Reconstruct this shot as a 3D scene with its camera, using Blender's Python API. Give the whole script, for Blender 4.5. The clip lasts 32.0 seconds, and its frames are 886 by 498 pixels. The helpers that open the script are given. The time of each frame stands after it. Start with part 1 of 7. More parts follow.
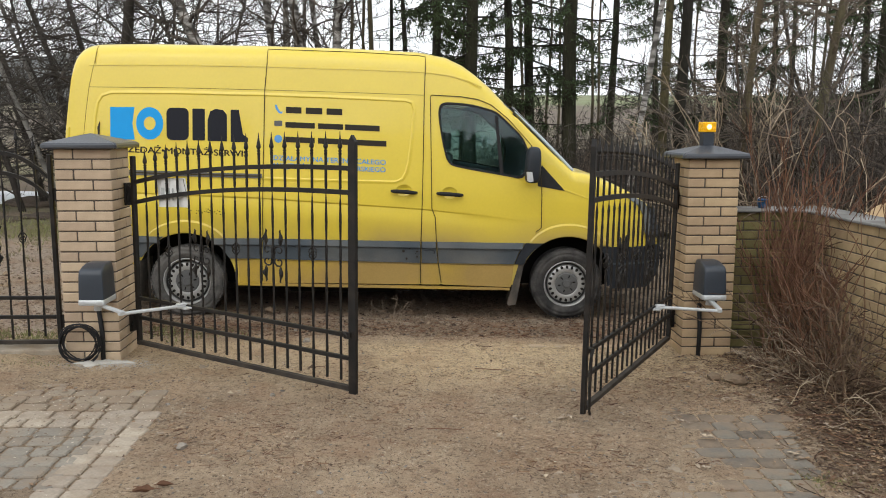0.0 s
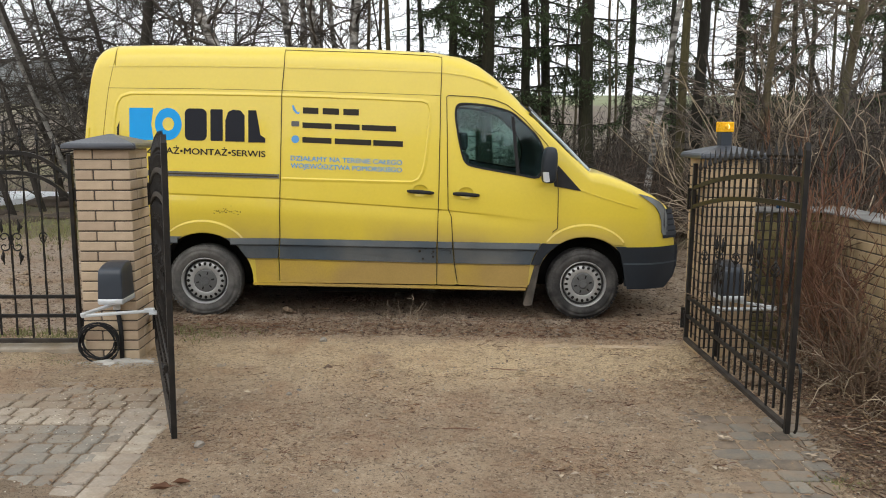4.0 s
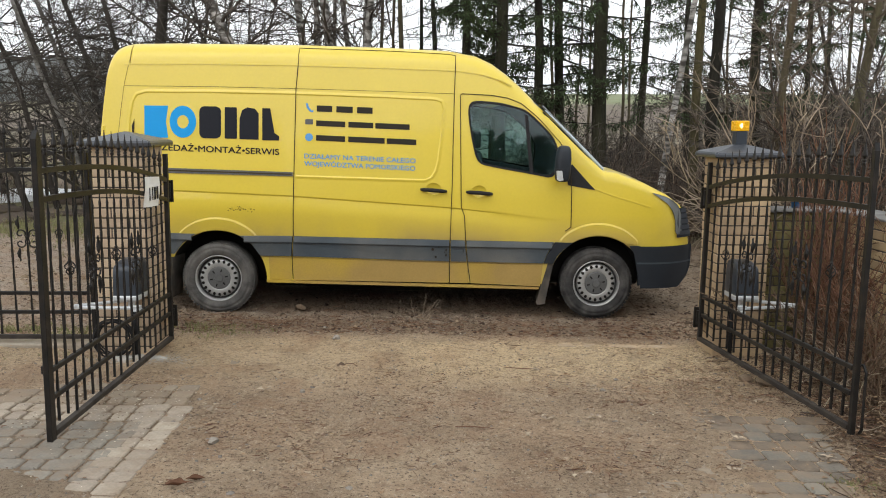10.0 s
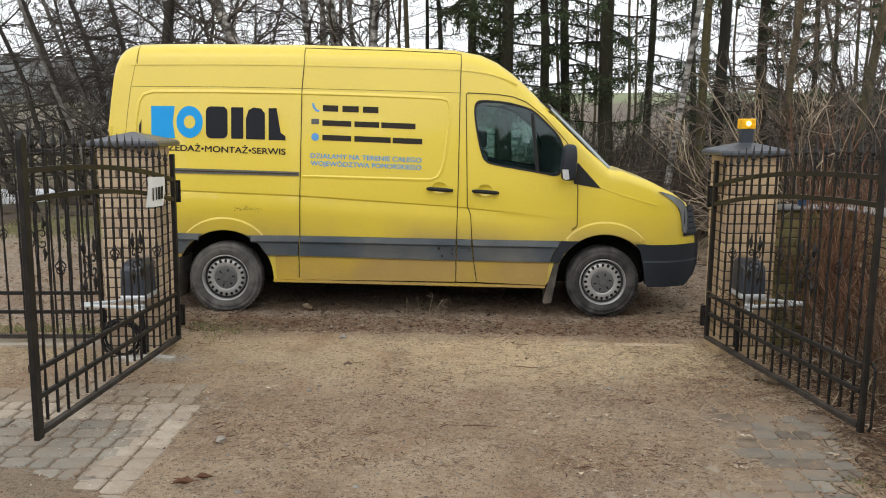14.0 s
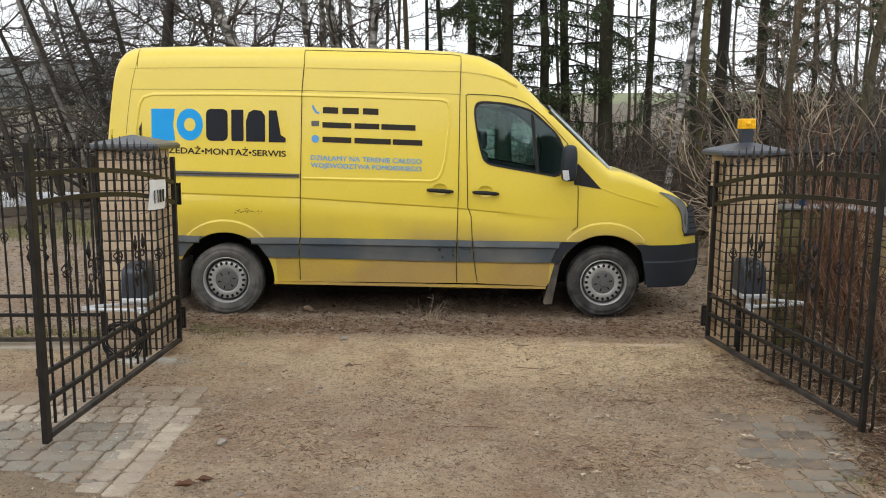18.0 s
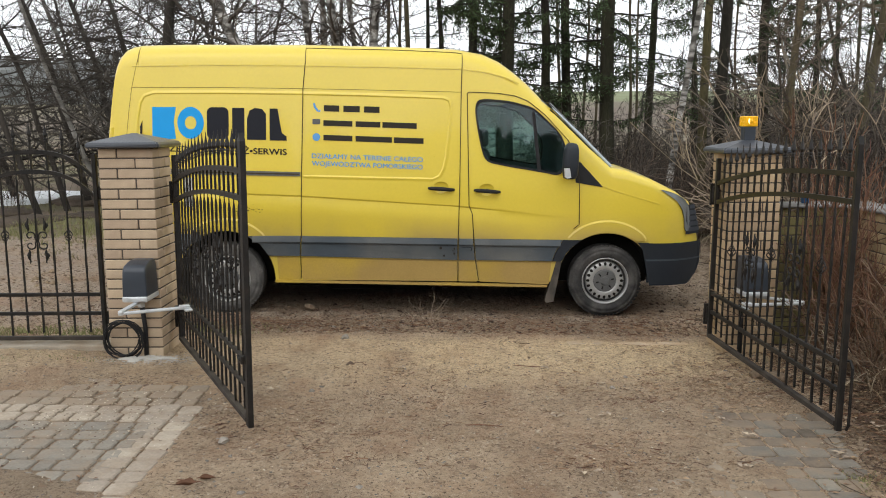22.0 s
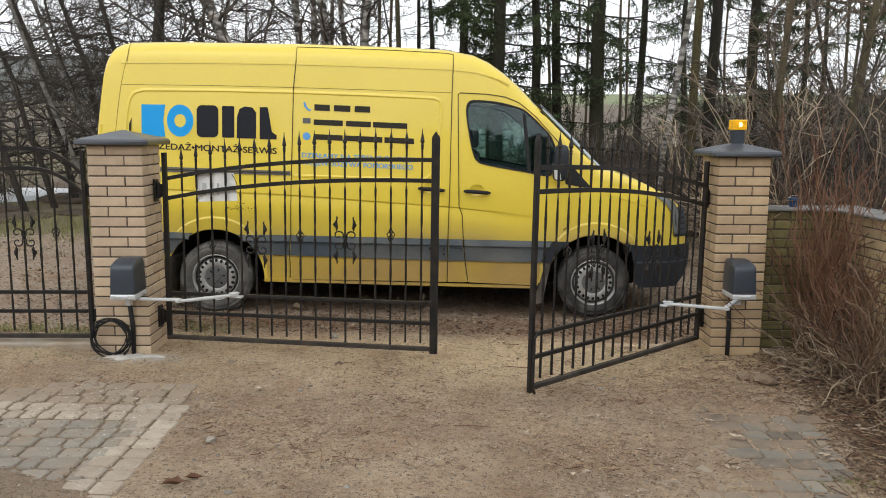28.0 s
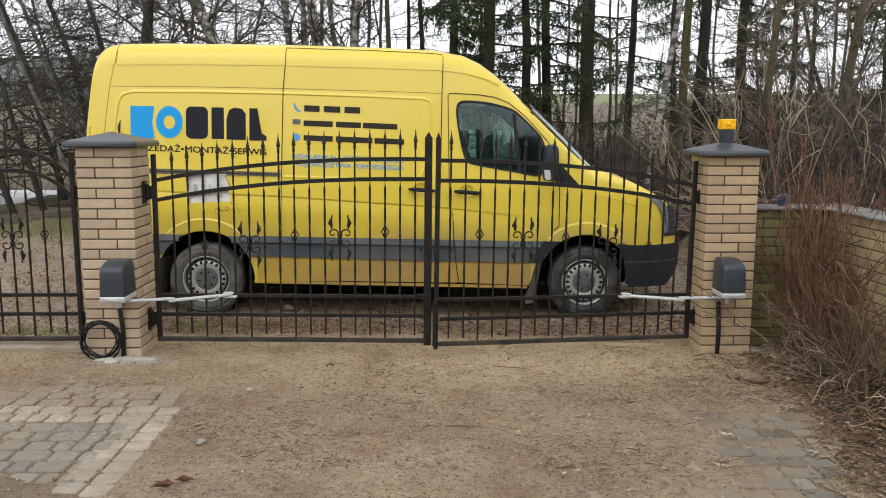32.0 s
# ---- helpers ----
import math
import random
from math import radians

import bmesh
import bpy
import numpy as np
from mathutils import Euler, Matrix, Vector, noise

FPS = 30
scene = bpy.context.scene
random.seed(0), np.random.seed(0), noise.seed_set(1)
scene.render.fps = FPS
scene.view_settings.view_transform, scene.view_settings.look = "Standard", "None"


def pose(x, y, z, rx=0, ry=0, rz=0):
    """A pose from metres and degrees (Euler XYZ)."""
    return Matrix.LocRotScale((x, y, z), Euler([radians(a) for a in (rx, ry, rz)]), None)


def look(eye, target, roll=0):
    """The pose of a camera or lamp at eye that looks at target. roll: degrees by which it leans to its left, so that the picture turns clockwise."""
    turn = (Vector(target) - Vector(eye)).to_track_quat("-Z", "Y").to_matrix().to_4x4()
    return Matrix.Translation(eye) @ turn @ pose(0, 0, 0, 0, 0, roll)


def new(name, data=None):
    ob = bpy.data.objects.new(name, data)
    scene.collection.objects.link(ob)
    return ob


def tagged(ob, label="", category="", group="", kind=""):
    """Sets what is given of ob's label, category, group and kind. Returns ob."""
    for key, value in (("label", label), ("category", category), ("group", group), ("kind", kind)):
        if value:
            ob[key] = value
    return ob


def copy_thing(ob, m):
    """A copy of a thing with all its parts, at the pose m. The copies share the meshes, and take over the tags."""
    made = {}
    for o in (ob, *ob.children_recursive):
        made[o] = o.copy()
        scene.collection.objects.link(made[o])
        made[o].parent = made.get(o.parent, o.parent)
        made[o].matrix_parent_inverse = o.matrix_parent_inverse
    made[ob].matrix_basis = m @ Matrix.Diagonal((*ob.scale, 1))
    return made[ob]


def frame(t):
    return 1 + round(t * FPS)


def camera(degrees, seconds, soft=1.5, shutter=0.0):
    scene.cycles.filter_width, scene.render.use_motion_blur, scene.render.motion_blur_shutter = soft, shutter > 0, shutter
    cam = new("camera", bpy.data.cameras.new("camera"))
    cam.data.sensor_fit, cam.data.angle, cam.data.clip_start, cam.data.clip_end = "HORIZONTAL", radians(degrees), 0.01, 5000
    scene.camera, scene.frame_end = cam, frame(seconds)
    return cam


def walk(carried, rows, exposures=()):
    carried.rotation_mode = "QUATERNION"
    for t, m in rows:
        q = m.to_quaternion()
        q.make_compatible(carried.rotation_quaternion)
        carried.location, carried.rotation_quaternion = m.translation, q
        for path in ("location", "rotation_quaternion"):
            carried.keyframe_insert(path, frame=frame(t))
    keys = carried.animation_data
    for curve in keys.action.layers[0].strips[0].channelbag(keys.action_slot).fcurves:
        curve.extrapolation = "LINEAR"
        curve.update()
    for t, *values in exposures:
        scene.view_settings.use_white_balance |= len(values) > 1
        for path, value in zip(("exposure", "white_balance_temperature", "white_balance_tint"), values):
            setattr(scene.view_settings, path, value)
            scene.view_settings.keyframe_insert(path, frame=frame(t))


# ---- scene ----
cam = camera(55.8, 32.0, soft=1.0)
PATH = [
    (0, (0.005, 0.017, 1.703), (0.243, 5.949, 0.835), 0.13),
    (0.5, (0.005, 0.018, 1.703), (0.223, 5.950, 0.834), 0.21),
    (1, (0.005, 0.017, 1.702), (0.208, 5.951, 0.835), 0.25),
    (1.5, (0.005, 0.016, 1.703), (0.201, 5.951, 0.839), 0.29),
    (2, (0.006, 0.015, 1.703), (0.187, 5.950, 0.842), 0.24),
    (2.5, (0.007, 0.013, 1.703), (0.174, 5.948, 0.836), 0.18),
    (3, (0.008, 0.012, 1.703), (0.159, 5.947, 0.837), 0.08),
    (3.5, (0.009, 0.011, 1.702), (0.142, 5.947, 0.838), 0.06),
    (5.5, (0.000, 0.005, 1.700), (0.102, 5.941, 0.830), 0.10),
    (6, (-0.001, 0.006, 1.700), (0.096, 5.942, 0.830), 0.13),
    (6.5, (-0.002, 0.007, 1.699), (0.089, 5.943, 0.831), 0.12),
    (7, (-0.003, 0.008, 1.699), (0.078, 5.944, 0.827), 0.10),
    (7.5, (-0.004, 0.009, 1.699), (0.072, 5.944, 0.826), 0.14),
    (8, (-0.005, 0.009, 1.699), (0.056, 5.945, 0.828), 0.05),
    (8.5, (-0.004, 0.008, 1.700), (0.050, 5.945, 0.829), 0.11),
    (9, (-0.004, 0.008, 1.700), (0.046, 5.944, 0.830), 0.15),
    (9.5, (-0.004, 0.008, 1.700), (0.035, 5.944, 0.828), 0.17),
    (10, (-0.004, 0.009, 1.700), (0.032, 5.945, 0.824), 0.19),
    (10.5, (-0.004, 0.010, 1.699), (0.028, 5.946, 0.825), 0.21),
    (11, (-0.004, 0.011, 1.699), (0.020, 5.946, 0.820), 0.20),
    (11.5, (-0.004, 0.010, 1.698), (0.016, 5.945, 0.818), 0.18),
    (12, (-0.003, 0.008, 1.699), (0.012, 5.943, 0.818), 0.18),
    (12.5, (-0.002, 0.005, 1.699), (0.005, 5.941, 0.821), 0.07),
    (13, (-0.001, 0.003, 1.699), (-0.001, 5.938, 0.821), 0.00),
    (13.5, (-0.001, 0.002, 1.699), (-0.007, 5.937, 0.821), -0.01),
    (14, (-0.001, 0.002, 1.699), (-0.012, 5.937, 0.818), -0.04),
    (14.5, (-0.001, 0.002, 1.699), (-0.015, 5.937, 0.818), -0.07),
    (16.5, (-0.001, 0.002, 1.700), (-0.020, 5.937, 0.824), -0.25),
    (17, (-0.001, 0.001, 1.700), (-0.015, 5.936, 0.823), -0.21),
    (17.5, (-0.001, 0.000, 1.701), (-0.016, 5.936, 0.826), -0.29),
    (18, (0.000, 0.001, 1.701), (-0.016, 5.937, 0.828), -0.31),
    (18.5, (0.001, 0.002, 1.700), (-0.016, 5.938, 0.824), -0.30),
    (19, (0.001, 0.005, 1.700), (-0.017, 5.941, 0.823), -0.33),
    (19.5, (0.000, 0.009, 1.699), (-0.020, 5.944, 0.819), -0.32),
    (20, (-0.001, 0.011, 1.698), (-0.020, 5.946, 0.818), -0.29),
    (20.5, (-0.002, 0.013, 1.697), (-0.026, 5.948, 0.820), -0.39),
    (21, (-0.003, 0.012, 1.697), (-0.023, 5.948, 0.817), -0.35),
    (21.5, (-0.002, 0.012, 1.696), (-0.024, 5.947, 0.818), -0.37),
    (22, (-0.002, 0.012, 1.696), (-0.026, 5.946, 0.813), -0.38),
    (22.5, (-0.003, 0.012, 1.696), (-0.023, 5.947, 0.817), -0.38),
    (23, (-0.004, 0.011, 1.696), (-0.024, 5.947, 0.817), -0.33),
    (23.5, (-0.005, 0.010, 1.697), (-0.022, 5.946, 0.819), -0.23),
    (24, (-0.005, 0.009, 1.697), (-0.020, 5.944, 0.821), -0.22),
    (24.5, (-0.006, 0.007, 1.697), (-0.012, 5.943, 0.822), -0.16),
    (25, (-0.005, 0.005, 1.697), (-0.007, 5.941, 0.822), -0.13),
    (25.5, (-0.005, 0.004, 1.696), (0.002, 5.940, 0.822), -0.11),
    (27.5, (-0.010, 0.013, 1.691), (0.037, 5.948, 0.811), 0.11),
    (28, (-0.010, 0.013, 1.691), (0.047, 5.948, 0.815), 0.22),
    (28.5, (-0.009, 0.013, 1.691), (0.059, 5.948, 0.815), 0.29),
    (29, (-0.008, 0.013, 1.691), (0.074, 5.948, 0.816), 0.33),
    (29.5, (-0.006, 0.013, 1.692), (0.078, 5.948, 0.816), 0.28),
    (30, (-0.005, 0.013, 1.692), (0.088, 5.948, 0.817), 0.29),
    (30.5, (-0.004, 0.012, 1.692), (0.097, 5.947, 0.817), 0.26),
    (31, (-0.004, 0.012, 1.693), (0.103, 5.946, 0.816), 0.25),
    (31.5, (-0.004, 0.011, 1.693), (0.113, 5.946, 0.817), 0.13),
    (32, (-0.004, 0.011, 1.693), (0.115, 5.946, 0.819), -0.00),
]
walk(cam, [(t, look(eye, target, roll)) for t, eye, target, roll in PATH])

# ---- world and light: a bright overcast day ----
world = bpy.data.worlds.new("overcast_sky")
scene.world = world
world.use_nodes = True
wn = world.node_tree.nodes
sky = wn.new("ShaderNodeTexSky")
sky.sky_type, sky.sun_disc = "NISHITA", False
sky.sun_elevation, sky.sun_rotation = radians(48), radians(205)
sky.air_density, sky.dust_density, sky.ozone_density = 1.0, 6.0, 1.0
hsv = wn.new("ShaderNodeHueSaturation")
hsv.inputs["Saturation"].default_value = 0.22
cloud = wn.new("ShaderNodeMix")
cloud.data_type = "RGBA"
cloud.inputs["Factor"].default_value = 0.85
cloud.inputs["B"].default_value = (12.6, 13.0, 13.4, 1)  # the even white of a closed cloud cover
world.node_tree.links.new(sky.outputs[0], hsv.inputs["Color"])
world.node_tree.links.new(hsv.outputs[0], cloud.inputs["A"])
world.node_tree.links.new(cloud.outputs["Result"], wn["Background"].inputs["Color"])
wn["Background"].inputs["Strength"].default_value = 0.12
sun = new("sun", bpy.data.lights.new("sun", "SUN"))
sun.data.energy, sun.data.angle, sun.data.color = 0.7, radians(60), (1.0, 0.97, 0.93)
sun.matrix_world = look((-6, -14, 18), (0, 8, 0))
scene.view_settings.exposure = 0.0


# ---- materials ----
def material(name, base, rough=0.6, metal=0.0, vary=0.12, scale=6.0, fine=60.0, bump=0.0, tint=None, tint_scale=2.0,
             tint_mix=0.5, coat=0.0, emit=0.0, per=0.0, island=False, spec=0.25, stretch=(1, 1, 1)):
    """A surface with variation at two scales, an optional second colour in patches and fine relief."""
    m = bpy.data.materials.new(name)
    m.use_nodes = True
    t = m.node_tree
    n, l = t.nodes, t.links
    b = n["Principled BSDF"]
    b.inputs["Roughness"].default_value = rough
    b.inputs["Metallic"].default_value = metal
    b.inputs["Coat Weight"].default_value = coat
    b.inputs["Specular IOR Level"].default_value = spec
    co = n.new("ShaderNodeTexCoord")
    mp = n.new("ShaderNodeMapping")
    mp.inputs["Scale"].default_value = stretch
    l.new(co.outputs["Object"], mp.inputs["Vector"])

    def noise_at(s, detail):
        x = n.new("ShaderNodeTexNoise")
        x.inputs["Scale"].default_value, x.inputs["Detail"].default_value = s, detail
        l.new(mp.outputs["Vector"], x.inputs["Vector"])
        return x.outputs["Fac"]

    def mix(kind, a, c, f):
        x = n.new("ShaderNodeMix")
        x.data_type, x.blend_type = "RGBA", kind
        for sock, v in ((x.inputs["Factor"], f), (x.inputs["A"], a), (x.inputs["B"], c)):
            if isinstance(v, bpy.types.NodeSocket):
                l.new(v, sock)
            else:
                sock.default_value = v
        return x.outputs["Result"]

    def ramp(v, lo, hi, a, c):
        x = n.new("ShaderNodeMapRange")
        for k, w in enumerate((lo, hi, a, c)):
            x.inputs[k + 1].default_value = w
        l.new(v, x.inputs[0])
        return x.outputs[0]

    big, small = noise_at(scale, 5), noise_at(fine, 4)
    col = (*base, 1)
    if tint:
        col = mix("MIX", col, (*tint, 1), ramp(noise_at(tint_scale, 6), 0.5 - 0.25 * tint_mix, 0.75 - 0.25 * tint_mix, 0, 1))
    if per:
        src = n.new("ShaderNodeNewGeometry").outputs["Random Per Island"] if island else n.new("ShaderNodeObjectInfo").outputs["Random"]
        h = n.new("ShaderNodeHueSaturation")
        l.new(ramp(src, 0, 1, 1 - per, 1 + per), h.inputs["Value"])
        l.new(ramp(src, 0, 1, 0.5 - per * 0.03, 0.5 + per * 0.03), h.inputs["Hue"])
        if isinstance(col, bpy.types.NodeSocket):
            l.new(col, h.inputs["Color"])
        else:
            h.inputs["Color"].default_value = col
        col = h.outputs[0]
    h = n.new("ShaderNodeHueSaturation")
    l.new(ramp(big, 0.25, 0.75, 1 - vary, 1 + vary), h.inputs["Value"])
    if isinstance(col, bpy.types.NodeSocket):
        l.new(col, h.inputs["Color"])
    else:
        h.inputs["Color"].default_value = col
    h2 = n.new("ShaderNodeHueSaturation")
    l.new(ramp(small, 0.25, 0.75, 1 - vary * 0.8, 1 + vary * 0.8), h2.inputs["Value"])
    l.new(h.outputs[0], h2.inputs["Color"])
    l.new(h2.outputs[0], b.inputs["Base Color"])
    l.new(ramp(small, 0.2, 0.8, max(rough - 0.08, 0.02), min(rough + 0.08, 1)), b.inputs["Roughness"])
    if bump:
        bp = n.new("ShaderNodeBump")
        bp.inputs["Strength"].default_value, bp.inputs["Distance"].default_value = 1.0, bump
        l.new(small, bp.inputs["Height"])
        l.new(bp.outputs[0], b.inputs["Normal"])
    if emit:
        l.new(h2.outputs[0], b.inputs["Emission Color"])
        b.inputs["Emission Strength"].default_value = emit
    return m


M = {}
M["iron"] = material("dark_painted_iron", (0.0145, 0.0135, 0.013), 0.48, 0.1, 0.25, 14, 160, 0.0006, tint=(0.027, 0.022, 0.018), tint_scale=9, tint_mix=0.2, spec=0.25)
M["iron_dusty"] = material("paler_painted_iron", (0.03, 0.025, 0.022), 0.7, 0.0, 0.25, 14, 160, 0.0006, tint=(0.06, 0.05, 0.04), tint_scale=5, tint_mix=0.35, spec=0.2)
M["brick"] = material("buff_clinker_brick", (0.43, 0.315, 0.195), 0.75, 0, 0.1, 9, 140, 0.0012, per=0.13)
M["brick_pink"] = material("pinkish_clinker_brick", (0.455, 0.35, 0.245), 0.75, 0, 0.1, 9, 140, 0.0012, per=0.13)
# moss, with the shade beside the pillar darkened into the brick colour
M["brick_moss"] = material("mossy_shaded_clinker_brick", (0.23, 0.172, 0.097), 0.9, 0, 0.2, 9, 140, 0.0012, tint=(0.105, 0.11, 0.03), tint_scale=1.6, tint_mix=0.75, per=0.22)
M["brick_wall"] = material("weathered_clinker_brick", (0.38, 0.28, 0.165), 0.85, 0, 0.15, 9, 140, 0.0012, tint=(0.25, 0.21, 0.09), tint_scale=1.6, tint_mix=0.3, per=0.16)
M["mortar"] = material("dark_grey_mortar", (0.085, 0.072, 0.06), 0.95, 0, 0.2, 30, 200, 0.001)
M["cap"] = material("graphite_glazed_cap", (0.05, 0.056, 0.067), 0.35, 0, 0.12, 8, 90, 0.0005, spec=0.5)
M["plastic"] = material("anthracite_plastic", (0.035, 0.043, 0.055), 0.34, 0, 0.08, 8, 300, 0.0002, spec=0.4)
M["alu"] = material("light_grey_aluminium", (0.55, 0.57, 0.58), 0.42, 0.35, 0.08, 14, 120)
M["rubber"] = material("black_rubber", (0.018, 0.018, 0.019), 0.7, 0, 0.2, 20, 120, 0.0008)
M["amber"] = material("amber_lens", (0.78, 0.42, 0.012), 0.25, 0, 0.2, 40, 100, 0, emit=0.12, spec=0.5)
M["bulb"] = material("lit_warm_bulb", (1.0, 0.80, 0.28), 0.4, 0, 0.02, emit=2.2)
# pale colour carries the sky's reflection along the windscreen edge
M["screen_edge"] = material("sky_pale_windscreen_edge", (0.42, 0.48, 0.52), 0.12, 0.4, 0.05, spec=0.6)
M["yellow"] = material("yellow_van_paint", (0.69, 0.528, 0.050), 0.34, 0, 0.03, 1.6, 40, 0, coat=0.5, spec=0.5)
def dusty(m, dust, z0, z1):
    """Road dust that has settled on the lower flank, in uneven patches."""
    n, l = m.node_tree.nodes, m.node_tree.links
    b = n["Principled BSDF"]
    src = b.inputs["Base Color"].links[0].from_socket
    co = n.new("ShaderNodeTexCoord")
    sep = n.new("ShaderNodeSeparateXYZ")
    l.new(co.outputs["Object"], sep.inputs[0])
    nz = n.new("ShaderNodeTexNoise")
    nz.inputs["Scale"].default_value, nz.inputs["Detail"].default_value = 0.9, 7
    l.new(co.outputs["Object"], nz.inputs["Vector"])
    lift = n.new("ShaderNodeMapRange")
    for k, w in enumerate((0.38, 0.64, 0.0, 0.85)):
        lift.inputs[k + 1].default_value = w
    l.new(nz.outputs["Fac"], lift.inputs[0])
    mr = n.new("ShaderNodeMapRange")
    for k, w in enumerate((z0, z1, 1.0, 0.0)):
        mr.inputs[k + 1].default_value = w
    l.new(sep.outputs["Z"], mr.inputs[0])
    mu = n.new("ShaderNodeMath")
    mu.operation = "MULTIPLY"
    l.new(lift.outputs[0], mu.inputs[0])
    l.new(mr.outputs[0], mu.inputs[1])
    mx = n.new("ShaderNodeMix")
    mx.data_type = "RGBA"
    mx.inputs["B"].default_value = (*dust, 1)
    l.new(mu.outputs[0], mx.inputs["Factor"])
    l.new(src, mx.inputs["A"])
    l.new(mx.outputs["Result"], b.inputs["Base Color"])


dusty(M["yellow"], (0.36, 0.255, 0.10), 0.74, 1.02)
M["yellow_low"] = material("dusty_yellow_paint", (0.56, 0.385, 0.045), 0.5, 0, 0.10, 2.2, 60, 0, tint=(0.36, 0.24, 0.075), tint_scale=1.1, tint_mix=0.6)
M["trim"] = material("blue_grey_side_moulding", (0.056, 0.07, 0.083), 0.55, 0, 0.15, 3, 90, 0, tint=(0.13, 0.13, 0.12), tint_scale=1.2, tint_mix=0.25)
M["seam"] = material("dark_panel_gap", (0.05, 0.036, 0.012), 0.8, 0, 0.1)
M["seam_soft"] = material("shallow_olive_panel_gap", (0.17, 0.12, 0.02), 0.8, 0, 0.1)
M["glass_black"] = material("black_window_surround", (0.012, 0.013, 0.015), 0.12, 0, 0.05, spec=0.5)
M["tyre"] = material("dusty_tyre_rubber", (0.078, 0.075, 0.071), 0.9, 0, 0.2, 12, 110, 0.0008, tint=(0.135, 0.128, 0.118), tint_scale=7, tint_mix=0.5, spec=0.12)
M["tyre_dark"] = material("dark_tyre_rubber", (0.038, 0.037, 0.036), 0.85, 0, 0.25, 12, 110, 0.0008, tint=(0.085, 0.08, 0.075), tint_scale=7, tint_mix=0.35, spec=0.15)
M["rim"] = material("silver_steel_rim", (0.42, 0.42, 0.41), 0.42, 0.55, 0.08, 12, 90)
M["hubcap"] = material("grey_hub_cap", (0.11, 0.11, 0.108), 0.55, 0.1, 0.15, 12, 90)
M["flap"] = material("mud_stained_rubber", (0.06, 0.054, 0.047), 0.9, 0, 0.25, 9, 90, 0.001, tint=(0.12, 0.10, 0.08), tint_scale=6, tint_mix=0.35)
M["dark"] = material("dark_underbody", (0.012, 0.011, 0.010), 0.9, 0, 0.3)
M["interior"] = material("dark_cab_lining", (0.085, 0.09, 0.09), 0.8, 0, 0.2)
M["blue"] = material("bright_blue_film", (0.006, 0.30, 0.70), 0.4, 0, 0.03)
M["navy"] = material("near_black_film", (0.008, 0.009, 0.015), 0.6, 0, 0.03)
M["pale_blue"] = material("pale_blue_film", (0.10, 0.30, 0.60), 0.4, 0, 0.03)
M["print"] = material("dark_brown_print", (0.02, 0.015, 0.009), 0.5, 0, 0.03)
M["lamp_glass"] = material("grey_headlamp_lens", (0.18, 0.2, 0.21), 0.12, 0.2, 0.05, spec=0.5)
M["lime"] = material("white_lime", (0.42, 0.40, 0.36), 0.9, 0, 0.15, 12, 120, 0.002)
M["bumper"] = material("blue_black_bumper_plastic", (0.02, 0.024, 0.03), 0.5, 0, 0.12, 4, 160, 0.0002)
M["snow"] = material("melting_old_snow", (0.80, 0.82, 0.84), 0.7, 0, 0.05, 2, 30, 0.01)
M["twig_pale"] = material("pale_straw_twigs", (0.25, 0.195, 0.14), 0.8, 0, 0.2, 4, 120, 0, per=0.5, island=True)
M["twig_dry"] = material("dry_brown_bush_stems", (0.135, 0.090, 0.060), 0.85, 0, 0.2, 3, 90, 0, per=0.95, island=True)
M["clod"] = material("crumbled_brown_earth", (0.19, 0.137, 0.095), 0.95, 0, 0.2, 20, 120, 0, per=0.5, island=True, spec=0.15)
M["clod_dark"] = material("damp_dark_earth", (0.075, 0.052, 0.037), 0.95, 0, 0.2, 20, 120, 0, per=0.5, island=True, spec=0.15)
M["needle_dry"] = material("dry_reddish_needles", (0.14, 0.074, 0.046), 0.85, 0, 0.2, 8, 120, 0, per=0.5, island=True, spec=0.15)
M["chip_pale"] = material("pale_chips", (0.50, 0.44, 0.36), 0.85, 0, 0.2, 20, 120, 0, per=0.35, island=True)
M["mud"] = material("dark_turned_earth", (0.10, 0.077, 0.058), 0.95, 0, 0.3, 4, 40, 0.03)
M["grass_green"] = material("short_green_grass", (0.20, 0.20, 0.085), 0.9, 0, 0.3, 2, 40, 0, per=0.4, island=True)
M["leaf_pale"] = material("pale_dry_leaf", (0.34, 0.27, 0.20), 0.8, 0, 0.2, 20, 120, 0, per=0.35, island=True)
M["coping"] = material("pale_flat_coping", (0.13, 0.125, 0.115), 0.75, 0, 0.18, 6, 80, 0.002, tint=(0.28, 0.28, 0.27), tint_scale=2.1, tint_mix=0.0)
M["white_sheet"] = material("white_plastic_sheet", (0.72, 0.72, 0.70), 0.55, 0, 0.05, 6, 80)
M["grey_print"] = material("faint_grey_print", (0.42, 0.43, 0.42), 0.6, 0, 0.05)
M["bark_brown"] = material("olive_brown_bark", (0.10, 0.078, 0.05), 0.95, 0, 0.3, 6, 40, 0.01, tint=(0.075, 0.075, 0.04), tint_scale=1.5, tint_mix=0.4, stretch=(1, 1, 0.25))
M["concrete"] = material("grey_concrete", (0.36, 0.32, 0.26), 0.9, 0, 0.15, 4, 80, 0.003, tint=(0.24, 0.19, 0.135), tint_scale=3)
M["concrete_pale"] = material("dusty_worn_concrete", (0.37, 0.325, 0.265), 0.9, 0, 0.22, 5, 80, 0.003, tint=(0.40, 0.295, 0.19), tint_scale=3.5, tint_mix=0.8)
M["stone"] = material("grey_pebble", (0.19, 0.165, 0.14), 0.85, 0, 0.2, 20, 120, 0.001, per=0.35, island=True)
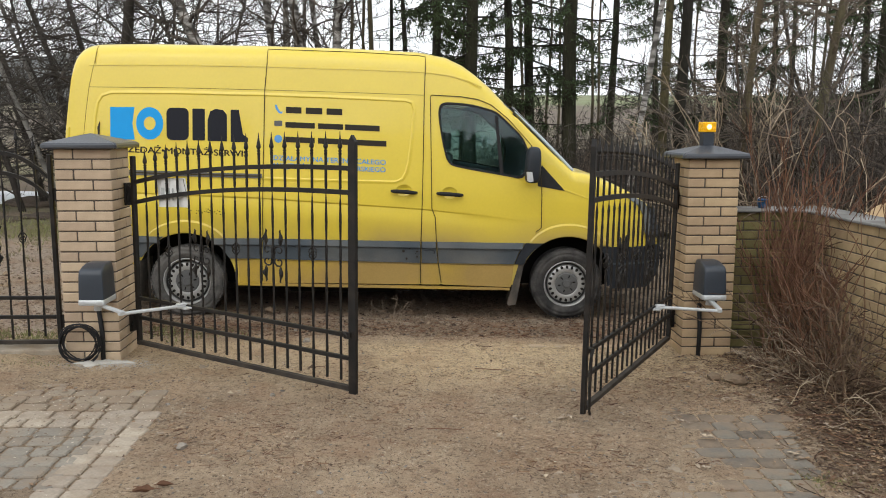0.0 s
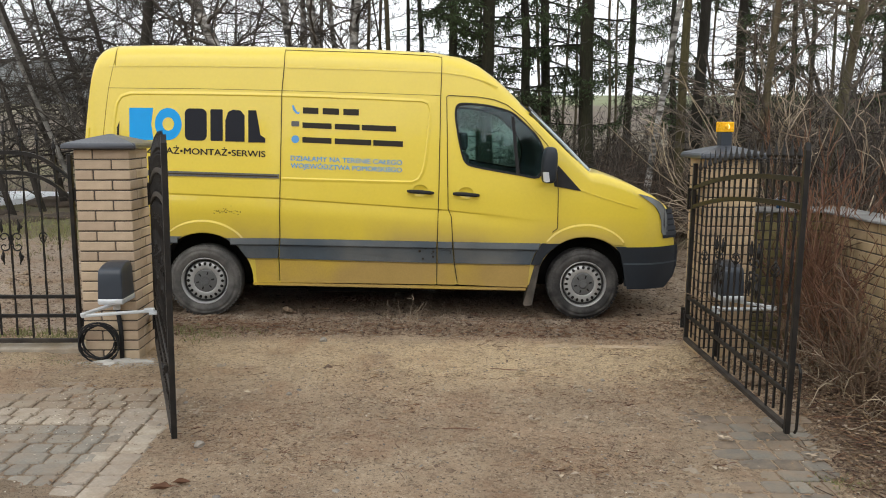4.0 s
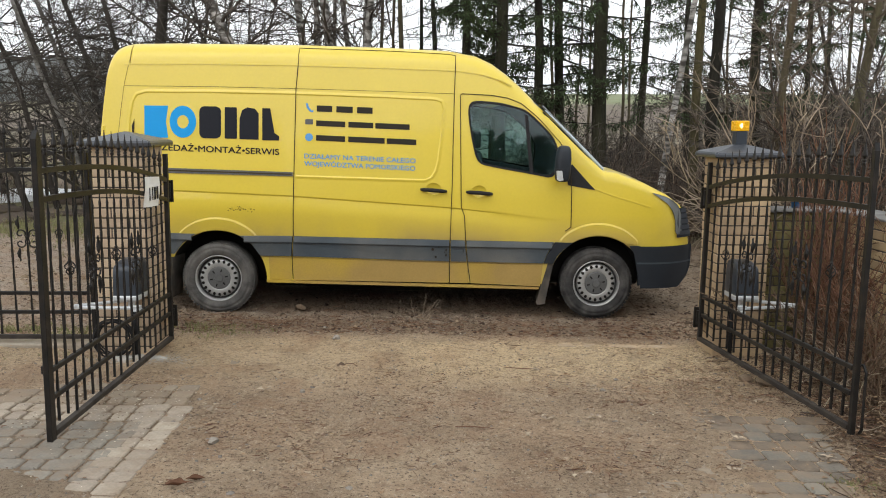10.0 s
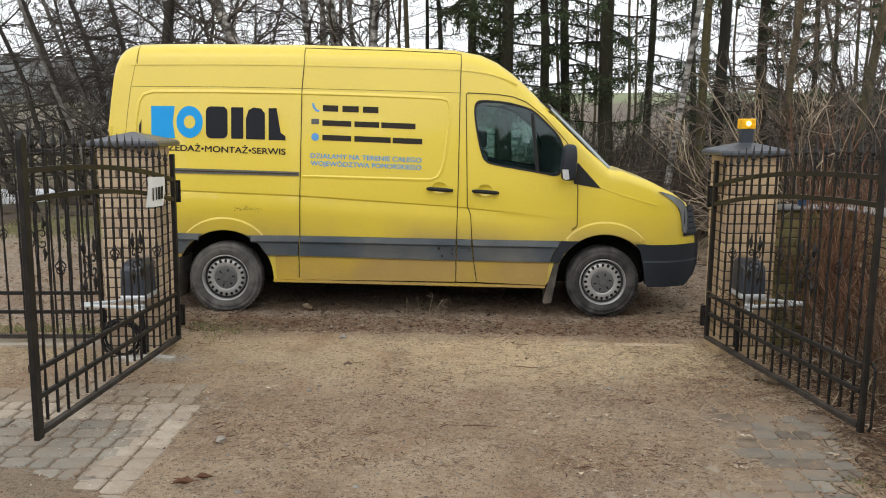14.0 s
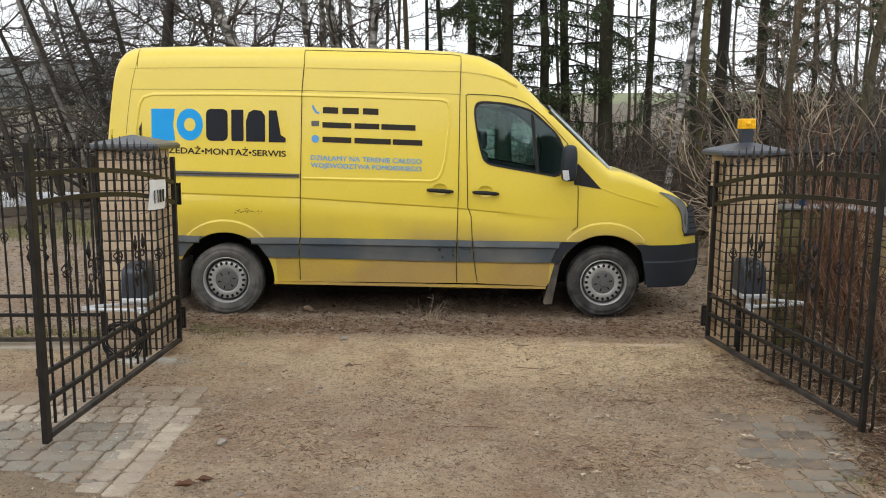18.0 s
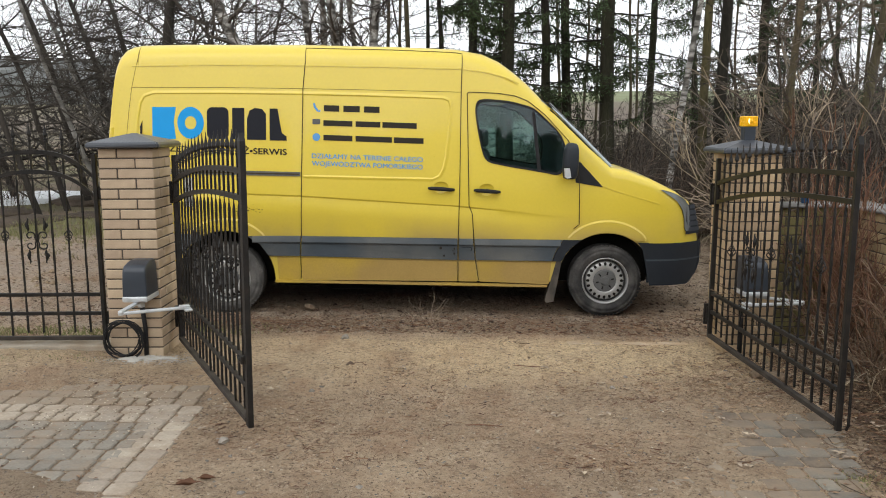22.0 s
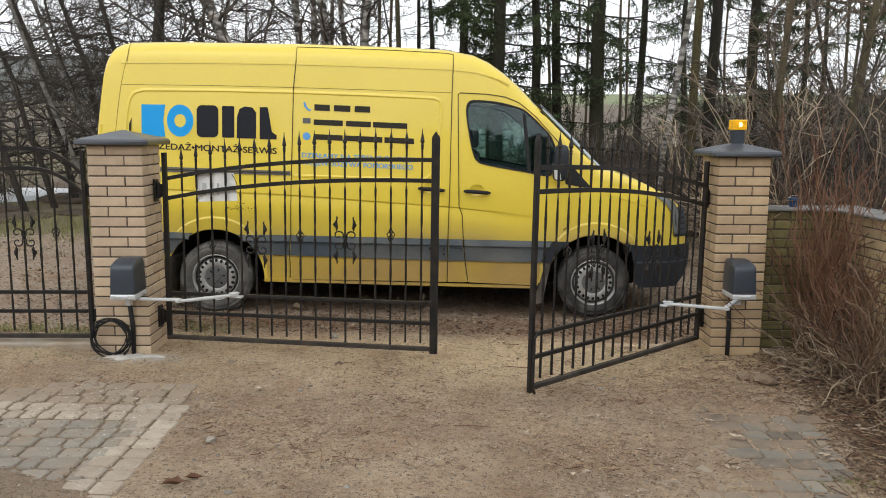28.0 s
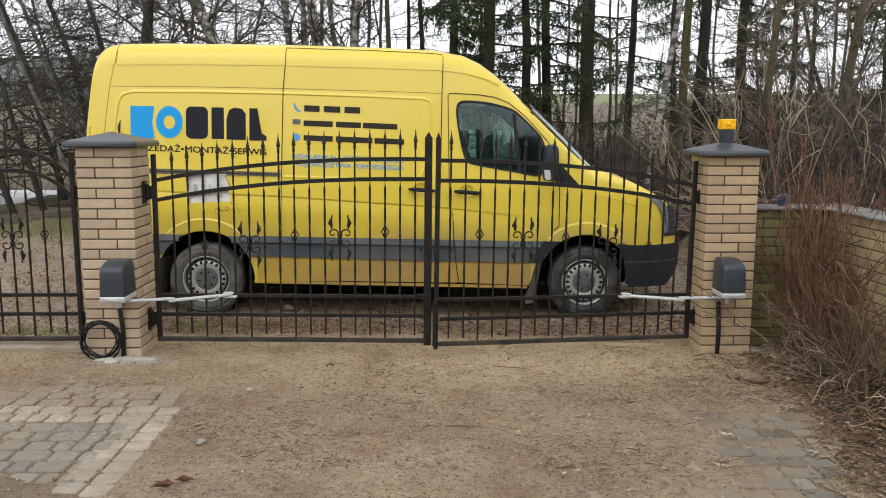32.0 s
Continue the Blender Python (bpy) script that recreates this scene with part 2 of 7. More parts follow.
M["stone_tan"] = material("soil_stained_stone", (0.23, 0.175, 0.12), 0.92, 0, 0.3, 14, 90, 0.004, tint=(0.15, 0.105, 0.07), tint_scale=9, tint_mix=0.5)
M["leaf_dark"] = material("rotting_dark_leaf", (0.12, 0.08, 0.054), 0.9, 0, 0.2, 20, 120, 0, per=0.5, island=True, spec=0.15)
M["leaf_dead"] = material("dead_brown_leaf", (0.24, 0.155, 0.095), 0.8, 0, 0.2, 20, 120, 0, per=0.4, island=True)
M["twig_red"] = material("reddish_brown_stems", (0.155, 0.080, 0.049), 0.8, 0, 0.2, 4, 120, 0, per=0.7, island=True)
M["twig_brown"] = material("brown_brush_stems", (0.098, 0.070, 0.052), 0.85, 0, 0.2, 3, 90, 0, per=0.6, island=True)
M["twig"] = material("grey_brown_twigs", (0.082, 0.068, 0.057), 0.85, 0, 0.2, 3, 90, 0, per=0.6, island=True)
M["branch"] = material("grey_brown_branches", (0.062, 0.054, 0.046), 0.9, 0, 0.25, 4, 60, 0, per=0.4, island=True)
M["branch_pale"] = material("pale_brown_branches", (0.115, 0.093, 0.072), 0.9, 0, 0.25, 4, 60, 0, per=0.6, island=True)
M["bark_grey"] = material("weathered_dark_grey_bark", (0.058, 0.051, 0.044), 0.95, 0, 0.3, 6, 40, 0.012, tint=(0.036, 0.033, 0.027), tint_scale=1.3, tint_mix=0.4, spec=0.1, stretch=(1, 1, 0.25))
M["bark_pale"] = material("pale_grey_bark", (0.24, 0.23, 0.21), 0.9, 0, 0.25, 4, 40, 0.006, tint=(0.09, 0.085, 0.075), tint_scale=3, tint_mix=0.4, stretch=(1, 1, 2))
M["bark"] = material("dark_bark", (0.026, 0.023, 0.020), 0.95, 0, 0.3, 6, 40, 0.012, tint=(0.037, 0.036, 0.025), tint_scale=1.3, tint_mix=0.35, spec=0.1, stretch=(1, 1, 0.25))
M["bark_green"] = material("mossy_spruce_bark", (0.030, 0.026, 0.021), 0.95, 0, 0.3, 6, 40, 0.012, tint=(0.048, 0.05, 0.028), tint_scale=1.1, tint_mix=0.4, spec=0.1, stretch=(1, 1, 0.25))
M["birch"] = material("white_birch_bark", (0.46, 0.44, 0.41), 0.8, 0, 0.25, 3, 30, 0.004, tint=(0.06, 0.055, 0.048), tint_scale=4.5, tint_mix=0.65, stretch=(1, 1, 3.0))
M["needles"] = material("dark_spruce_needles", (0.052, 0.074, 0.030), 0.85, 0, 0.25, 2, 40, 0, per=0.55, island=True)
M["bark_olive"] = material("olive_mossed_bark", (0.10, 0.088, 0.045), 0.95, 0, 0.3, 6, 40, 0.01, tint=(0.06, 0.05, 0.032), tint_scale=1.8, tint_mix=0.4, spec=0.1, stretch=(1, 1, 0.25))
M["grass"] = material("tired_winter_grass", (0.17, 0.15, 0.07), 0.9, 0, 0.3, 2, 40, 0, per=0.4, island=True)
M["blue_plastic"] = material("blue_plastic", (0.028, 0.095, 0.22), 0.4, 0, 0.06)
M["sand"] = material("yellow_sand_heap", (0.42, 0.30, 0.17), 0.95, 0, 0.12, 3, 60, 0.006)
# pale grey takes in the haze of distance; no air haze is rendered
M["far_wood"] = material("haze_paled_wood", (0.23, 0.235, 0.235), 1.0, 0, 0.2, 0.06, 0.5, spec=0.1, tint=(0.17, 0.18, 0.175), tint_scale=0.03)

glass = bpy.data.materials.new("tinted_window_glass")
glass.use_nodes = True
gb = glass.node_tree.nodes["Principled BSDF"]
gb.inputs["Base Color"].default_value = (0.58, 0.84, 0.86, 1)
gb.inputs["Roughness"].default_value, gb.inputs["Transmission Weight"].default_value = 0.02, 1.0
gb.inputs["IOR"].default_value = 1.45
M["glass"] = glass


# ---- mesh tools ----
def mesh_of(name, bm, mats, smooth=False):
    me = bpy.data.meshes.new(name)
    bmesh.ops.recalc_face_normals(bm, faces=bm.faces)
    bm.to_mesh(me)
    bm.free()
    for m in mats if isinstance(mats, (list, tuple)) else [mats]:
        me.materials.append(M[m])
    if smooth:
        me.polygons.foreach_set("use_smooth", [True] * len(me.polygons))
    return me


def part(name, bm, mats, parent, label="", smooth=False, at=None):
    """Links a bmesh as one mesh object under a thing or a part."""
    ob = new(name, mesh_of(name, bm, mats, smooth))
    ob.parent = parent
    if at is not None:
        ob.matrix_basis = at
    return tagged(ob, label) if label else ob


def thing(name, at, label, category, group="", kind=""):
    ob = new(name)
    ob.empty_display_size = 0.1
    ob.matrix_basis = at
    return tagged(ob, label, category, group, kind)


def box(bm, x0, x1, y0, y1, z0, z1, bevel=0.0, seg=1, m=None):
    r = bmesh.ops.create_cube(bm, size=1.0, matrix=Matrix.LocRotScale(((x0 + x1) / 2, (y0 + y1) / 2, (z0 + z1) / 2), None, (x1 - x0, y1 - y0, z1 - z0)))
    vs = r["verts"]
    if bevel:
        es = list({e for v in vs for e in v.link_edges})
        out = bmesh.ops.bevel(bm, geom=es, offset=bevel, segments=seg, affect="EDGES", profile=0.5)
        vs = list({v for f in out["faces"] for v in f.verts} | {v for v in vs if v.is_valid})
    if m is not None:
        bmesh.ops.transform(bm, matrix=m, verts=vs)
    return vs


def tube(bm, pts, radii, sides=6, caps=True):
    """A tapered tube along points."""
    pts = [Vector(p) for p in pts]
    rings = []
    side = None
    for k, p in enumerate(pts):
        d = (pts[min(k + 1, len(pts) - 1)] - pts[max(k - 1, 0)]).normalized()
        if side is None:
            side = d.orthogonal().normalized()
        side = (side - d * side.dot(d)).normalized()
        up = d.cross(side)
        r = radii[k] if isinstance(radii, (list, tuple)) else radii
        rings.append([bm.verts.new(p + r * (math.cos(a) * side + math.sin(a) * up)) for a in (2 * math.pi * q / sides for q in range(sides))])
    for a, b in zip(rings, rings[1:]):
        for q in range(sides):
            bm.faces.new((a[q], a[(q + 1) % sides], b[(q + 1) % sides], b[q]))
    if caps:
        bm.faces.new(rings[0][::-1])
        bm.faces.new(rings[-1])


def lathe(bm, prof, sides=32, axis="y", centre=(0, 0, 0), caps=True):
    """Turns a profile of (radius, along) round an axis."""
    rings = []
    for r, h in prof:
        ring = []
        for q in range(sides):
            a = 2 * math.pi * q / sides
            c, s = r * math.cos(a), r * math.sin(a)
            v = {"y": (c, h, s), "z": (c, s, h), "x": (h, c, s)}[axis]
            ring.append(bm.verts.new(Vector(v) + Vector(centre)))
        rings.append(ring)
    for a, b in zip(rings, rings[1:]):
        for q in range(sides):
            bm.faces.new((a[q], a[(q + 1) % sides], b[(q + 1) % sides], b[q]))
    for ring in (rings[0], rings[-1]):
        if caps:
            bm.faces.new(ring)


def ground_z(x, y):
    """The lie of the land: it falls gently to the right and to the track, then rises to far fields."""
    z = -0.03 - 0.018 * min(max(x + 2.1, -4), 6)
    s = min(max((y - 6.9) / 1.0, 0), 1)
    z -= 0.055 * s * s * (3 - 2 * s)
    if y > 11:
        z += 0.022 * (min(y, 60) - 11)
    if y > 60:
        z += 0.046 * (min(y, 420) - 60)
    return z


# ---- ground ----
def spaced(edges):
    out = []
    for a, b, n in edges:
        out += [a + (b - a) * k / n for k in range(n)]
    return out + [edges[-1][1]]


def paved(x, y):
    """How clear of soil the old paving lies, 0 to 1."""
    if y < 3.0 or y > 6.2 or not -4.6 < x < 3.2:
        return 0.0
    n = noise.noise((x * 0.9, y * 0.9, 3.3)) + 0.5 * noise.noise((x * 2.7, y * 2.7, 8))
    if x < 0:
        e = min((-1.50 - x) / 0.12, (5.42 - y) / 0.35, (y - 3.72 + 0.35 * (x + 1.6)) / 0.3, 0.75)
        return min(max(1.4 * (e + 0.15 + 0.55 * n), 0), 1) if e > -0.5 else 0.0
    e = min((x - 1.42 + 0.2 * (4.6 - y)) / 0.5, (5.16 - y) / 0.3, (2.22 + 0.25 * (y - 4.3) - x) / 0.14, 0.8)
    return min(max(1.4 * (e * 0.95 + 0.1 + 0.8 * n), 0), 1) if e > -0.35 else 0.0


def soil_z(x, y):
    """Height of the trodden surface with its small unevenness."""
    z = ground_z(x, y)
    pv = paved(x, y)
    z += (1 - pv) * 0.012 * (noise.noise((x * 1.1, y * 1.1, 0.3)) + 0.5 * noise.noise((x * 3.1, y * 3.1, 7)))
    z -= (0.010 if x < 0 else 0.012) * pv
    if 3 < y < 11 and -4.5 < x < 5:
        rough = (1 + 2.2 * (7.0 < y < 10.6)) * (1 - 0.85 * pv)
        z += rough * (0.008 * noise.noise((x * 9, y * 9, 2)) + 0.007 * noise.noise((x * 20, y * 20, 5)))
        lump = noise.noise((x * 33, y * 33, 9))
        z += 0.0035 * (1 - 0.88 * pv) * (lump + 1.5 * max(lump - 0.25, 0))
        if y > 6.9:
            ridge = noise.noise((x * 10, y * 24, 4)) + 0.5 * noise.noise((x * 24, y * 40, 6))
            z += 0.011 * min((y - 6.9) / 0.15, 1) * (ridge + 1.2 * max(ridge - 0.3, 0))
        track = 1.6 * math.exp(-((y - 8.02) / 0.3) ** 2) + math.exp(-((y - 9.6) / 0.4) ** 2)
        z -= 0.015 * track
        z += 0.10 * min(max((x - 2.55) / 0.5, 0), 1) * min(max((6.4 - y) / 0.8, 0), 1) * min(max((y - 4.7) / 0.6, 0), 1)
    elif y > 16:
        z += 0.12 * noise.noise((x * 0.25, y * 0.25, 3))
    return z


def build_ground():
    xs = spaced([(-700, -200, 5), (-200, -60, 7), (-60, -14, 12), (-14, -4.4, 14), (-4.4, 3.6, 400), (3.6, 4.6, 20), (4.6, 14, 16), (14, 60, 12), (60, 200, 7), (200, 700, 5)])
    ys = spaced([(-60, -10, 8), (-10, 3.2, 12), (3.2, 7.2, 240), (7.2, 8.2, 50), (8.2, 10.4, 44), (10.4, 16, 24), (16, 30, 22), (30, 60, 16), (60, 120, 10), (120, 460, 14), (460, 900, 4)])
    verts, faces = [], []
    for y in ys:
        for x in xs:
            z = soil_z(x, y)
            verts.append((x, y, z))
    w = len(xs)
    for j in range(len(ys) - 1):
        for i in range(w - 1):
            a = j * w + i
            faces.append((a, a + 1, a + w + 1, a + w))
    me = bpy.data.meshes.new("ground")
    me.from_pydata(verts, [], faces)
    me.polygons.foreach_set("use_smooth", [True] * len(me.polygons))
    me.materials.append(M["ground"])
    tagged(new("ground", me), "sandy brown soil yard and rutted dirt track", "ground", kind="structure")


def ground_material():
    m = bpy.data.materials.new("yard_soil")
    m.use_nodes = True
    n, l = m.node_tree.nodes, m.node_tree.links
    b = n["Principled BSDF"]
    b.inputs["Specular IOR Level"].default_value = 0.2
    geo = n.new("ShaderNodeNewGeometry")
    sep = n.new("ShaderNodeSeparateXYZ")
    l.new(geo.outputs["Position"], sep.inputs[0])

    def nz(s, d=5, rough=0.55):
        x = n.new("ShaderNodeTexNoise")
        x.inputs["Scale"].default_value, x.inputs["Detail"].default_value, x.inputs["Roughness"].default_value = s, d, rough
        l.new(geo.outputs["Position"], x.inputs["Vector"])
        return x.outputs["Fac"]

    def rng(v, lo, hi, a=0.0, c=1.0, smooth=False):
        x = n.new("ShaderNodeMapRange")
        x.interpolation_type = "SMOOTHSTEP" if smooth else "LINEAR"
        for k, w in enumerate((lo, hi, a, c)):
            x.inputs[k + 1].default_value = w
        l.new(v, x.inputs[0])
        return x.outputs[0]

    def mixc(f, a, c, kind="MIX"):
        x = n.new("ShaderNodeMix")
        x.data_type, x.blend_type = "RGBA", kind
        for s, v in ((x.inputs["Factor"], f), (x.inputs["A"], a), (x.inputs["B"], c)):
            if isinstance(v, bpy.types.NodeSocket):
                l.new(v, s)
            else:
                s.default_value = v
        return x.outputs["Result"]

    def mul(a, c):
        x = n.new("ShaderNodeMath")
        x.operation = "MULTIPLY"
        l.new(a, x.inputs[0])
        if isinstance(c, bpy.types.NodeSocket):
            l.new(c, x.inputs[1])
        else:
            x.inputs[1].default_value = c
        return x.outputs[0]

    soil = mixc(rng(nz(0.9), 0.4, 0.62), (0.395, 0.288, 0.193, 1), (0.53, 0.403, 0.276, 1))
    soil = mixc(mul(rng(nz(2.6, 6), 0.48, 0.66), 0.34), soil, (0.20, 0.138, 0.09, 1))
    soil = mixc(mul(rng(nz(1.2, 6, 0.65), 0.47, 0.6), 0.4), soil, (0.45, 0.295, 0.185, 1))
    sandy = mul(rng(nz(1.7, 4), 0.30, 0.48), mul(rng(sep.outputs["X"], -1.2, 0.2, 0.5, 1, True), mul(rng(sep.outputs["Y"], 5.2, 6.2, 0, 1, True), rng(sep.outputs["Y"], 6.62, 6.9, 1, 0, True))))
    soil = mixc(mul(sandy, 0.95), soil, (0.70, 0.53, 0.33, 1))
    track = mul(rng(sep.outputs["Y"], 6.8, 7.15, 0, 1, True), rng(sep.outputs["Y"], 11.4, 12.6, 1, 0, True))
    soil = mixc(mul(track, mul(rng(sep.outputs["X"], 1.3, 2.3, 0.72, 0.15, True), rng(sep.outputs["X"], -2.9, -2.3, 0.2, 1, True))), soil, (0.19, 0.14, 0.102, 1))
    # Sandy patch, paled further to make up for sky light the brush blocks.
    dry = mul(rng(sep.outputs["X"], 1.7, 2.3, 0, 1, True), mul(rng(sep.outputs["Y"], 7.2, 7.6, 0, 1, True), rng(sep.outputs["Y"], 12.4, 13.6, 1, 0, True)))
    soil = mixc(mul(mul(dry, rng(nz(2.4, 6, 0.7), 0.42, 0.62, 0.1, 1)), 0.75), soil, (0.66, 0.54, 0.41, 1))
    left = mul(rng(sep.outputs["X"], -2.4, -3.0, 0, 1, True), mul(rng(sep.outputs["Y"], 6.6, 7.2, 0, 1, True), rng(sep.outputs["Y"], 14.0, 16.0, 1, 0, True)))
    soil = mixc(mul(mul(left, rng(nz(1.6, 6, 0.7), 0.38, 0.6, 0.45, 1)), 0.85), soil, (0.455, 0.375, 0.305, 1))
    rut = mul(rng(nz(3.5, 4), 0.42, 0.58), mul(rng(sep.outputs["Y"], 7.50, 7.72, 0, 1, True), rng(sep.outputs["Y"], 7.95, 8.2, 1, 0, True)))
    rut = mul(rut, mul(rng(sep.outputs["X"], -2.9, -2.6, 0, 1, True), rng(sep.outputs["X"], 1.7, 2.0, 1, 0, True)))
    soil = mixc(mul(rut, 0.55), soil, (0.50, 0.41, 0.31, 1))
    leafy = rng(nz(9, 6, 0.75), 0.53, 0.64)
    soil = mixc(mul(leafy, 0.38), soil, (0.17, 0.105, 0.07, 1))
    crumbs = rng(nz(38, 4, 0.8), 0.56, 0.66)
    bare = rng(track, 0, 1, 1, 0.3)
    soil = mixc(mul(mul(crumbs, 0.8), bare), soil, (0.66, 0.545, 0.41, 1))
    grains = rng(nz(95, 3, 0.85), 0.55, 0.68)
    soil = mixc(mul(mul(grains, 0.75), bare), soil, (0.52, 0.43, 0.32, 1))
    dark = rng(nz(84, 4, 0.85), 0.45, 0.33)
    soil = mixc(mul(dark, 0.75), soil, (0.10, 0.066, 0.044, 1))
    specks = rng(nz(46, 3, 0.85), 0.44, 0.36)
    soil = mixc(mul(specks, 0.85), soil, (0.065, 0.043, 0.03, 1))
    ruddy = rng(nz(1.5, 7, 0.7), 0.52, 0.64)
    soil = mixc(mul(ruddy, 0.38), soil, (0.30, 0.165, 0.095, 1))
    clods = rng(nz(20, 6, 0.8), 0.52, 0.62)
    soil = mixc(mul(clods, 0.52), soil, (0.13, 0.092, 0.062, 1))
    # damp leaf mould below the bush, dark soil in the joints of the paving
    edge = n.new("ShaderNodeMath")
    edge.operation = "MULTIPLY_ADD"
    edge.inputs[1].default_value = -0.27
    l.new(sep.outputs["Y"], edge.inputs[0])
    l.new(sep.outputs["X"], edge.inputs[2])
    mould = mul(rng(edge.outputs[0], 1.04, 1.30, 0, 1, True), mul(mul(rng(sep.outputs["Y"], 4.1, 4.6, 0.3, 1, True), rng(sep.outputs["Y"], 3.1, 3.6, 0, 1, True)), rng(nz(6, 6, 0.7), 0.36, 0.5, 0.45, 1)))
    soil = mixc(mul(mul(mould, rng(sep.outputs["Y"], 6.5, 6.7, 1, 0, True)), 0.8), soil, (0.105, 0.075, 0.054, 1))
    joints = mul(rng(sep.outputs["X"], -1.62, -1.5, 1, 0, True), mul(rng(sep.outputs["Y"], 3.6, 3.8, 0, 1, True), rng(sep.outputs["Y"], 5.2, 5.4, 1, 0, True)))
    soil = mixc(mul(joints, 0.45), soil, (0.15, 0.115, 0.082, 1))
    verge = mixc(rng(nz(0.5, 6), 0.4, 0.6), (0.215, 0.165, 0.12, 1), (0.185, 0.168, 0.10, 1))
    soil = mixc(rng(sep.outputs["Y"], 12.2, 13.6, 0, 1, True), soil, verge)
    field = mixc(rng(nz(0.02, 5), 0.42, 0.58), (0.15, 0.122, 0.098, 1), (0.17, 0.15, 0.105, 1))
    soil = mixc(rng(sep.outputs["Y"], 30, 60, 0, 1, True), soil, field)
    green = mixc(rng(nz(0.01, 4), 0.35, 0.6), (0.17, 0.19, 0.10, 1), (0.24, 0.26, 0.16, 1))
    soil = mixc(rng(sep.outputs["Y"], 150, 200, 0, 1, True), soil, green)
    l.new(soil, b.inputs["Base Color"])
    b.inputs["Roughness"].default_value = 0.95
    hgt = n.new("ShaderNodeMath")
    hgt.operation = "ADD"
    l.new(mul(nz(19, 7, 0.7), 1.1), hgt.inputs[0])
    l.new(mul(nz(110, 4, 0.7), 0.35), hgt.inputs[1])
    bp = n.new("ShaderNodeBump")
    bp.inputs["Strength"].default_value, bp.inputs["Distance"].default_value = 1.0, 0.052
    l.new(hgt.outputs[0], bp.inputs["Height"])
    l.new(bp.outputs[0], b.inputs["Normal"])
    M["ground"] = m


ground_material()
build_ground()


def ribbon(name, y0, y1, x0, x1, lift, mat, label, category):
    """A flat strip that follows the ground."""
    bm = bmesh.new()
    n = 40
    rows = [[bm.verts.new((x, y, ground_z(x, y) + dz)) for y, dz in ((y0, -0.05), (y0, lift), (y1, lift), (y1, -0.05))] for x in (x0 + (x1 - x0) * k / n for k in range(n + 1))]
    for a, b in zip(rows, rows[1:]):
        for q in range(3):
            bm.faces.new((a[q], a[q + 1], b[q + 1], b[q]))
    tagged(new(name, mesh_of(name, bm, mat)), label, category, kind="structure")


ribbon("threshold", 6.67, 6.76, 0.3, 2.17, 0.001, "concrete_pale", "half-buried concrete threshold strip between the pillars", "threshold")


# ---- gate pillars and walls ----
COURSE, JOINT = 0.075, 0.010


def brick_mesh(name, lx, ly, mat):
    bm = bmesh.new()
    box(bm, 0, lx, 0, ly, 0, COURSE - JOINT, 0.004)
    return mesh_of(name, bm, mat)


def put_brick(me, parent, m):
    ob = new("brick", me)
    ob.parent = parent
    ob.matrix_basis = m


def pillar(x, y, z0, courses, mat, label):
    """A square pillar of pinwheel-laid bricks round a mortar core; x, y is its near left corner."""
    top = courses * COURSE
    p = thing("gate_pillar", pose(x, y, z0), label, "pillar", "gate pillars")
    bm = bmesh.new()
    box(bm, 0.007, 0.393, 0.007, 0.393, -0.12, top)
    part("core", bm, "mortar", p, "dark recessed mortar joints")
    a = brick_mesh("brick", 0.262, 0.128, mat)
    for k in range(courses):
        z = k * COURSE + JOINT / 2
        for q in range(4):
            jit = random.uniform(-0.0015, 0.0015)
            if k % 2:
                m = pose(0.2, 0.2, z, 0, 0, 90 * q) @ pose(-0.2, -0.2 + jit, 0)
            else:
                m = pose(0.2, 0.2, z, 0, 0, 90 * q) @ pose(0.2 - 0.262, -0.2 + jit, 0)
            put_brick(a, p, m)
    bm = bmesh.new()
    h = 0.268
    prof = [(0.0, h - 0.012), (0.008, h), (0.03, h), (0.043, h - 0.012), (0.052, 0.225), (0.088, 0.09), (0.108, 0.012)]
    rings = [[bm.verts.new((0.2 + s * sx, 0.2 + s * sy, top + zz)) for sx, sy in ((-1, -1), (1, -1), (1, 1), (-1, 1))] for zz, s in prof]
    for r, t in zip(rings, rings[1:]):
        for q in range(4):
            bm.faces.new((r[q], r[(q + 1) % 4], t[(q + 1) % 4], t[q]))
    bm.faces.new(rings[0])
    bm.faces.new(rings[-1])
    bmesh.ops.bevel(bm, geom=[e for e in bm.edges if abs(e.verts[0].co.z - e.verts[1].co.z) > 0.002], offset=0.012, segments=2, affect="EDGES")
    part("cap", bm, "cap", p, "graphite glazed pyramid cap")
    return p


pillar_left = pillar(-2.551, 6.17, -0.035, 21, "brick_pink", "buff clinker brick gate pillar with graphite cap, white lime at its foot")
pillar_right = pillar(2.176, 6.46, -0.115, 21, "brick", "yellow-buff clinker brick gate pillar with graphite cap and beacon")


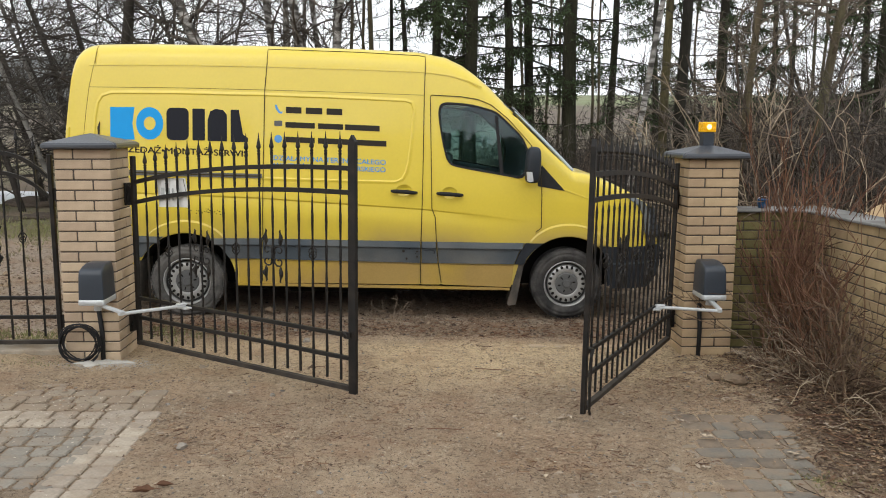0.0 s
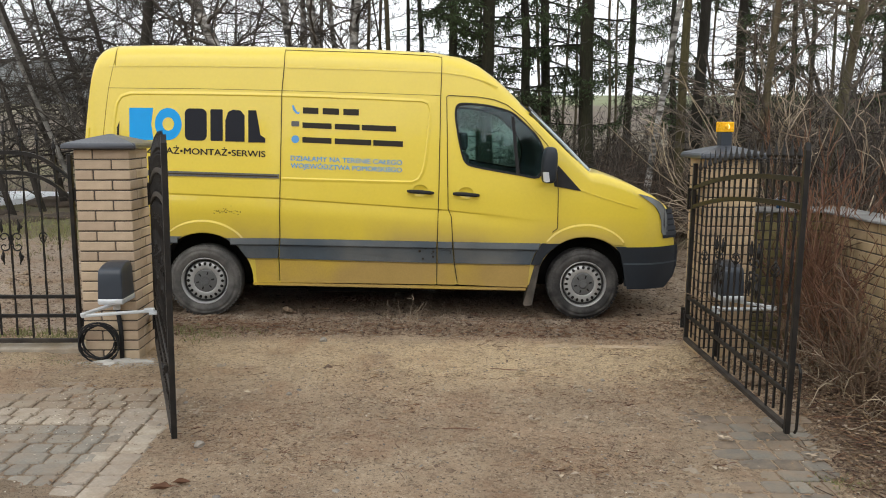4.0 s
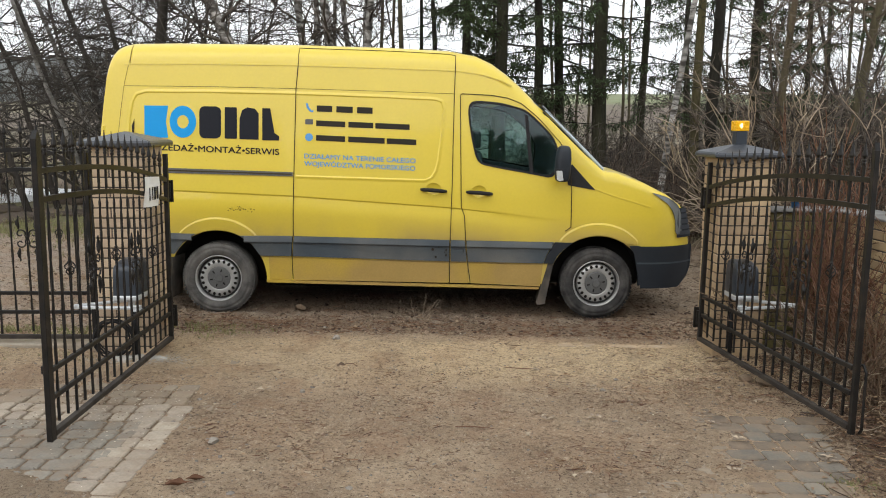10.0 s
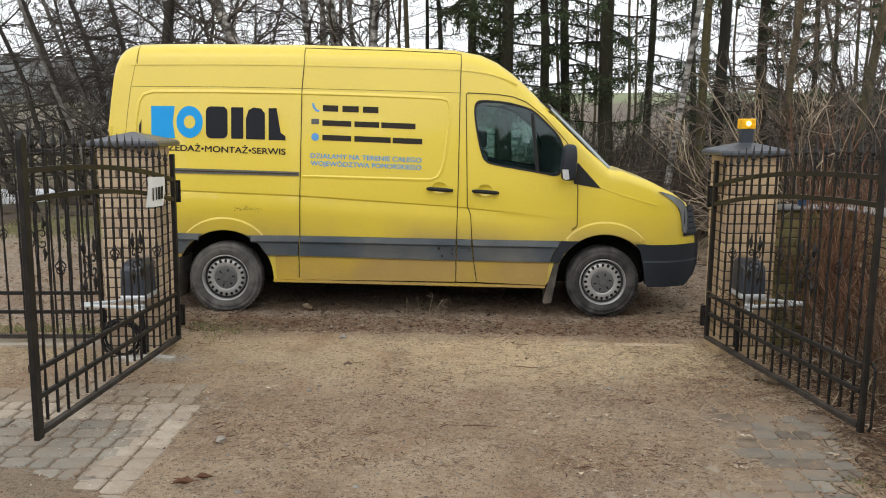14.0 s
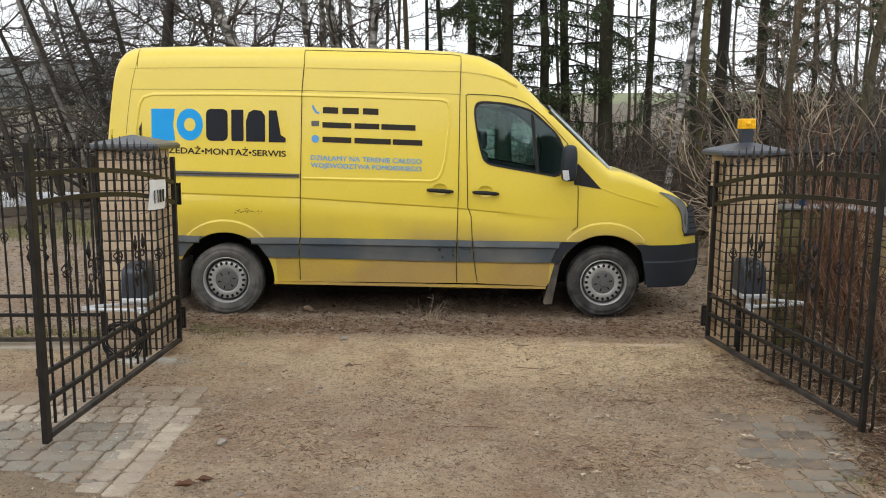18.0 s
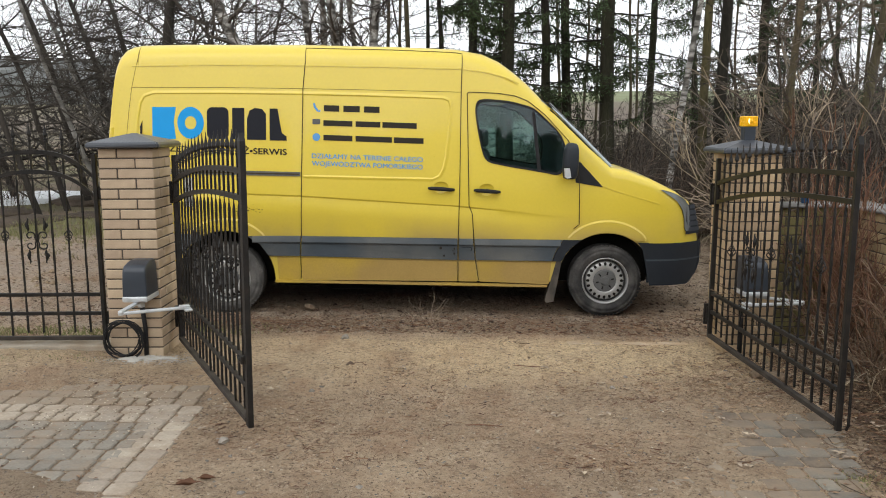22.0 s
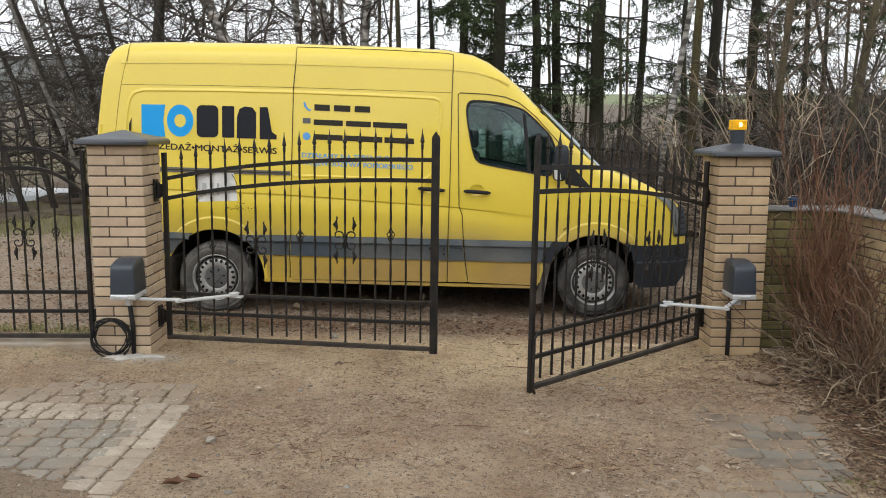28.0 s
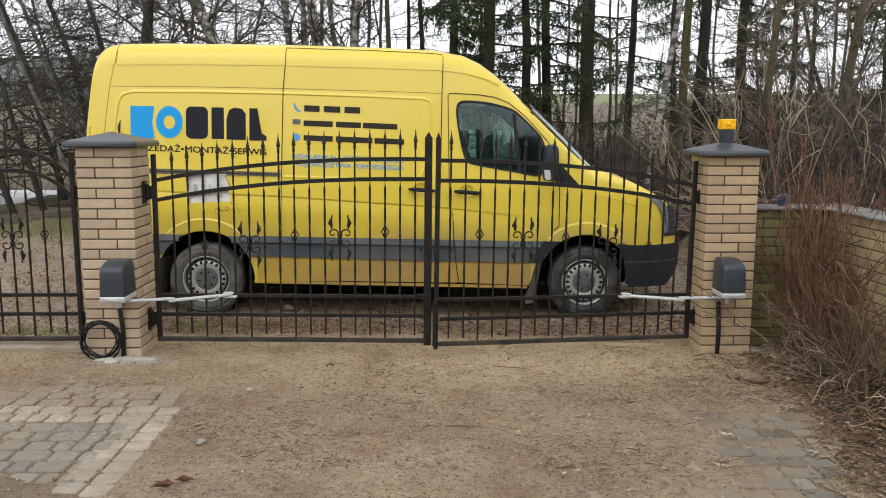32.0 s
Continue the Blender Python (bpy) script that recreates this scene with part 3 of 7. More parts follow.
def brick_wall(name, x, y, z0, turn, length, courses, thick, mat, label):
    w = thing(name, pose(x, y, z0, 0, 0, turn), label, "wall", kind="structure")
    bm = bmesh.new()
    box(bm, 0, length, 0.007, thick - 0.007, -0.1, courses * COURSE)
    part("core", bm, "mortar", w, "dark recessed mortar joints")
    L = 0.255
    full, half = brick_mesh("brick", L - JOINT, 0.06, mat), brick_mesh("half_brick", L / 2 - JOINT, 0.06, mat)
    for k in range(courses):
        s = 0.0
        first = True
        while s < length - 0.06:
            me, step = (half, L / 2) if (first and k % 2) or s + L > length + 0.02 else (full, L)
            put_brick(me, w, pose(s + JOINT / 2, random.uniform(-0.002, 0.002), k * COURSE + JOINT / 2))
            s += step
            first = False
    bm = bmesh.new()
    box(bm, -0.03, length, -0.045, thick + 0.045, courses * COURSE, courses * COURSE + 0.02, 0.005)
    part("coping", bm, "coping", w, "pale flat coping slab")
    return w


brick_wall("wall_east", 2.585, 6.66, -0.10, 0, 0.62, 15, 0.25, "brick_moss", "low buff clinker wall beside the pillar, green moss and shade in its colour")
brick_wall("wall_yard", 3.20, 6.91, -0.10, -88, 4.6, 15, 0.25, "brick_wall", "low buff clinker yard wall with pale coping behind the bush")


# ---- gate leaves ----
LEAF, TOPZ, DROP = 2.08, 1.405, 0.183  # length, height of the upper bow at the free end, fall towards the hinge


def bow(u):
    """Fall of the bowed rails of a gate leaf from its free end to the hinge."""
    return -DROP * max(1 - u / LEAF, 0) ** 2.4


def hump(u):
    """Fall of the bowed rails of the narrow fence panel to both sides of its middle."""
    return 0.045 - 0.217 * (abs(u - 0.49) / 0.49) ** 2.7


def twisted(bm, x, z0, z1, s=0.007):
    """A square bar, twisted in its middle stretch."""
    n = 14
    rings = []
    for k in range(n + 1):
        z = z0 + (z1 - z0) * k / n
        a = radians(45 * k) if 2 < k < n - 2 else 0
        rings.append([bm.verts.new((x + s * 1.3 * math.cos(a + q * math.pi / 2 + 0.785), s * 1.3 * math.sin(a + q * math.pi / 2 + 0.785), z)) for q in range(4)])
    for a, b in zip(rings, rings[1:]):
        for q in range(4):
            bm.faces.new((a[q], a[(q + 1) % 4], b[(q + 1) % 4], b[q]))
    bm.faces.new(rings[0])
    bm.faces.new(rings[-1])


def spear(bm, x, z):
    """A lance head with two collars; z is its tip."""
    lathe(bm, [(0.002, 0), (0.004, -0.028), (0.0065, -0.045), (0.012, -0.07), (0.0165, -0.092), (0.016, -0.097), (0.008, -0.109), (0.0075, -0.113), (0.012, -0.118), (0.012, -0.125), (0.0075, -0.129), (0.0115, -0.134), (0.0115, -0.141), (0.007, -0.15)], 6, "z", (x, 0, z))


def basket(bm, x, z):
    for q in range(4):
        pts = []
        for k in range(9):
            f = k / 8
            a = q * math.pi / 2 + f * math.pi
            r = 0.024 * math.sin(math.pi * f) + 0.005
            pts.append((x + r * math.cos(a), r * math.sin(a), z + (f - 0.5) * 0.085))
        tube(bm, pts, 0.004, 4)
    for s in (-1, 1):
        lathe(bm, [(0.004, -0.012), (0.011, 0), (0.004, 0.012)], 6, "z", (x, 0, z + s * 0.05))


def scroll(bm, x, z):
    """Four C-scrolls about a collared bar, each with an acanthus bud."""
    for sx in (-1, 1):
        for sz in (-1, 1):
            pts = [(x + sx * 0.006, 0, z + sz * 0.004)]
            for k in range(22):
                f = k / 21
                a = radians(205 - 350 * f)
                r = 0.037 - 0.026 * f ** 1.6
                pts.append((x + sx * (0.050 + r * math.cos(a)), 0, z + sz * (0.037 + r * math.sin(a) * 0.9)))
            tube(bm, pts, [0.006] * 12 + [0.0052] * 11, 5)
            line = [(0.066, 0.070), (0.063, 0.090), (0.069, 0.112), (0.070, 0.132), (0.064, 0.152), (0.060, 0.168), (0.066, 0.178)]
            tube(bm, [(x + sx * p, 0, z + sz * q) for p, q in line], [0.004, 0.011, 0.015, 0.013, 0.007, 0.006, 0.003], 6)
            tube(bm, [(x + sx * 0.078, -0.004, z + sz * 0.10), (x + sx * 0.084, -0.008, z + sz * 0.118), (x + sx * 0.078, -0.010, z + sz * 0.134)], [0.004, 0.008, 0.002], 5)
    lathe(bm, [(0.008, -0.016), (0.014, -0.014), (0.014, 0.014), (0.008, 0.016)], 8, "z", (x, 0, z))


def arched(bm, z, u0, u1, h, d, bow=bow):
    n = 16
    rings = []
    for k in range(n + 1):
        u = u0 + (u1 - u0) * k / n
        zz = z + bow(u)
        rings.append([bm.verts.new((u, a, zz + b)) for a, b in ((-d, -h), (d, -h), (d, h), (-d, h))])
    for a, b in zip(rings, rings[1:]):
        for q in range(4):
            bm.faces.new((a[q], a[(q + 1) % 4], b[(q + 1) % 4], b[q]))
    bm.faces.new(rings[0])
    bm.faces.new(rings[-1])


def leaf_parts(g, n=17, length=LEAF, bow=bow, free_post="thick", baskets=(2, 8, 14), scrolls=(5, 11), follow=1.0):
    """The bars, rails and ornaments of a gate leaf or fence panel; u runs along +x from the hinge, z from the bottom rail."""
    bm = bmesh.new()
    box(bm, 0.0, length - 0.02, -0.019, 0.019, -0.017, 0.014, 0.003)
    part("bottom_rail", bm, "iron_dusty", g, "paler brown bottom rail")
    for z in (0.195, 0.345):
        bm = bmesh.new()
        box(bm, 0.03, length - 0.03, -0.012, 0.012, z - 0.014, z + 0.014, 0.003)
        part("lower_rail", bm, "iron", g)
    for z in (TOPZ, TOPZ - 0.15):
        bm = bmesh.new()
        arched(bm, z, 0.03, length - 0.02, 0.015, 0.013, bow)
        part("bowed_rail", bm, "iron", g)
    bm = bmesh.new()
    box(bm, -0.008, 0.026, -0.017, 0.017, -0.02, TOPZ + bow(0) + 0.2, 0.004)
    part("hinge_post", bm, "iron", g)
    bm = bmesh.new()
    w = 0.029 if free_post == "thick" else 0.016
    end = TOPZ + (0.0 if free_post == "thick" or bow(length) > -0.1 else bow(length))
    box(bm, length - w, length + w, -0.0155, 0.0155, -0.035, end + 0.165, 0.003)
    tip = [bm.verts.new((length + a * w * 0.93, b * 0.0145, end + 0.165)) for a, b in ((-1, -1), (1, -1), (1, 1), (-1, 1))]
    apex = [bm.verts.new((length, b * 0.0135, end + 0.205)) for b in (-1, 1)]
    for f in ((tip[0], tip[1], apex[0]), (tip[2], tip[3], apex[1]), (tip[1], tip[2], apex[1], apex[0]), (tip[3], tip[0], apex[0], apex[1])):
        bm.faces.new(f)
    part("meeting_post", bm, "iron", g, "thick square meeting post with a pointed top" if w > 0.02 else "slim meeting post with a pointed top")
    for i in range(n):
        u = length * (i + 1) / (n + 1) if n < 10 else 0.03 + (length - 0.06) * (i + 1) / (n + 0.6)
        zt = TOPZ + 0.225 + bow(u)
        bm = bmesh.new()
        twisted(bm, u, 0.02 if i % 3 == 2 else 0.042, zt - 0.14)
        bar = part("bar", bm, "iron", g)
        bm = bmesh.new()
        spear(bm, u, zt)
        part("spearhead", bm, "iron", bar)
        zo = 0.85 + (bow(u) if follow else -0.04)
        if i in baskets:
            bm = bmesh.new()
            basket(bm, u, zo)
            part("twisted_basket", bm, "iron", bar)
        elif i in scrolls:
            bm = bmesh.new()
            scroll(bm, u, zo - 0.04)
            part("scroll_ornament", bm, "iron", bar)
    for z in (0.16, TOPZ - 0.27):
        bm = bmesh.new()
        lathe(bm, [(0.016, -0.06), (0.016, 0.06)], 10, "z", (-0.045, 0, z))
        box(bm, -0.05, -0.006, -0.006, 0.006, z - 0.05, z + 0.05)
        box(bm, -0.072, -0.055, -0.03, 0.03, z - 0.085, z + 0.085, 0.003)
        part("hinge", bm, "iron", g, "welded iron hinge")


gate_left = thing("gate_leaf", pose(-2.08, 6.38, 0.06), "dark brown wrought-iron gate leaf with spearheads, plate tied on", "gate leaf", "driveway gate leaves")
leaf_parts(gate_left)
bm = bmesh.new()
box(bm, LEAF - 0.05, LEAF + 0.0, -0.04, -0.022, 0.33, 0.375, 0.004)
tube(bm, [(LEAF - 0.09, -0.025, 0.36), (LEAF - 0.05, -0.045, 0.372), (LEAF - 0.02, -0.04, 0.35)], 0.008, 6)
part("latch", bm, "iron", gate_left, "small iron latch")
bm = bmesh.new()
rows = [[bm.verts.new((0.235 + 0.31 * i / 6 + 0.03 * j / 4, 0.02 + 0.006 * math.sin(i * 1.1 + j), 1.265 - 0.21 * j / 4 + 0.015 * i / 6)) for i in range(7)] for j in range(5)]
back = [[bm.verts.new(v.co + Vector((0, 0.003, 0))) for v in r] for r in rows]
for j in range(4):
    for i in range(6):
        bm.faces.new((rows[j][i], rows[j][i + 1], rows[j + 1][i + 1], rows[j + 1][i]))
        bm.faces.new((back[j][i], back[j + 1][i], back[j + 1][i + 1], back[j][i + 1]))
plate = part("sign_sheet", bm, "white_sheet", gate_left, "white plastic sheet with dark bars, tied with wire")
for side, mat, name in ((1, "navy", "dark_bar"), (-1, "grey_print", "faint_bar")):
    for k in range(4):
        bm = bmesh.new()
        x = 0.30 + 0.058 * k
        y = 0.0335 if side > 0 else 0.0125
        box(bm, x, x + (0.012 if k > 1 else 0.03), y - 0.0015, y + 0.0015, 1.11, 1.20)
        part(name, bm, mat, plate)
for line in ([(0.53, 0.02, 1.27), (0.56, 0.0, 1.24), (0.585, -0.01, 1.19)], [(0.57, 0.02, 1.06), (0.60, 0.0, 1.05), (0.64, -0.01, 1.055)]):
    bm = bmesh.new()
    tube(bm, line, 0.002, 4)
    part("wire_tie", bm, "iron", gate_left)

gate_right = thing("gate_leaf", pose(2.12, 6.62, 0.005), "dark brown wrought-iron gate leaf with spearheads and scrolls", "gate leaf", "driveway gate leaves")
leaf_parts(gate_right, length=2.085, free_post="slim")
bm = bmesh.new()
tube(bm, [(LEAF - 0.03, 0.03, 0.36), (LEAF, 0.045, 0.365), (LEAF + 0.028, 0.045, 0.33), (LEAF + 0.03, 0.045, 0.0), (LEAF + 0.01, 0.045, -0.03)], 0.009, 6)
part("stop_bar", bm, "iron", gate_right, "bent iron stop bar")

fence = thing("fence_panel", pose(-2.67, 6.40, 0.06, 0, 0, 180), "narrow dark brown wrought-iron fence panel with an arched top", "fence")
leaf_parts(fence, 7, 0.98, hump, "slim", (1, 5), (3,), 0.0)
bm = bmesh.new()
box(bm, -5.2, -2.56, 6.30, 6.50, -0.2, 0.02, 0.01, 2)
plinth = tagged(new("plinth", mesh_of("plinth", bm, "concrete")), "low soil-stained concrete plinth under the fence", "plinth", kind="structure")


# ---- gate motors, beacon, cables ----
def motor(x, y, z, side, label):
    """A swing-gate motor on a pillar's face; its origin is the shaft, side is +1 where the gate lies at its right."""
    g = thing("gate_motor", pose(x, y, z), label, "gate motor", "gate motors")
    bm = bmesh.new()
    w, d = 0.09, 0.12
    rings = []
    for zz, hw, front, back, r in ((0.05, 0.089, -0.120, 0.130, 0.012), (0.14, 0.087, -0.118, 0.130, 0.013), (0.225, 0.084, -0.113, 0.130, 0.014), (0.250, 0.083, -0.107, 0.129, 0.015),
                                   (0.262, 0.081, -0.096, 0.128, 0.016), (0.278, 0.078, -0.055, 0.127, 0.017), (0.291, 0.074, 0.0, 0.124, 0.018), (0.296, 0.066, 0.02, 0.115, 0.018)):
        ring = []
        for cx, cy, a0 in ((hw - r, back - r, 0), (r - hw, back - r, 90), (r - hw, front + r, 180), (hw - r, front + r, 270)):
            for k in range(5):
                a = radians(a0 + 22.5 * k)
                ring.append(bm.verts.new((cx + r * math.cos(a), cy + r * math.sin(a), zz)))
        rings.append(ring)
    for p, q in zip(rings, rings[1:]):
        for k in range(20):
            bm.faces.new((p[k], p[(k + 1) % 20], q[(k + 1) % 20], q[k]))
    bm.faces.new(rings[0])
    bm.faces.new(rings[-1])
    part("housing", bm, "plastic", g, "anthracite plastic housing", smooth=True).data.set_sharp_from_angle(angle=radians(35))
    bm = bmesh.new()
    box(bm, -w * 1.02, w * 1.02, -d * 1.03, 0.135, 0.008, 0.054, 0.012, 2)
    part("base", bm, "alu", g, "light grey die-cast base")
    bm = bmesh.new()
    box(bm, -0.05, 0.04, -d * 1.03 - 0.004, -d * 1.0, 0.022, 0.04, 0.003)
    part("cover_lip", bm, "alu", g)
    bm = bmesh.new()
    lathe(bm, [(0.026, -0.05), (0.026, 0.01)], 14, "z")
    part("shaft", bm, "alu", g)
    return g


ARM_A, ARM_B, TIP_U, TIP_OFF = 0.37, 0.43, 0.57, -0.055
motor_left = motor(-2.25, 6.035, 0.432, 1, "anthracite swing-gate motor on the brick pillar, grey base")
motor_right = motor(2.335, 6.325, 0.382, -1, "anthracite swing-gate motor on the yellow-buff pillar, grey base")


def arm(g, name, length, label, fork):
    bm = bmesh.new()
    box(bm, -0.022, length + 0.022, -0.018, 0.018, -0.014, 0.006, 0.006, 2)
    if fork:
        box(bm, length - 0.045, length + 0.03, -0.022, 0.022, 0.004, 0.016, 0.005)
        lathe(bm, [(0.011, -0.026), (0.011, 0.018)], 8, "z", (length, 0, 0))
    else:
        lathe(bm, [(0.0185, -0.026), (0.0185, 0.0)], 12, "z", (length, 0, 0))
    ob = part(name, bm, "alu", g, label)
    return ob


arms = {g: (arm(g, "drive_arm", ARM_A, "light grey curved drive arm", False), arm(g, "link_arm", ARM_B, "light grey link arm", True)) for g in (motor_left, motor_right)}
for g, sgn in ((gate_left, 1), (gate_right, -1)):
    bm = bmesh.new()
    box(bm, TIP_U - 0.05, TIP_U + 0.05, -0.07, -0.015, 0.338, 0.352, 0.003) if sgn > 0 else box(bm, TIP_U - 0.05, TIP_U + 0.05, 0.015, 0.07, 0.338, 0.352, 0.003)
    part("arm_bracket", bm, "alu", g, "light grey arm bracket")

for x, y, z in ((-2.277, 6.155, -0.06), (2.31, 6.445, -0.14)):
    bm = bmesh.new()
    tube(bm, [(x, y, z), (x + 0.004, y, z + 0.25), (x - 0.012, y - 0.01, z + 0.46)], 0.017, 10)
    tagged(new("cable_conduit", mesh_of("cable_conduit", bm, "rubber", True)), "black corrugated cable conduit below the motor", "cable conduit", "cable conduits")
bm = bmesh.new()
pts = []
for k in range(7 * 20 + 1):
    a = 2 * math.pi * k / 20
    r = 0.135 + 0.017 * math.sin(a * 0.37 + 1) + 0.006 * math.sin(k * 0.9)
    pts.append((-2.425 + r * math.cos(a), 6.13 - 0.022 + 0.02 * math.sin(a * 0.23), 0.115 + r * 1.0 * math.sin(a) + 0.008 * math.sin(a * 0.31)))
tube(bm, pts, 0.0055, 5)
tagged(new("cable_coil", mesh_of("cable_coil", bm, "rubber", True)), "coil of black cable leaning on the brick pillar", "cable")

beacon = thing("beacon_lamp", pose(2.376, 6.66, 1.54), "amber flashing beacon with black base on the pillar cap", "beacon lamp")
bm = bmesh.new()
box(bm, -0.045, 0.045, -0.045, 0.045, -0.0, 0.125, 0.008, 2)
part("base", bm, "plastic", beacon, "black beacon base")
bm = bmesh.new()
box(bm, -0.055, 0.055, -0.055, 0.055, 0.125, 0.205, 0.008, 2)
part("lens", bm, "amber", beacon, "amber plastic lens")
for k in range(-2, 3):
    for f in (-1, 1):
        bm = bmesh.new()
        box(bm, k * 0.02 - 0.002, k * 0.02 + 0.002, f * 0.0565 - 0.002, f * 0.0565 + 0.002, 0.135, 0.197)
        part("lens_rib", bm, "amber", beacon)
# half-glowing ball; its turning stands in for the lamp going on and off
bm = bmesh.new()
bmesh.ops.create_uvsphere(bm, u_segments=20, v_segments=12, radius=0.021)
for f in bm.faces:
    f.material_index = 0 if f.calc_center_median().y < 0 else 1
flasher = part("flasher", bm, ["bulb", "amber"], beacon, "beacon bulb as a ball, half glowing and half amber, turned to blink", smooth=True, at=pose(-0.004, -0.05, 0.166))


# ---- the van ----
van = thing("van", pose(-2.133, 7.97, -0.118, 0, 0.70, 0), "yellow high-roof panel van with dusty lower body and advertising film", "van")
TOP_LINE = [(-1.17, 0.95), (-1.145, 1.45), (-1.115, 1.71), (-1.095, 1.92), (-1.06, 2.19), (-1.035, 2.36), (-1.015, 2.44), (-0.988, 2.497), (-0.945, 2.543), (-0.885, 2.572), (-0.80, 2.588), (-0.4, 2.60), (0.72, 2.603), (1.66, 2.588),
            (2.19, 2.568), (2.454, 2.522), (2.614, 2.45), (2.748, 2.357), (2.882, 2.246), (3.018, 2.11), (3.265, 1.86), (3.486, 1.643), (3.70, 1.445), (3.82, 1.43),
            (4.09, 1.335), (4.33, 1.22), (4.48, 1.12), (4.555, 0.995), (4.60, 0.80), (4.615, 0.62)]
W = 1.98


def crease_z(x):
    """Height of the sharp fold that falls along the flank to the front."""
    return float(np.interp(x, (-0.92, -0.48, 0.73, 1.5, 2.24, 2.7, 3.19), (1.215, 1.203, 1.164, 1.118, 1.075, 1.03, 0.972)))


def tumble(z, x=-9.0):
    """How far the flank leans in: straight above, an undercut fold below, then tucked in towards the sill."""
    y = 0.10 * min(max((z - 1.15) / 1.10, 0), 1.2)
    if -1.1 < x < 3.25:
        d = z - crease_z(x)
        s = min(1.0, (3.25 - x) / 0.7) * min(1.0, (x + 1.1) / 0.1)
        y += s * float(np.interp(d, (-0.46, -0.17, -0.11, -0.016, 0.0, 0.03), (0.026, -0.004, -0.003, 0.010, 0.0, 0.0)))
    return y


def side_y(x, z, proud):
    return tumble(z, x) - proud


def plan_inset(x):
    return (0.26 * min(max((x - 4.06) / 0.555, 0), 1) ** 2.4 if x > 4.02 else 0.0) + (0.10 * min(max((-0.98 - x) / 0.2, 0), 1) ** 2)


def van_body():
    bm = bmesh.new()
    xs = []
    for (a, _), (b, _) in zip(TOP_LINE, TOP_LINE[1:]):
        n = max(1, round((b - a) / 0.14))
        xs += [a + (b - a) * k / n for k in range(n)]
    xs.append(TOP_LINE[-1][0])
    px, pz = [p[0] for p in TOP_LINE], [p[1] for p in TOP_LINE]
    rings = []
    for x in xs:
        zt = float(np.interp(x, px, pz))
        zb = 0.36 + 0.4 * max(x - 4.3, 0) if x > 3.9 else 0.34 if x > -0.6 else 0.42
        r = min(0.20 if x < 3.1 else 0.10, (zt - zb) * 0.4)
        pts = []
        hi = zt - r
        zc = min(crease_z(x), zb + (hi - zb) * 0.62)
        for k in range(7):
            z = zb + (zc - 0.17 * (zc - zb) / 0.8 - zb) * k / 6
            pts.append((tumble(z, x), z))
        for f in (0.11, 0.06, 0.016, 0.004, 0.0, -0.015):
            z = zc - f * (zc - zb) / 0.8
            pts.append((tumble(z, x), z))
        for k in range(1, 8):
            z = zc + 0.02 + (hi - zc - 0.02) * k / 7
            pts.append((tumble(z, x), z))
        y0 = tumble(zt - r)
        for k in range(1, 7):
            a = math.pi / 2 * k / 6
            pts.append((y0 + r * (1 - math.cos(a)), zt - r + r * math.sin(a) * 0.94))
        pts += [(0.42, zt - 0.004 if r > 0.1 else zt + 0.01), (0.75, zt + 0.008 if r > 0.1 else zt + 0.025)]
        g = plan_inset(x)
        half = [(g + y * (1 - g / 0.99), z) for y, z in pts]
        rings.append([bm.verts.new((x, y, z)) for y, z in half] + [bm.verts.new((x, W - y, z)) for y, z in half[::-1]])
    n = len(rings[0])
    for a, b in zip(rings, rings[1:]):
        for q in range(n):
            bm.faces.new((a[q], a[(q + 1) % n], b[(q + 1) % n], b[q]))
    bm.faces.new(rings[0])
    bm.faces.new(rings[-1])
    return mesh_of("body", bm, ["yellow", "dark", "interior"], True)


def softened(pts, times=2):
    """Cuts the corners of an outline."""
    for _ in range(times):
        pts = [(a[0] + (b[0] - a[0]) * f, a[1] + (b[1] - a[1]) * f) for a, b in zip(pts, pts[1:] + pts[:1]) for f in (0.22, 0.78)]
    return pts


WINDOW = [(2.395, 2.05), (2.45, 2.085), (2.70, 2.068), (2.888, 2.02), (2.968, 1.985), (3.262, 1.705), (3.245, 1.355), (3.0, 1.40), (2.66, 1.455), (2.49, 1.49), (2.44, 1.64), (2.385, 1.95)]
WINDOW = softened(WINDOW)


def prism(bm, outline, y0, y1):
    a = [bm.verts.new((x, y0, z)) for x, z in outline]
    b = [bm.verts.new((x, y1, z)) for x, z in outline]
    bm.faces.new(a)
    bm.faces.new(b)
    for k in range(len(a)):
        j = (k + 1) % len(a)
        bm.faces.new((a[k], a[j], b[j], b[k]))


def cut(ob, bm):
    """Takes a solid away from a mesh for good."""
    bmesh.ops.recalc_face_normals(bm, faces=bm.faces)
    me = bpy.data.meshes.new("cutter")
    bm.to_mesh(me)
    bm.free()
    tool = new("cutter", me)
    mod = ob.modifiers.new("cut", "BOOLEAN")
    mod.operation, mod.object, mod.solver = "DIFFERENCE", tool, "EXACT"
    dg = bpy.context.evaluated_depsgraph_get()
    dg.update()
    done = bpy.data.meshes.new_from_object(ob.evaluated_get(dg))
    ob.modifiers.clear()
    old = ob.data
    ob.data = done
    done.name = "body"
    bpy.data.meshes.remove(old)
    bpy.data.objects.remove(tool)
    bpy.data.meshes.remove(me)


body = new("body", van_body())
WHEEL_R = 0.347
cutters = bmesh.new()
for wx in (0.0, 3.665):
    for y0, y1 in ((-0.1, 0.42), (W - 0.42, W + 0.1)):
        lathe(cutters, [(0.47, y0), (0.47, y1)], 48, "y", (wx, 0, WHEEL_R))
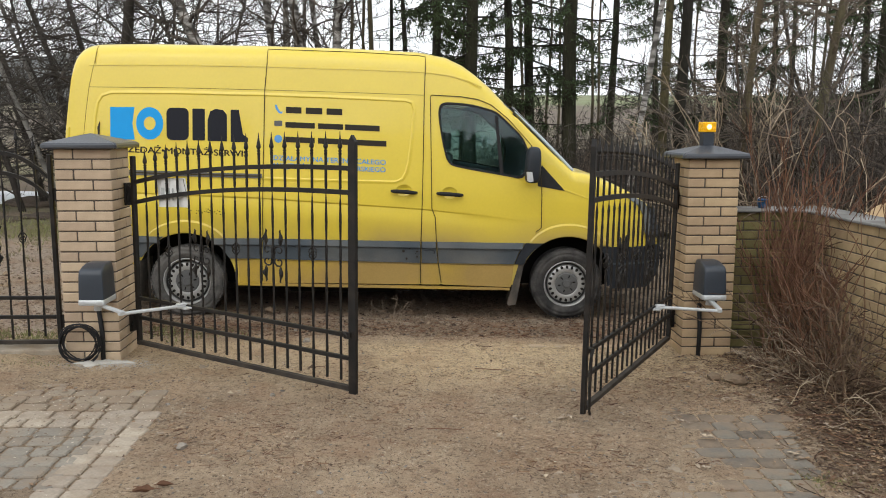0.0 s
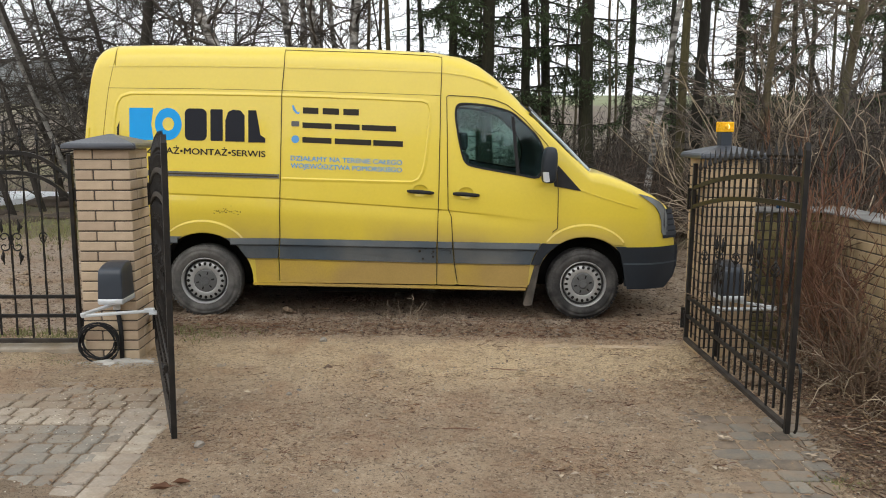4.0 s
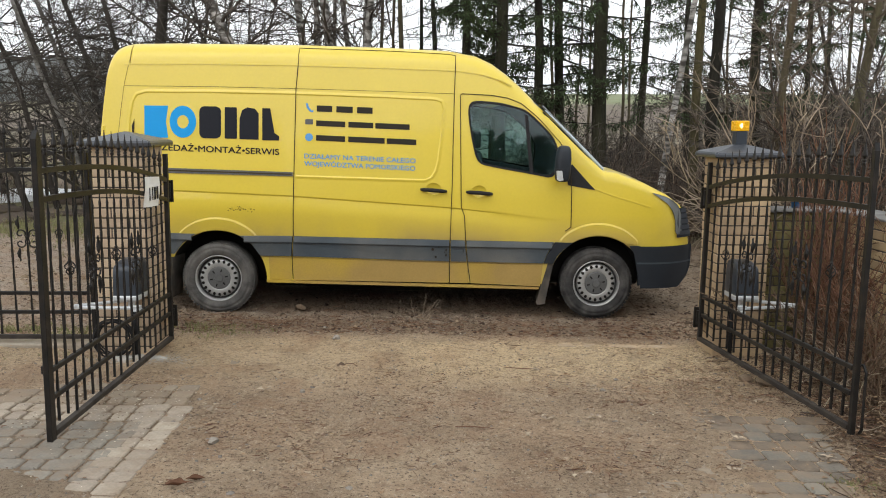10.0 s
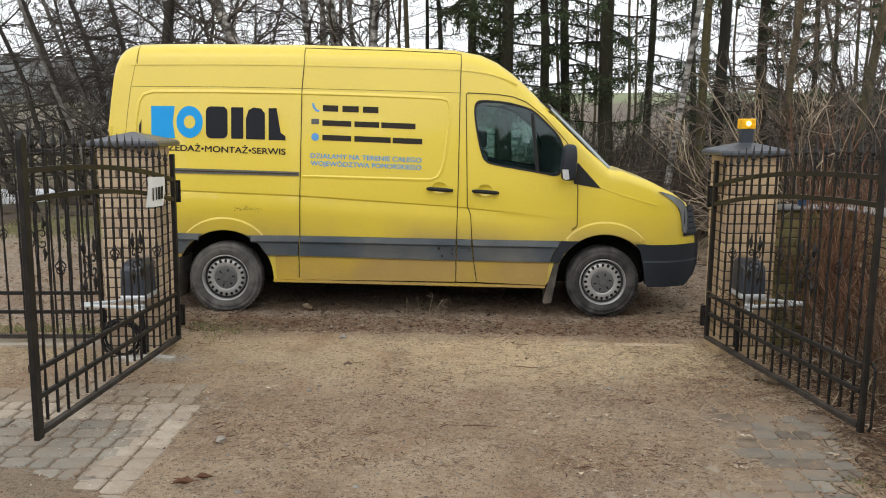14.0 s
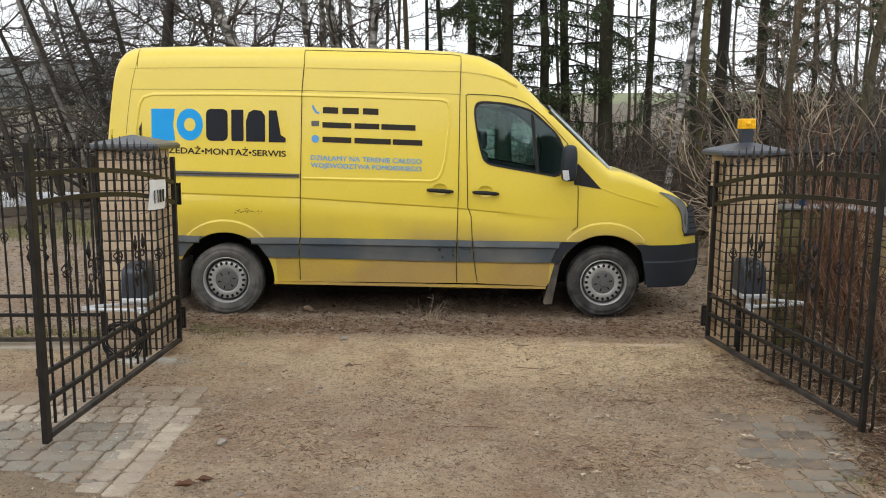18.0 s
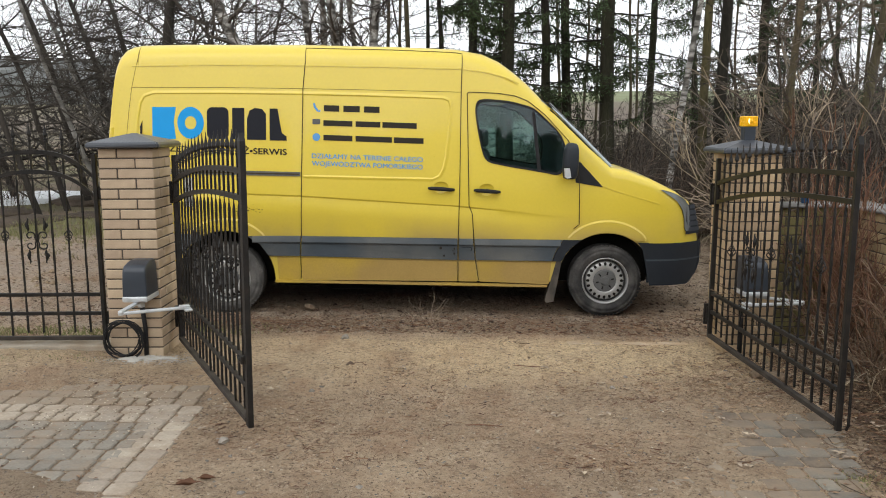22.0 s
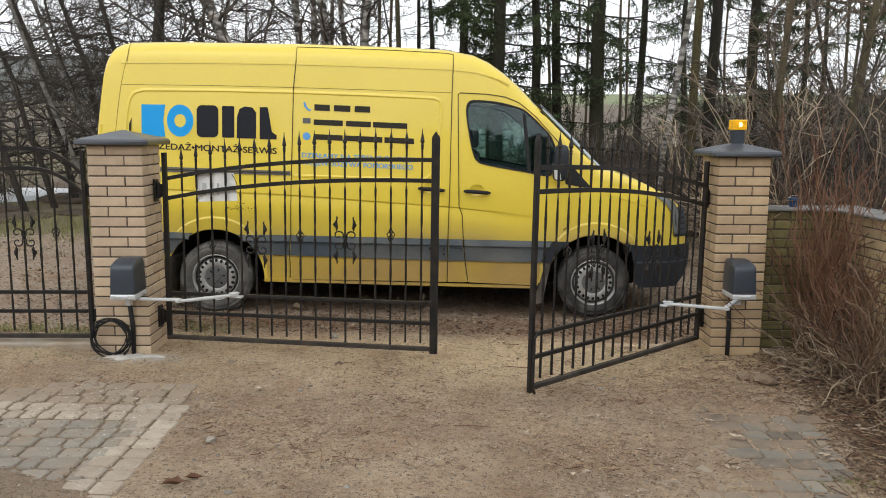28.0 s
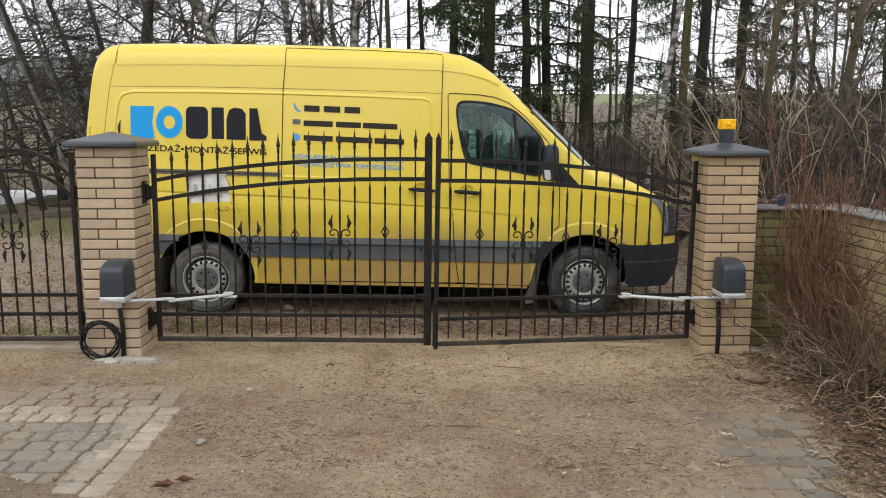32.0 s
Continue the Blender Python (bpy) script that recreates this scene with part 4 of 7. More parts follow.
prism(cutters, [(0.5 * (x - 2.8) * 1.98 + 2.8, 0.5 * (z - 1.7) * 1.98 + 1.7) for x, z in WINDOW], -0.2, W + 0.2)
for hx, hz in ((2.07, 1.248), (2.505, 1.230)):
    bmesh.ops.create_uvsphere(cutters, u_segments=24, v_segments=16, radius=1.0, matrix=Matrix.LocRotScale((hx, tumble(hz) - 0.012, hz), None, (0.078, 0.036, 0.062)))
cut(body, cutters)
for p in body.data.polygons:
    c = p.center
    for wx in (0.0, 3.665):
        if abs(math.hypot(c.x - wx, c.z - WHEEL_R) - 0.47) < 0.012 and abs(p.normal.y) < 0.2 or (abs(p.normal.y) > 0.9 and 0.3 < c.y < W - 0.3 and c.z < 0.9):
            p.material_index = 1
    if 0.13 < c.y < W - 0.13 and 2.3 < c.x < 3.3 and 1.34 < c.z < 2.06:
        p.material_index = 2
    if p.normal.z < -0.8 and c.z < 0.5:
        p.material_index = 1
body.data.set_sharp_from_angle(angle=radians(28))
body.parent = van
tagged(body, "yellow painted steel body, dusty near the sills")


def skin(name, outline, proud, thick, mat, parent=van, label="", far=False):
    """A panel that lies on the van's flank; outline in (x along, z up)."""
    bm = bmesh.new()
    f = (lambda y: W - y) if far else (lambda y: y)
    a = [bm.verts.new((x, f(side_y(x, z, proud)), z)) for x, z in outline]
    b = [bm.verts.new((x, f(side_y(x, z, proud - thick)), z)) for x, z in outline]
    bm.faces.new(a)
    bm.faces.new(b)
    for k in range(len(a)):
        j = (k + 1) % len(a)
        bm.faces.new((a[k], a[j], b[j], b[k]))
    return part(name, bm, mat, parent, label)


def strip(name, line, width, proud, mat, label="", closed=False, step=False):
    """A narrow line on the flank along points (x, z)."""
    bm = bmesh.new()
    pts = []
    for (xa, za), (xb, zb) in zip(line, line[1:]):
        m = max(1, math.ceil(abs(zb - za) / 0.06))
        pts += [Vector((xa + (xb - xa) * k / m, za + (zb - za) * k / m)) for k in range(m)]
    pts.append(Vector(line[-1]))
    n = len(pts)
    rows = []
    for k, p in enumerate(pts):
        a, b = (pts[k - 1], pts[(k + 1) % n]) if closed else (pts[max(k - 1, 0)], pts[min(k + 1, n - 1)])
        d = (b - a).normalized()
        o = Vector((-d.y, d.x)) * width / 2
        rows.append([bm.verts.new((q.x, side_y(q.x, q.y, pr), q.y)) for q, pr in (((p - o, -0.001), (p + o, proud), (p + o * 2, proud * 0.8), (p + o * 5, -0.001)) if step else ((p - o, -0.001), (p - o * 0.8, proud), (p + o * 0.8, proud), (p + o, -0.001)))])
    pairs = list(zip(rows, rows[1:])) + ([(rows[-1], rows[0])] if closed else [])
    for a, b in pairs:
        for q in range(3):
            bm.faces.new((a[q], a[q + 1], b[q + 1], b[q]))
    return part(name, bm, mat, van, label)


def rounded(x0, x1, z0, z1, r, slope=0.0, n=5):
    out = []
    for cx, cz, a0 in ((x1 - r, z1 - r, 0), (x0 + r, z1 - r, 90), (x0 + r, z0 + r, 180), (x1 - r, z0 + r, 270)):
        for k in range(n + 1):
            a = radians(a0 + 90 * k / n)
            x = cx + r * math.cos(a)
            out.append((x, cz + r * math.sin(a) + slope * (x - x0)))
    return out


# panel gaps of the doors and roof
for name, line in (("rear_pillar_gap", [(-0.785, 2.50), (-0.83, 2.33), (-0.865, 2.17), (-0.895, 1.95), (-0.922, 1.70), (-0.935, 1.2), (-0.935, 0.8)]),
                   ("door_gap", [(0.78, 2.42), (0.757, 2.17), (0.742, 1.41), (0.73, 0.78), (0.712, 0.70), (0.715, 0.60), (0.722, 0.355)]),
                   ("door_gap", [(2.262, 2.42), (2.255, 2.16), (2.247, 1.26), (2.236, 0.72), (2.237, 0.345)]),
                   ("cab_door_gap", [(2.437, 0.35), (2.405, 0.55), (2.387, 0.72), (2.37, 0.995), (2.337, 1.076), (2.312, 2.13), (2.33, 2.145), (2.60, 2.135), (2.76, 2.112), (2.89, 2.062), (3.05, 1.935), (3.27, 1.70), (3.33, 1.598), (3.372, 1.44), (3.388, 1.26), (3.392, 0.90), (3.34, 0.86)]),
                   ("roof_gap", [(-0.865, 2.17), (0.0, 2.174), (0.745, 2.168), (1.6, 2.156), (2.255, 2.143)]),
                   ):
    strip(name, line, 0.0075 if "door" in name else 0.005, 0.0076 if "door" in name else 0.0014, "seam" if "door" in name else "seam_soft")
bm = bmesh.new()


def roof_point(x, a):
    """A point on the rounded roof edge; a in degrees from the flank."""
    zt = float(np.interp(x, [p[0] for p in TOP_LINE], [p[1] for p in TOP_LINE]))
    return (x, tumble(zt - 0.2) + 0.2 * (1 - math.cos(radians(a))) - 0.003, zt - 0.2 + 0.2 * math.sin(radians(a)) * 0.94 + 0.001)


tube(bm, [roof_point(0.78, a) for a in (-8, 4, 15, 25, 35, 44, 52)] + [roof_point(x, 52) for x in (0.9, 1.2, 1.6, 2.0, 2.2, 2.262)] + [roof_point(2.262, a) for a in (44, 35, 25, 15, 4, -8)], 0.0032, 4)
part("roof_gap", bm, "seam", van)
bm = bmesh.new()
tube(bm, [roof_point(-0.80, a) for a in (-8, 5, 17, 30, 45, 60)], 0.0025, 4)
part("roof_gap", bm, "seam_soft", van)
# pressed beads in the flank
strip("pressed_bead", [(-0.86, 2.372), (0.0, 2.386), (0.74, 2.386), (1.6, 2.374), (2.25, 2.36), (2.5, 2.33), (2.68, 2.28), (2.80, 2.225)], 0.016, 0.006, "yellow")
strip("pressed_bead", [(-0.83, 1.55), (-0.80, 1.9), (-0.775, 2.03), (-0.74, 2.085), (-0.66, 2.112), (0.0, 2.118), (0.74, 2.113), (1.5, 2.098), (2.08, 2.079), (2.13, 2.06), (2.15, 2.0), (2.13, 1.75), (2.105, 1.52), (2.08, 1.42), (2.045, 1.36), (1.99, 1.333), (1.5, 1.34), (0.76, 1.353)], 0.014, 0.007, "yellow", step=True)
strip("bonnet_crease", [(3.60, 1.275), (3.70, 1.235), (3.83, 1.192), (4.0, 1.145), (4.155, 1.10)], 0.014, 0.005, "yellow")
# sliding-door rail
skin("door_rail", [(-0.60, 1.362), (0.73, 1.345), (0.73, 1.384), (-0.60, 1.410)], 0.010, 0.02, "hubcap", label="grey metal sliding-door rail")
strip("rail_slot", [(-0.59, 1.386), (0.72, 1.364)], 0.014, 0.0125, "seam")
# side moulding, in pieces
for line in ([(-0.92, 0.59), (-0.412, 0.585), (-0.33, 0.69), (-0.20, 0.782), (-0.93, 0.79)], [(0.414, 0.578), (0.708, 0.578), (0.716, 0.70), (0.727, 0.772), (0.21, 0.770), (0.33, 0.69)], [(0.724, 0.577), (2.229, 0.549), (2.229, 0.757), (0.737, 0.772), (0.728, 0.70)],
             [(2.245, 0.549), (2.398, 0.549), (2.382, 0.70), (2.378, 0.755), (2.243, 0.757)], [(2.412, 0.549), (3.135, 0.545), (3.17, 0.64), (3.235, 0.752), (2.392, 0.755), (2.396, 0.70)]):
    skin("side_moulding", line, 0.022, 0.03, "trim")
for line in ([(-0.92, 0.788), (-0.24, 0.781)], [(0.26, 0.769), (0.722, 0.770)], [(0.74, 0.770), (2.227, 0.755)], [(2.247, 0.755), (2.376, 0.753)], [(2.396, 0.753), (3.215, 0.750)]):
    # sloped shoulder along the upper edge
    bm = bmesh.new()
    ends = [[bm.verts.new((x, side_y(x, z - dz, proud), z - dz)) for dz, proud in ((0.0, 0.0215), (0.006, 0.025), (0.052, 0.041), (0.060, 0.038), (0.066, 0.0215))] for x, z in line]
    for q in range(4):
        bm.faces.new((ends[0][q], ends[0][q + 1], ends[1][q + 1], ends[1][q]))
    for e in ends:
        bm.faces.new(e)
    part("moulding_ridge", bm, "trim", van)
skin("arch_moulding", [(3.142, 0.545), (3.234, 0.545), (3.27, 0.62), (3.335, 0.69), (3.42, 0.752), (3.243, 0.752), (3.178, 0.64)], 0.020, 0.03, "bumper", label="blue-black end piece of the side moulding")
skin("fuel_latch", rounded(2.265, 2.37, 0.635, 0.675, 0.012), 0.0245, 0.006, "bumper")
skin("latch_plate", rounded(2.274, 2.361, 0.643, 0.667, 0.008), 0.028, 0.006, "trim")
for line in ([(0.50, 0.345), (0.712, 0.345), (0.704, 0.565), (0.49, 0.565)], [(0.73, 0.345), (2.226, 0.337), (2.226, 0.537), (0.722, 0.565)], [(2.246, 0.337), (2.42, 0.336), (2.40, 0.537), (2.243, 0.537)], [(2.45, 0.336), (3.115, 0.318), (3.135, 0.533), (2.42, 0.537)]):
    skin("lower_panel", line, 0.006, 0.01, "yellow_low", label="dusty yellow lower panel")
skin("sill_lip", [(0.47, 0.318), (3.10, 0.290), (3.10, 0.312), (0.47, 0.342)], 0.02, 0.05, "yellow_low")


def flare(x, label):
    """The raised lip of a wheel arch."""
    bm = bmesh.new()
    rows = []
    for k in range(25):
        e = math.sin(math.pi * k / 24) ** 0.5
        row = []
        for r, y in ((0.468, 0.03), (0.470, -0.010), (0.478, -0.015), (0.535 + 0.045 * e, -0.016), (0.546 + 0.055 * e, 0.003)):
            a0 = math.asin((0.745 - WHEEL_R) / r)
            a = a0 + (math.pi - 2 * a0) * k / 24
            xx, zz = x + r * math.cos(a) * 1.02, WHEEL_R + r * math.sin(a)
            row.append(bm.verts.new((xx, y + max(tumble(zz, xx), 0.0), zz)))
        rows.append(row)
    for a, b in zip(rows, rows[1:]):
        for q in range(4):
            bm.faces.new((a[q], a[q + 1], b[q + 1], b[q]))
    part("wheel_arch", bm, "yellow", van, label, smooth=True).data.set_sharp_from_angle(angle=radians(24))


flare(0.0, "flared yellow wheel arch")
flare(3.665, "flared yellow wheel arch")


bm = bmesh.new()
lathe(bm, [(0.017, 0.0), (0.017, 0.03)], 12, "y")
bmesh.ops.scale(bm, vec=(1.0, 1.0, 0.8), verts=bm.verts)
# solid dark plug in place of an opening, its shade put into the colour
RIM_HOLE = mesh_of("rim_hole", bm, "dark")


def wheel(x, y, flip, rubber="tyre"):
    w = part("wheel", bmesh.new(), "tyre", van, at=pose(x, y, WHEEL_R, 0, 0, 180 if flip else 0))
    bm = bmesh.new()
    lathe(bm, [(0.215, 0.0), (0.225, -0.012), (0.27, -0.026), (0.285, -0.027), (0.289, -0.023), (0.304, -0.022), (0.308, -0.024), (0.318, -0.019), (0.334, -0.006), (0.345, 0.02), (0.347, 0.10), (0.345, 0.185), (0.33, 0.215), (0.22, 0.22)], 56, "y", caps=False)
    part("tyre", bm, rubber, w, "dusty grey-black tyre", smooth=True)
    bm = bmesh.new()
    for k in range(56):
        m = Matrix.Rotation(2 * math.pi * k / 56, 4, "Y")
        box(bm, -0.012, 0.012, -0.006, 0.05, 0.338, 0.3495, m=m)
    part("tread_block", bm, rubber, w)
    bm = bmesh.new()
    lathe(bm, [(0.222, 0.004), (0.227, -0.014), (0.219, -0.018), (0.213, -0.002), (0.2065, 0.02)], 48, "y", caps=False)
    rim = part("rim", bm, "rim", w, "silver steel rim", smooth=True)
    bm = bmesh.new()
    lathe(bm, [(0.190, 0.05), (0.186, 0.020), (0.178, 0.008), (0.15, 0.006), (0.122, 0.002), (0.11, 0.008), (0.098, 0.018), (0.03, 0.022)], 48, "y", caps=False)
    part("wheel_disc", bm, "rim", rim, "silver wheel disc", smooth=True)
    bm = bmesh.new()
    lathe(bm, [(0.2075, 0.016), (0.205, 0.06), (0.197, 0.07), (0.190, 0.06), (0.1895, 0.04)], 48, "y", caps=False)
    # dark grey stands in for the shadow in the recess
    part("rim_well", bm, "hubcap", rim, "rim well, dark grey for the shadow in it", smooth=True)
    for k in range(20):
        a = 2 * math.pi * k / 20
        ob = new("rim_hole", RIM_HOLE)
        ob.parent = w
        ob.matrix_basis = pose(0.164 * math.cos(a), 0.0045, 0.164 * math.sin(a), 0, -math.degrees(a), 0)
    bm = bmesh.new()
    lathe(bm, [(0.005, -0.014), (0.036, -0.013), (0.042, -0.004), (0.10, 0.0), (0.112, 0.008)], 36, "y")
    cap = part("hub_cap", bm, "hubcap", w, "dark grey hub cap")
    for k in range(6):
        bm = bmesh.new()
        box(bm, -0.006, 0.006, -0.006, 0.01, 0.060, 0.088, m=Matrix.Rotation(2 * math.pi * (k + 0.3) / 6, 4, "Y"))
        # dark block painted as the shade inside a slot
        part("hub_slot", bm, "dark", cap)
    return w


for x in (0.0, 3.665):
    wheel(x, 0.045, False, "tyre" if x < 1 else "tyre_dark")
    wheel(x, W - 0.045, True)
# cab windows, both sides
INNER = [(2.8 + (x - 2.8) * 0.955, 1.71 + (z - 1.71) * 0.935) for x, z in WINDOW]
for far in (False, True):
    bm = bmesh.new()
    f = (lambda y: W - y) if far else (lambda y: y)
    a = [bm.verts.new((x, f(side_y(x, z, 0.006)), z)) for x, z in WINDOW]
    b = [bm.verts.new((x, f(side_y(x, z, 0.006)), z)) for x, z in INNER]
    c = [bm.verts.new((x, f(side_y(x, z, -0.02)), z)) for x, z in INNER]
    for k in range(len(a)):
        j = (k + 1) % len(a)
        bm.faces.new((a[k], a[j], b[j], b[k]))
        bm.faces.new((b[k], b[j], c[j], c[k]))
    part("window_seal", bm, "rubber", van, "black rubber window seal")
pane = skin("window_pane", INNER, 0.003, 0.004, "glass", label="dark reflecting cab window")
pane.visible_shadow = False
pane = skin("window_pane", INNER, 0.003, 0.004, "glass", far=True)
pane.visible_shadow = False
skin("window_bar", [(2.925, 1.96), (2.955, 1.955), (3.02, 1.40), (2.985, 1.405)], 0.007, 0.02, "rubber", label="black window divider")
bm = bmesh.new()
box(bm, 2.42, 2.55, 0.35, 0.85, 1.2, 1.60, 0.05, 3)
box(bm, 2.46, 2.54, 0.50, 0.70, 1.62, 1.80, 0.03, 2)
part("cab_seat", bm, "interior", van, "dark cab seat with headrest")
bm = bmesh.new()
box(bm, 2.42, 2.55, 1.15, 1.65, 1.2, 1.60, 0.05, 3)
box(bm, 2.46, 2.54, 1.30, 1.50, 1.62, 1.80, 0.03, 2)
part("cab_seat", bm, "interior", van, "dark cab seat with headrest")
# windscreen and its black edge
bm = bmesh.new()
sx0, sz0, sx1, sz1 = 3.09, 2.037, 3.685, 1.465
nx, nz = (sz0 - sz1) / math.hypot(sx1 - sx0, sz0 - sz1), (sx1 - sx0) / math.hypot(sx1 - sx0, sz0 - sz1)
for o in (0.012,):
    ys = [0.115, 0.16, 0.5, 0.99, 1.48, 1.82, 1.865]
    bulge = [-0.012, 0.012, 0.032, 0.04, 0.032, 0.012, -0.012]
    rows = [[bm.verts.new((sx0 + (sx1 - sx0) * f + nx * (o + b * 1.0), y, sz0 + (sz1 - sz0) * f + nz * (o + b * 1.0))) for y, b in zip(ys, bulge)] for f in (0, 0.25, 0.5, 0.75, 1)]
    for a, b in zip(rows, rows[1:]):
        for q in range(len(ys) - 1):
            bm.faces.new((a[q], a[q + 1], b[q + 1], b[q]))
part("windscreen", bm, "glass_black", van, "dark glossy windscreen", smooth=True)
# added pale tube stands in for sky mirrored in the glass edge
bm = bmesh.new()
tube(bm, [(3.12, 0.105, 2.004), (3.40, 0.095, 1.736), (3.69, 0.088, 1.451)], [0.008, 0.017, 0.017], 8)
part("windscreen_trim", bm, "screen_edge", van, "windscreen edge, pale grey for the sky it reflects")
bm = bmesh.new()
tube(bm, [(3.10, 0.098, 1.985), (3.385, 0.088, 1.715), (3.675, 0.078, 1.430)], [0.008, 0.011, 0.011], 6)
part("windscreen_seal", bm, "rubber", van, "black windscreen seal")
bm = bmesh.new()
tube(bm, [(3.68, 0.3, 1.47), (3.75, 0.28, 1.475), (3.83, 0.4, 1.455)], 0.01, 5)
part("wiper", bm, "rubber", van, "black wiper")
# mirror and its black triangle
skin("mirror_triangle", [(3.385, 1.50), (3.61, 1.258), (3.35, 1.30), (3.335, 1.42)], 0.006, 0.012, "rubber", label="black corner panel")
bm = bmesh.new()
rings = []
for z, x0, x1, y0 in ((1.343, 3.235, 3.30, -0.20), (1.352, 3.215, 3.322, -0.222), (1.375, 3.205, 3.335, -0.233), (1.45, 3.198, 3.342, -0.237), (1.55, 3.203, 3.345, -0.236), (1.62, 3.213, 3.342, -0.230),
                      (1.655, 3.226, 3.334, -0.215), (1.671, 3.242, 3.322, -0.19), (1.677, 3.262, 3.30, -0.16)):
    mx_, my_, hx, hy = (x0 + x1) / 2, (y0 - 0.06) / 2, (x1 - x0) / 2, (-0.06 - y0) / 2
    rings.append([bm.verts.new((mx_ + hx * math.copysign(abs(math.cos(a)) ** 0.55, math.cos(a)), my_ + hy * math.copysign(abs(math.sin(a)) ** 0.55, math.sin(a)), z)) for a in (2 * math.pi * k / 20 for k in range(20))])
for a, b in zip(rings, rings[1:]):
    for k in range(20):
        bm.faces.new((a[k], a[(k + 1) % 20], b[(k + 1) % 20], b[k]))
bm.faces.new(rings[0][::-1])
bm.faces.new(rings[-1])
tube(bm, [(3.30, 0.05, 1.36), (3.29, -0.12, 1.385)], 0.03, 8)
mirror = part("door_mirror", bm, "bumper", van, "black door mirror with clear indicator", smooth=True)
bm = bmesh.new()
box(bm, 3.203, 3.262, -0.2415, -0.14, 1.452, 1.466, 0.004, 2)
part("indicator_rim", bm, "rubber", mirror)
bm = bmesh.new()
prism(bm, [(3.203, 1.448), (3.254, 1.448), (3.262, 1.40), (3.268, 1.362), (3.235, 1.352), (3.212, 1.366)], -0.2425, -0.14)
part("indicator", bm, "alu", mirror, "clear mirror indicator")
# handles
for x, z in ((1.95, 1.236), (2.385, 1.218)):
    bm = bmesh.new()
    tube(bm, [(x, -0.012, z + 0.004), (x + 0.03, -0.035, z + 0.004), (x + 0.12, -0.042, z), (x + 0.21, -0.035, z - 0.008), (x + 0.245, -0.012, z - 0.01)], [0.012, 0.018, 0.02, 0.018, 0.012], 8)
    part("door_handle", bm, "rubber", van, "black door handle", smooth=True)
# front end
px, pz = [p[0] for p in TOP_LINE], [p[1] for p in TOP_LINE]


def nose_band(name, zs, x_back, mat, label, grow=0.02, rows_=14, push=0.0):
    bm = bmesh.new()
    grid = []
    for z in zs:
        front = 4.63 - 0.35 * max(0, z - 0.72) ** 1.15 - (3.4 * (0.55 - z) ** 2.2 if z < 0.55 else 0) + push
        line = []
        for k in range(rows_ + 1):
            f = k / rows_
            back = x_back + 0.22 * max(0.725 - z, 0)
            x = back + (front - back) * math.sin(f * math.pi / 2)
            y = plan_inset(min(x, 4.615))
            if f > 0.9:
                y = max(y, 0.22)
            line.append((x, y - grow))
        full = line + [(front + 0.03, 0.6), (front + 0.04, 0.99)] + [(front + 0.03, 1.38)] + [(x, W - y) for x, y in line[::-1]]
        grid.append([bm.verts.new((x, y, z)) for x, y in full])
    for a, b in zip(grid, grid[1:]):
        for q in range(len(a) - 1):
            bm.faces.new((a[q], a[q + 1], b[q + 1], b[q]))
    part(name, bm, mat, van, label, smooth=True)


nose_band("front_bumper", [0.315, 0.33, 0.36, 0.40, 0.44, 0.52, 0.575, 0.585, 0.66, 0.715, 0.725], 3.99, "bumper", "blue-black plastic front bumper", 0.025)
nose_band("bumper_ridge", [0.553, 0.557, 0.566, 0.57], 4.0, "trim", "grey moulded bumper ridge", 0.029)
skin("bumper_corner", [(3.955, 0.728), (4.06, 0.728), (4.06, 0.34), (4.10, 0.36), (4.085, 0.50), (4.04, 0.62)], 0.022, 0.05, "bumper")
nose_band("grille_panel", [0.80, 0.86, 0.92, 0.98, 1.04, 1.09], 4.44, "bumper", "black recessed grille", 0.012, 10, 0.004)
for k in range(5):
    z = 0.825 + 0.056 * k
    nose_band("grille_slat", [z, z + 0.012, z + 0.034, z + 0.04], 4.475, "plastic", "anthracite grille slat", 0.018, 10, 0.012)
lamp = softened([(4.14, 1.245), (4.29, 1.205), (4.40, 1.15), (4.455, 1.08), (4.478, 0.98), (4.492, 0.835), (4.425, 0.83), (4.415, 0.95), (4.385, 1.05), (4.32, 1.13), (4.22, 1.195)], 1)
for f in (0, 1):
    bm = bmesh.new()
    a = [bm.verts.new((x + 0.006, (lambda y: W - y if f else y)(plan_inset(x) - 0.012 + tumble(z)), z)) for x, z in lamp]
    b = [bm.verts.new((x, (lambda y: W - y if f else y)(plan_inset(x) + 0.03), z)) for x, z in lamp]
    bm.faces.new(a)
    for k in range(len(a)):
        j = (k + 1) % len(a)
        bm.faces.new((a[k], a[j], b[j], b[k]))
    part("headlamp", bm, "lamp_glass", van, "grey clear headlamp")
# rear and underside
bm = bmesh.new()
box(bm, -1.20, -1.02, 0.05, W - 0.05, 0.42, 0.62, 0.03, 2)
part("rear_bumper", bm, "plastic", van, "dark rear bumper")
skin("tail_lamp", rounded(-1.045, -0.965, 1.05, 1.6, 0.03), 0.004, 0.02, "amber")
bm = bmesh.new()
box(bm, -1.075, -1.045, 0.06, 0.10, 1.70, 1.80, 0.008)
part("door_hinge", bm, "yellow", van)
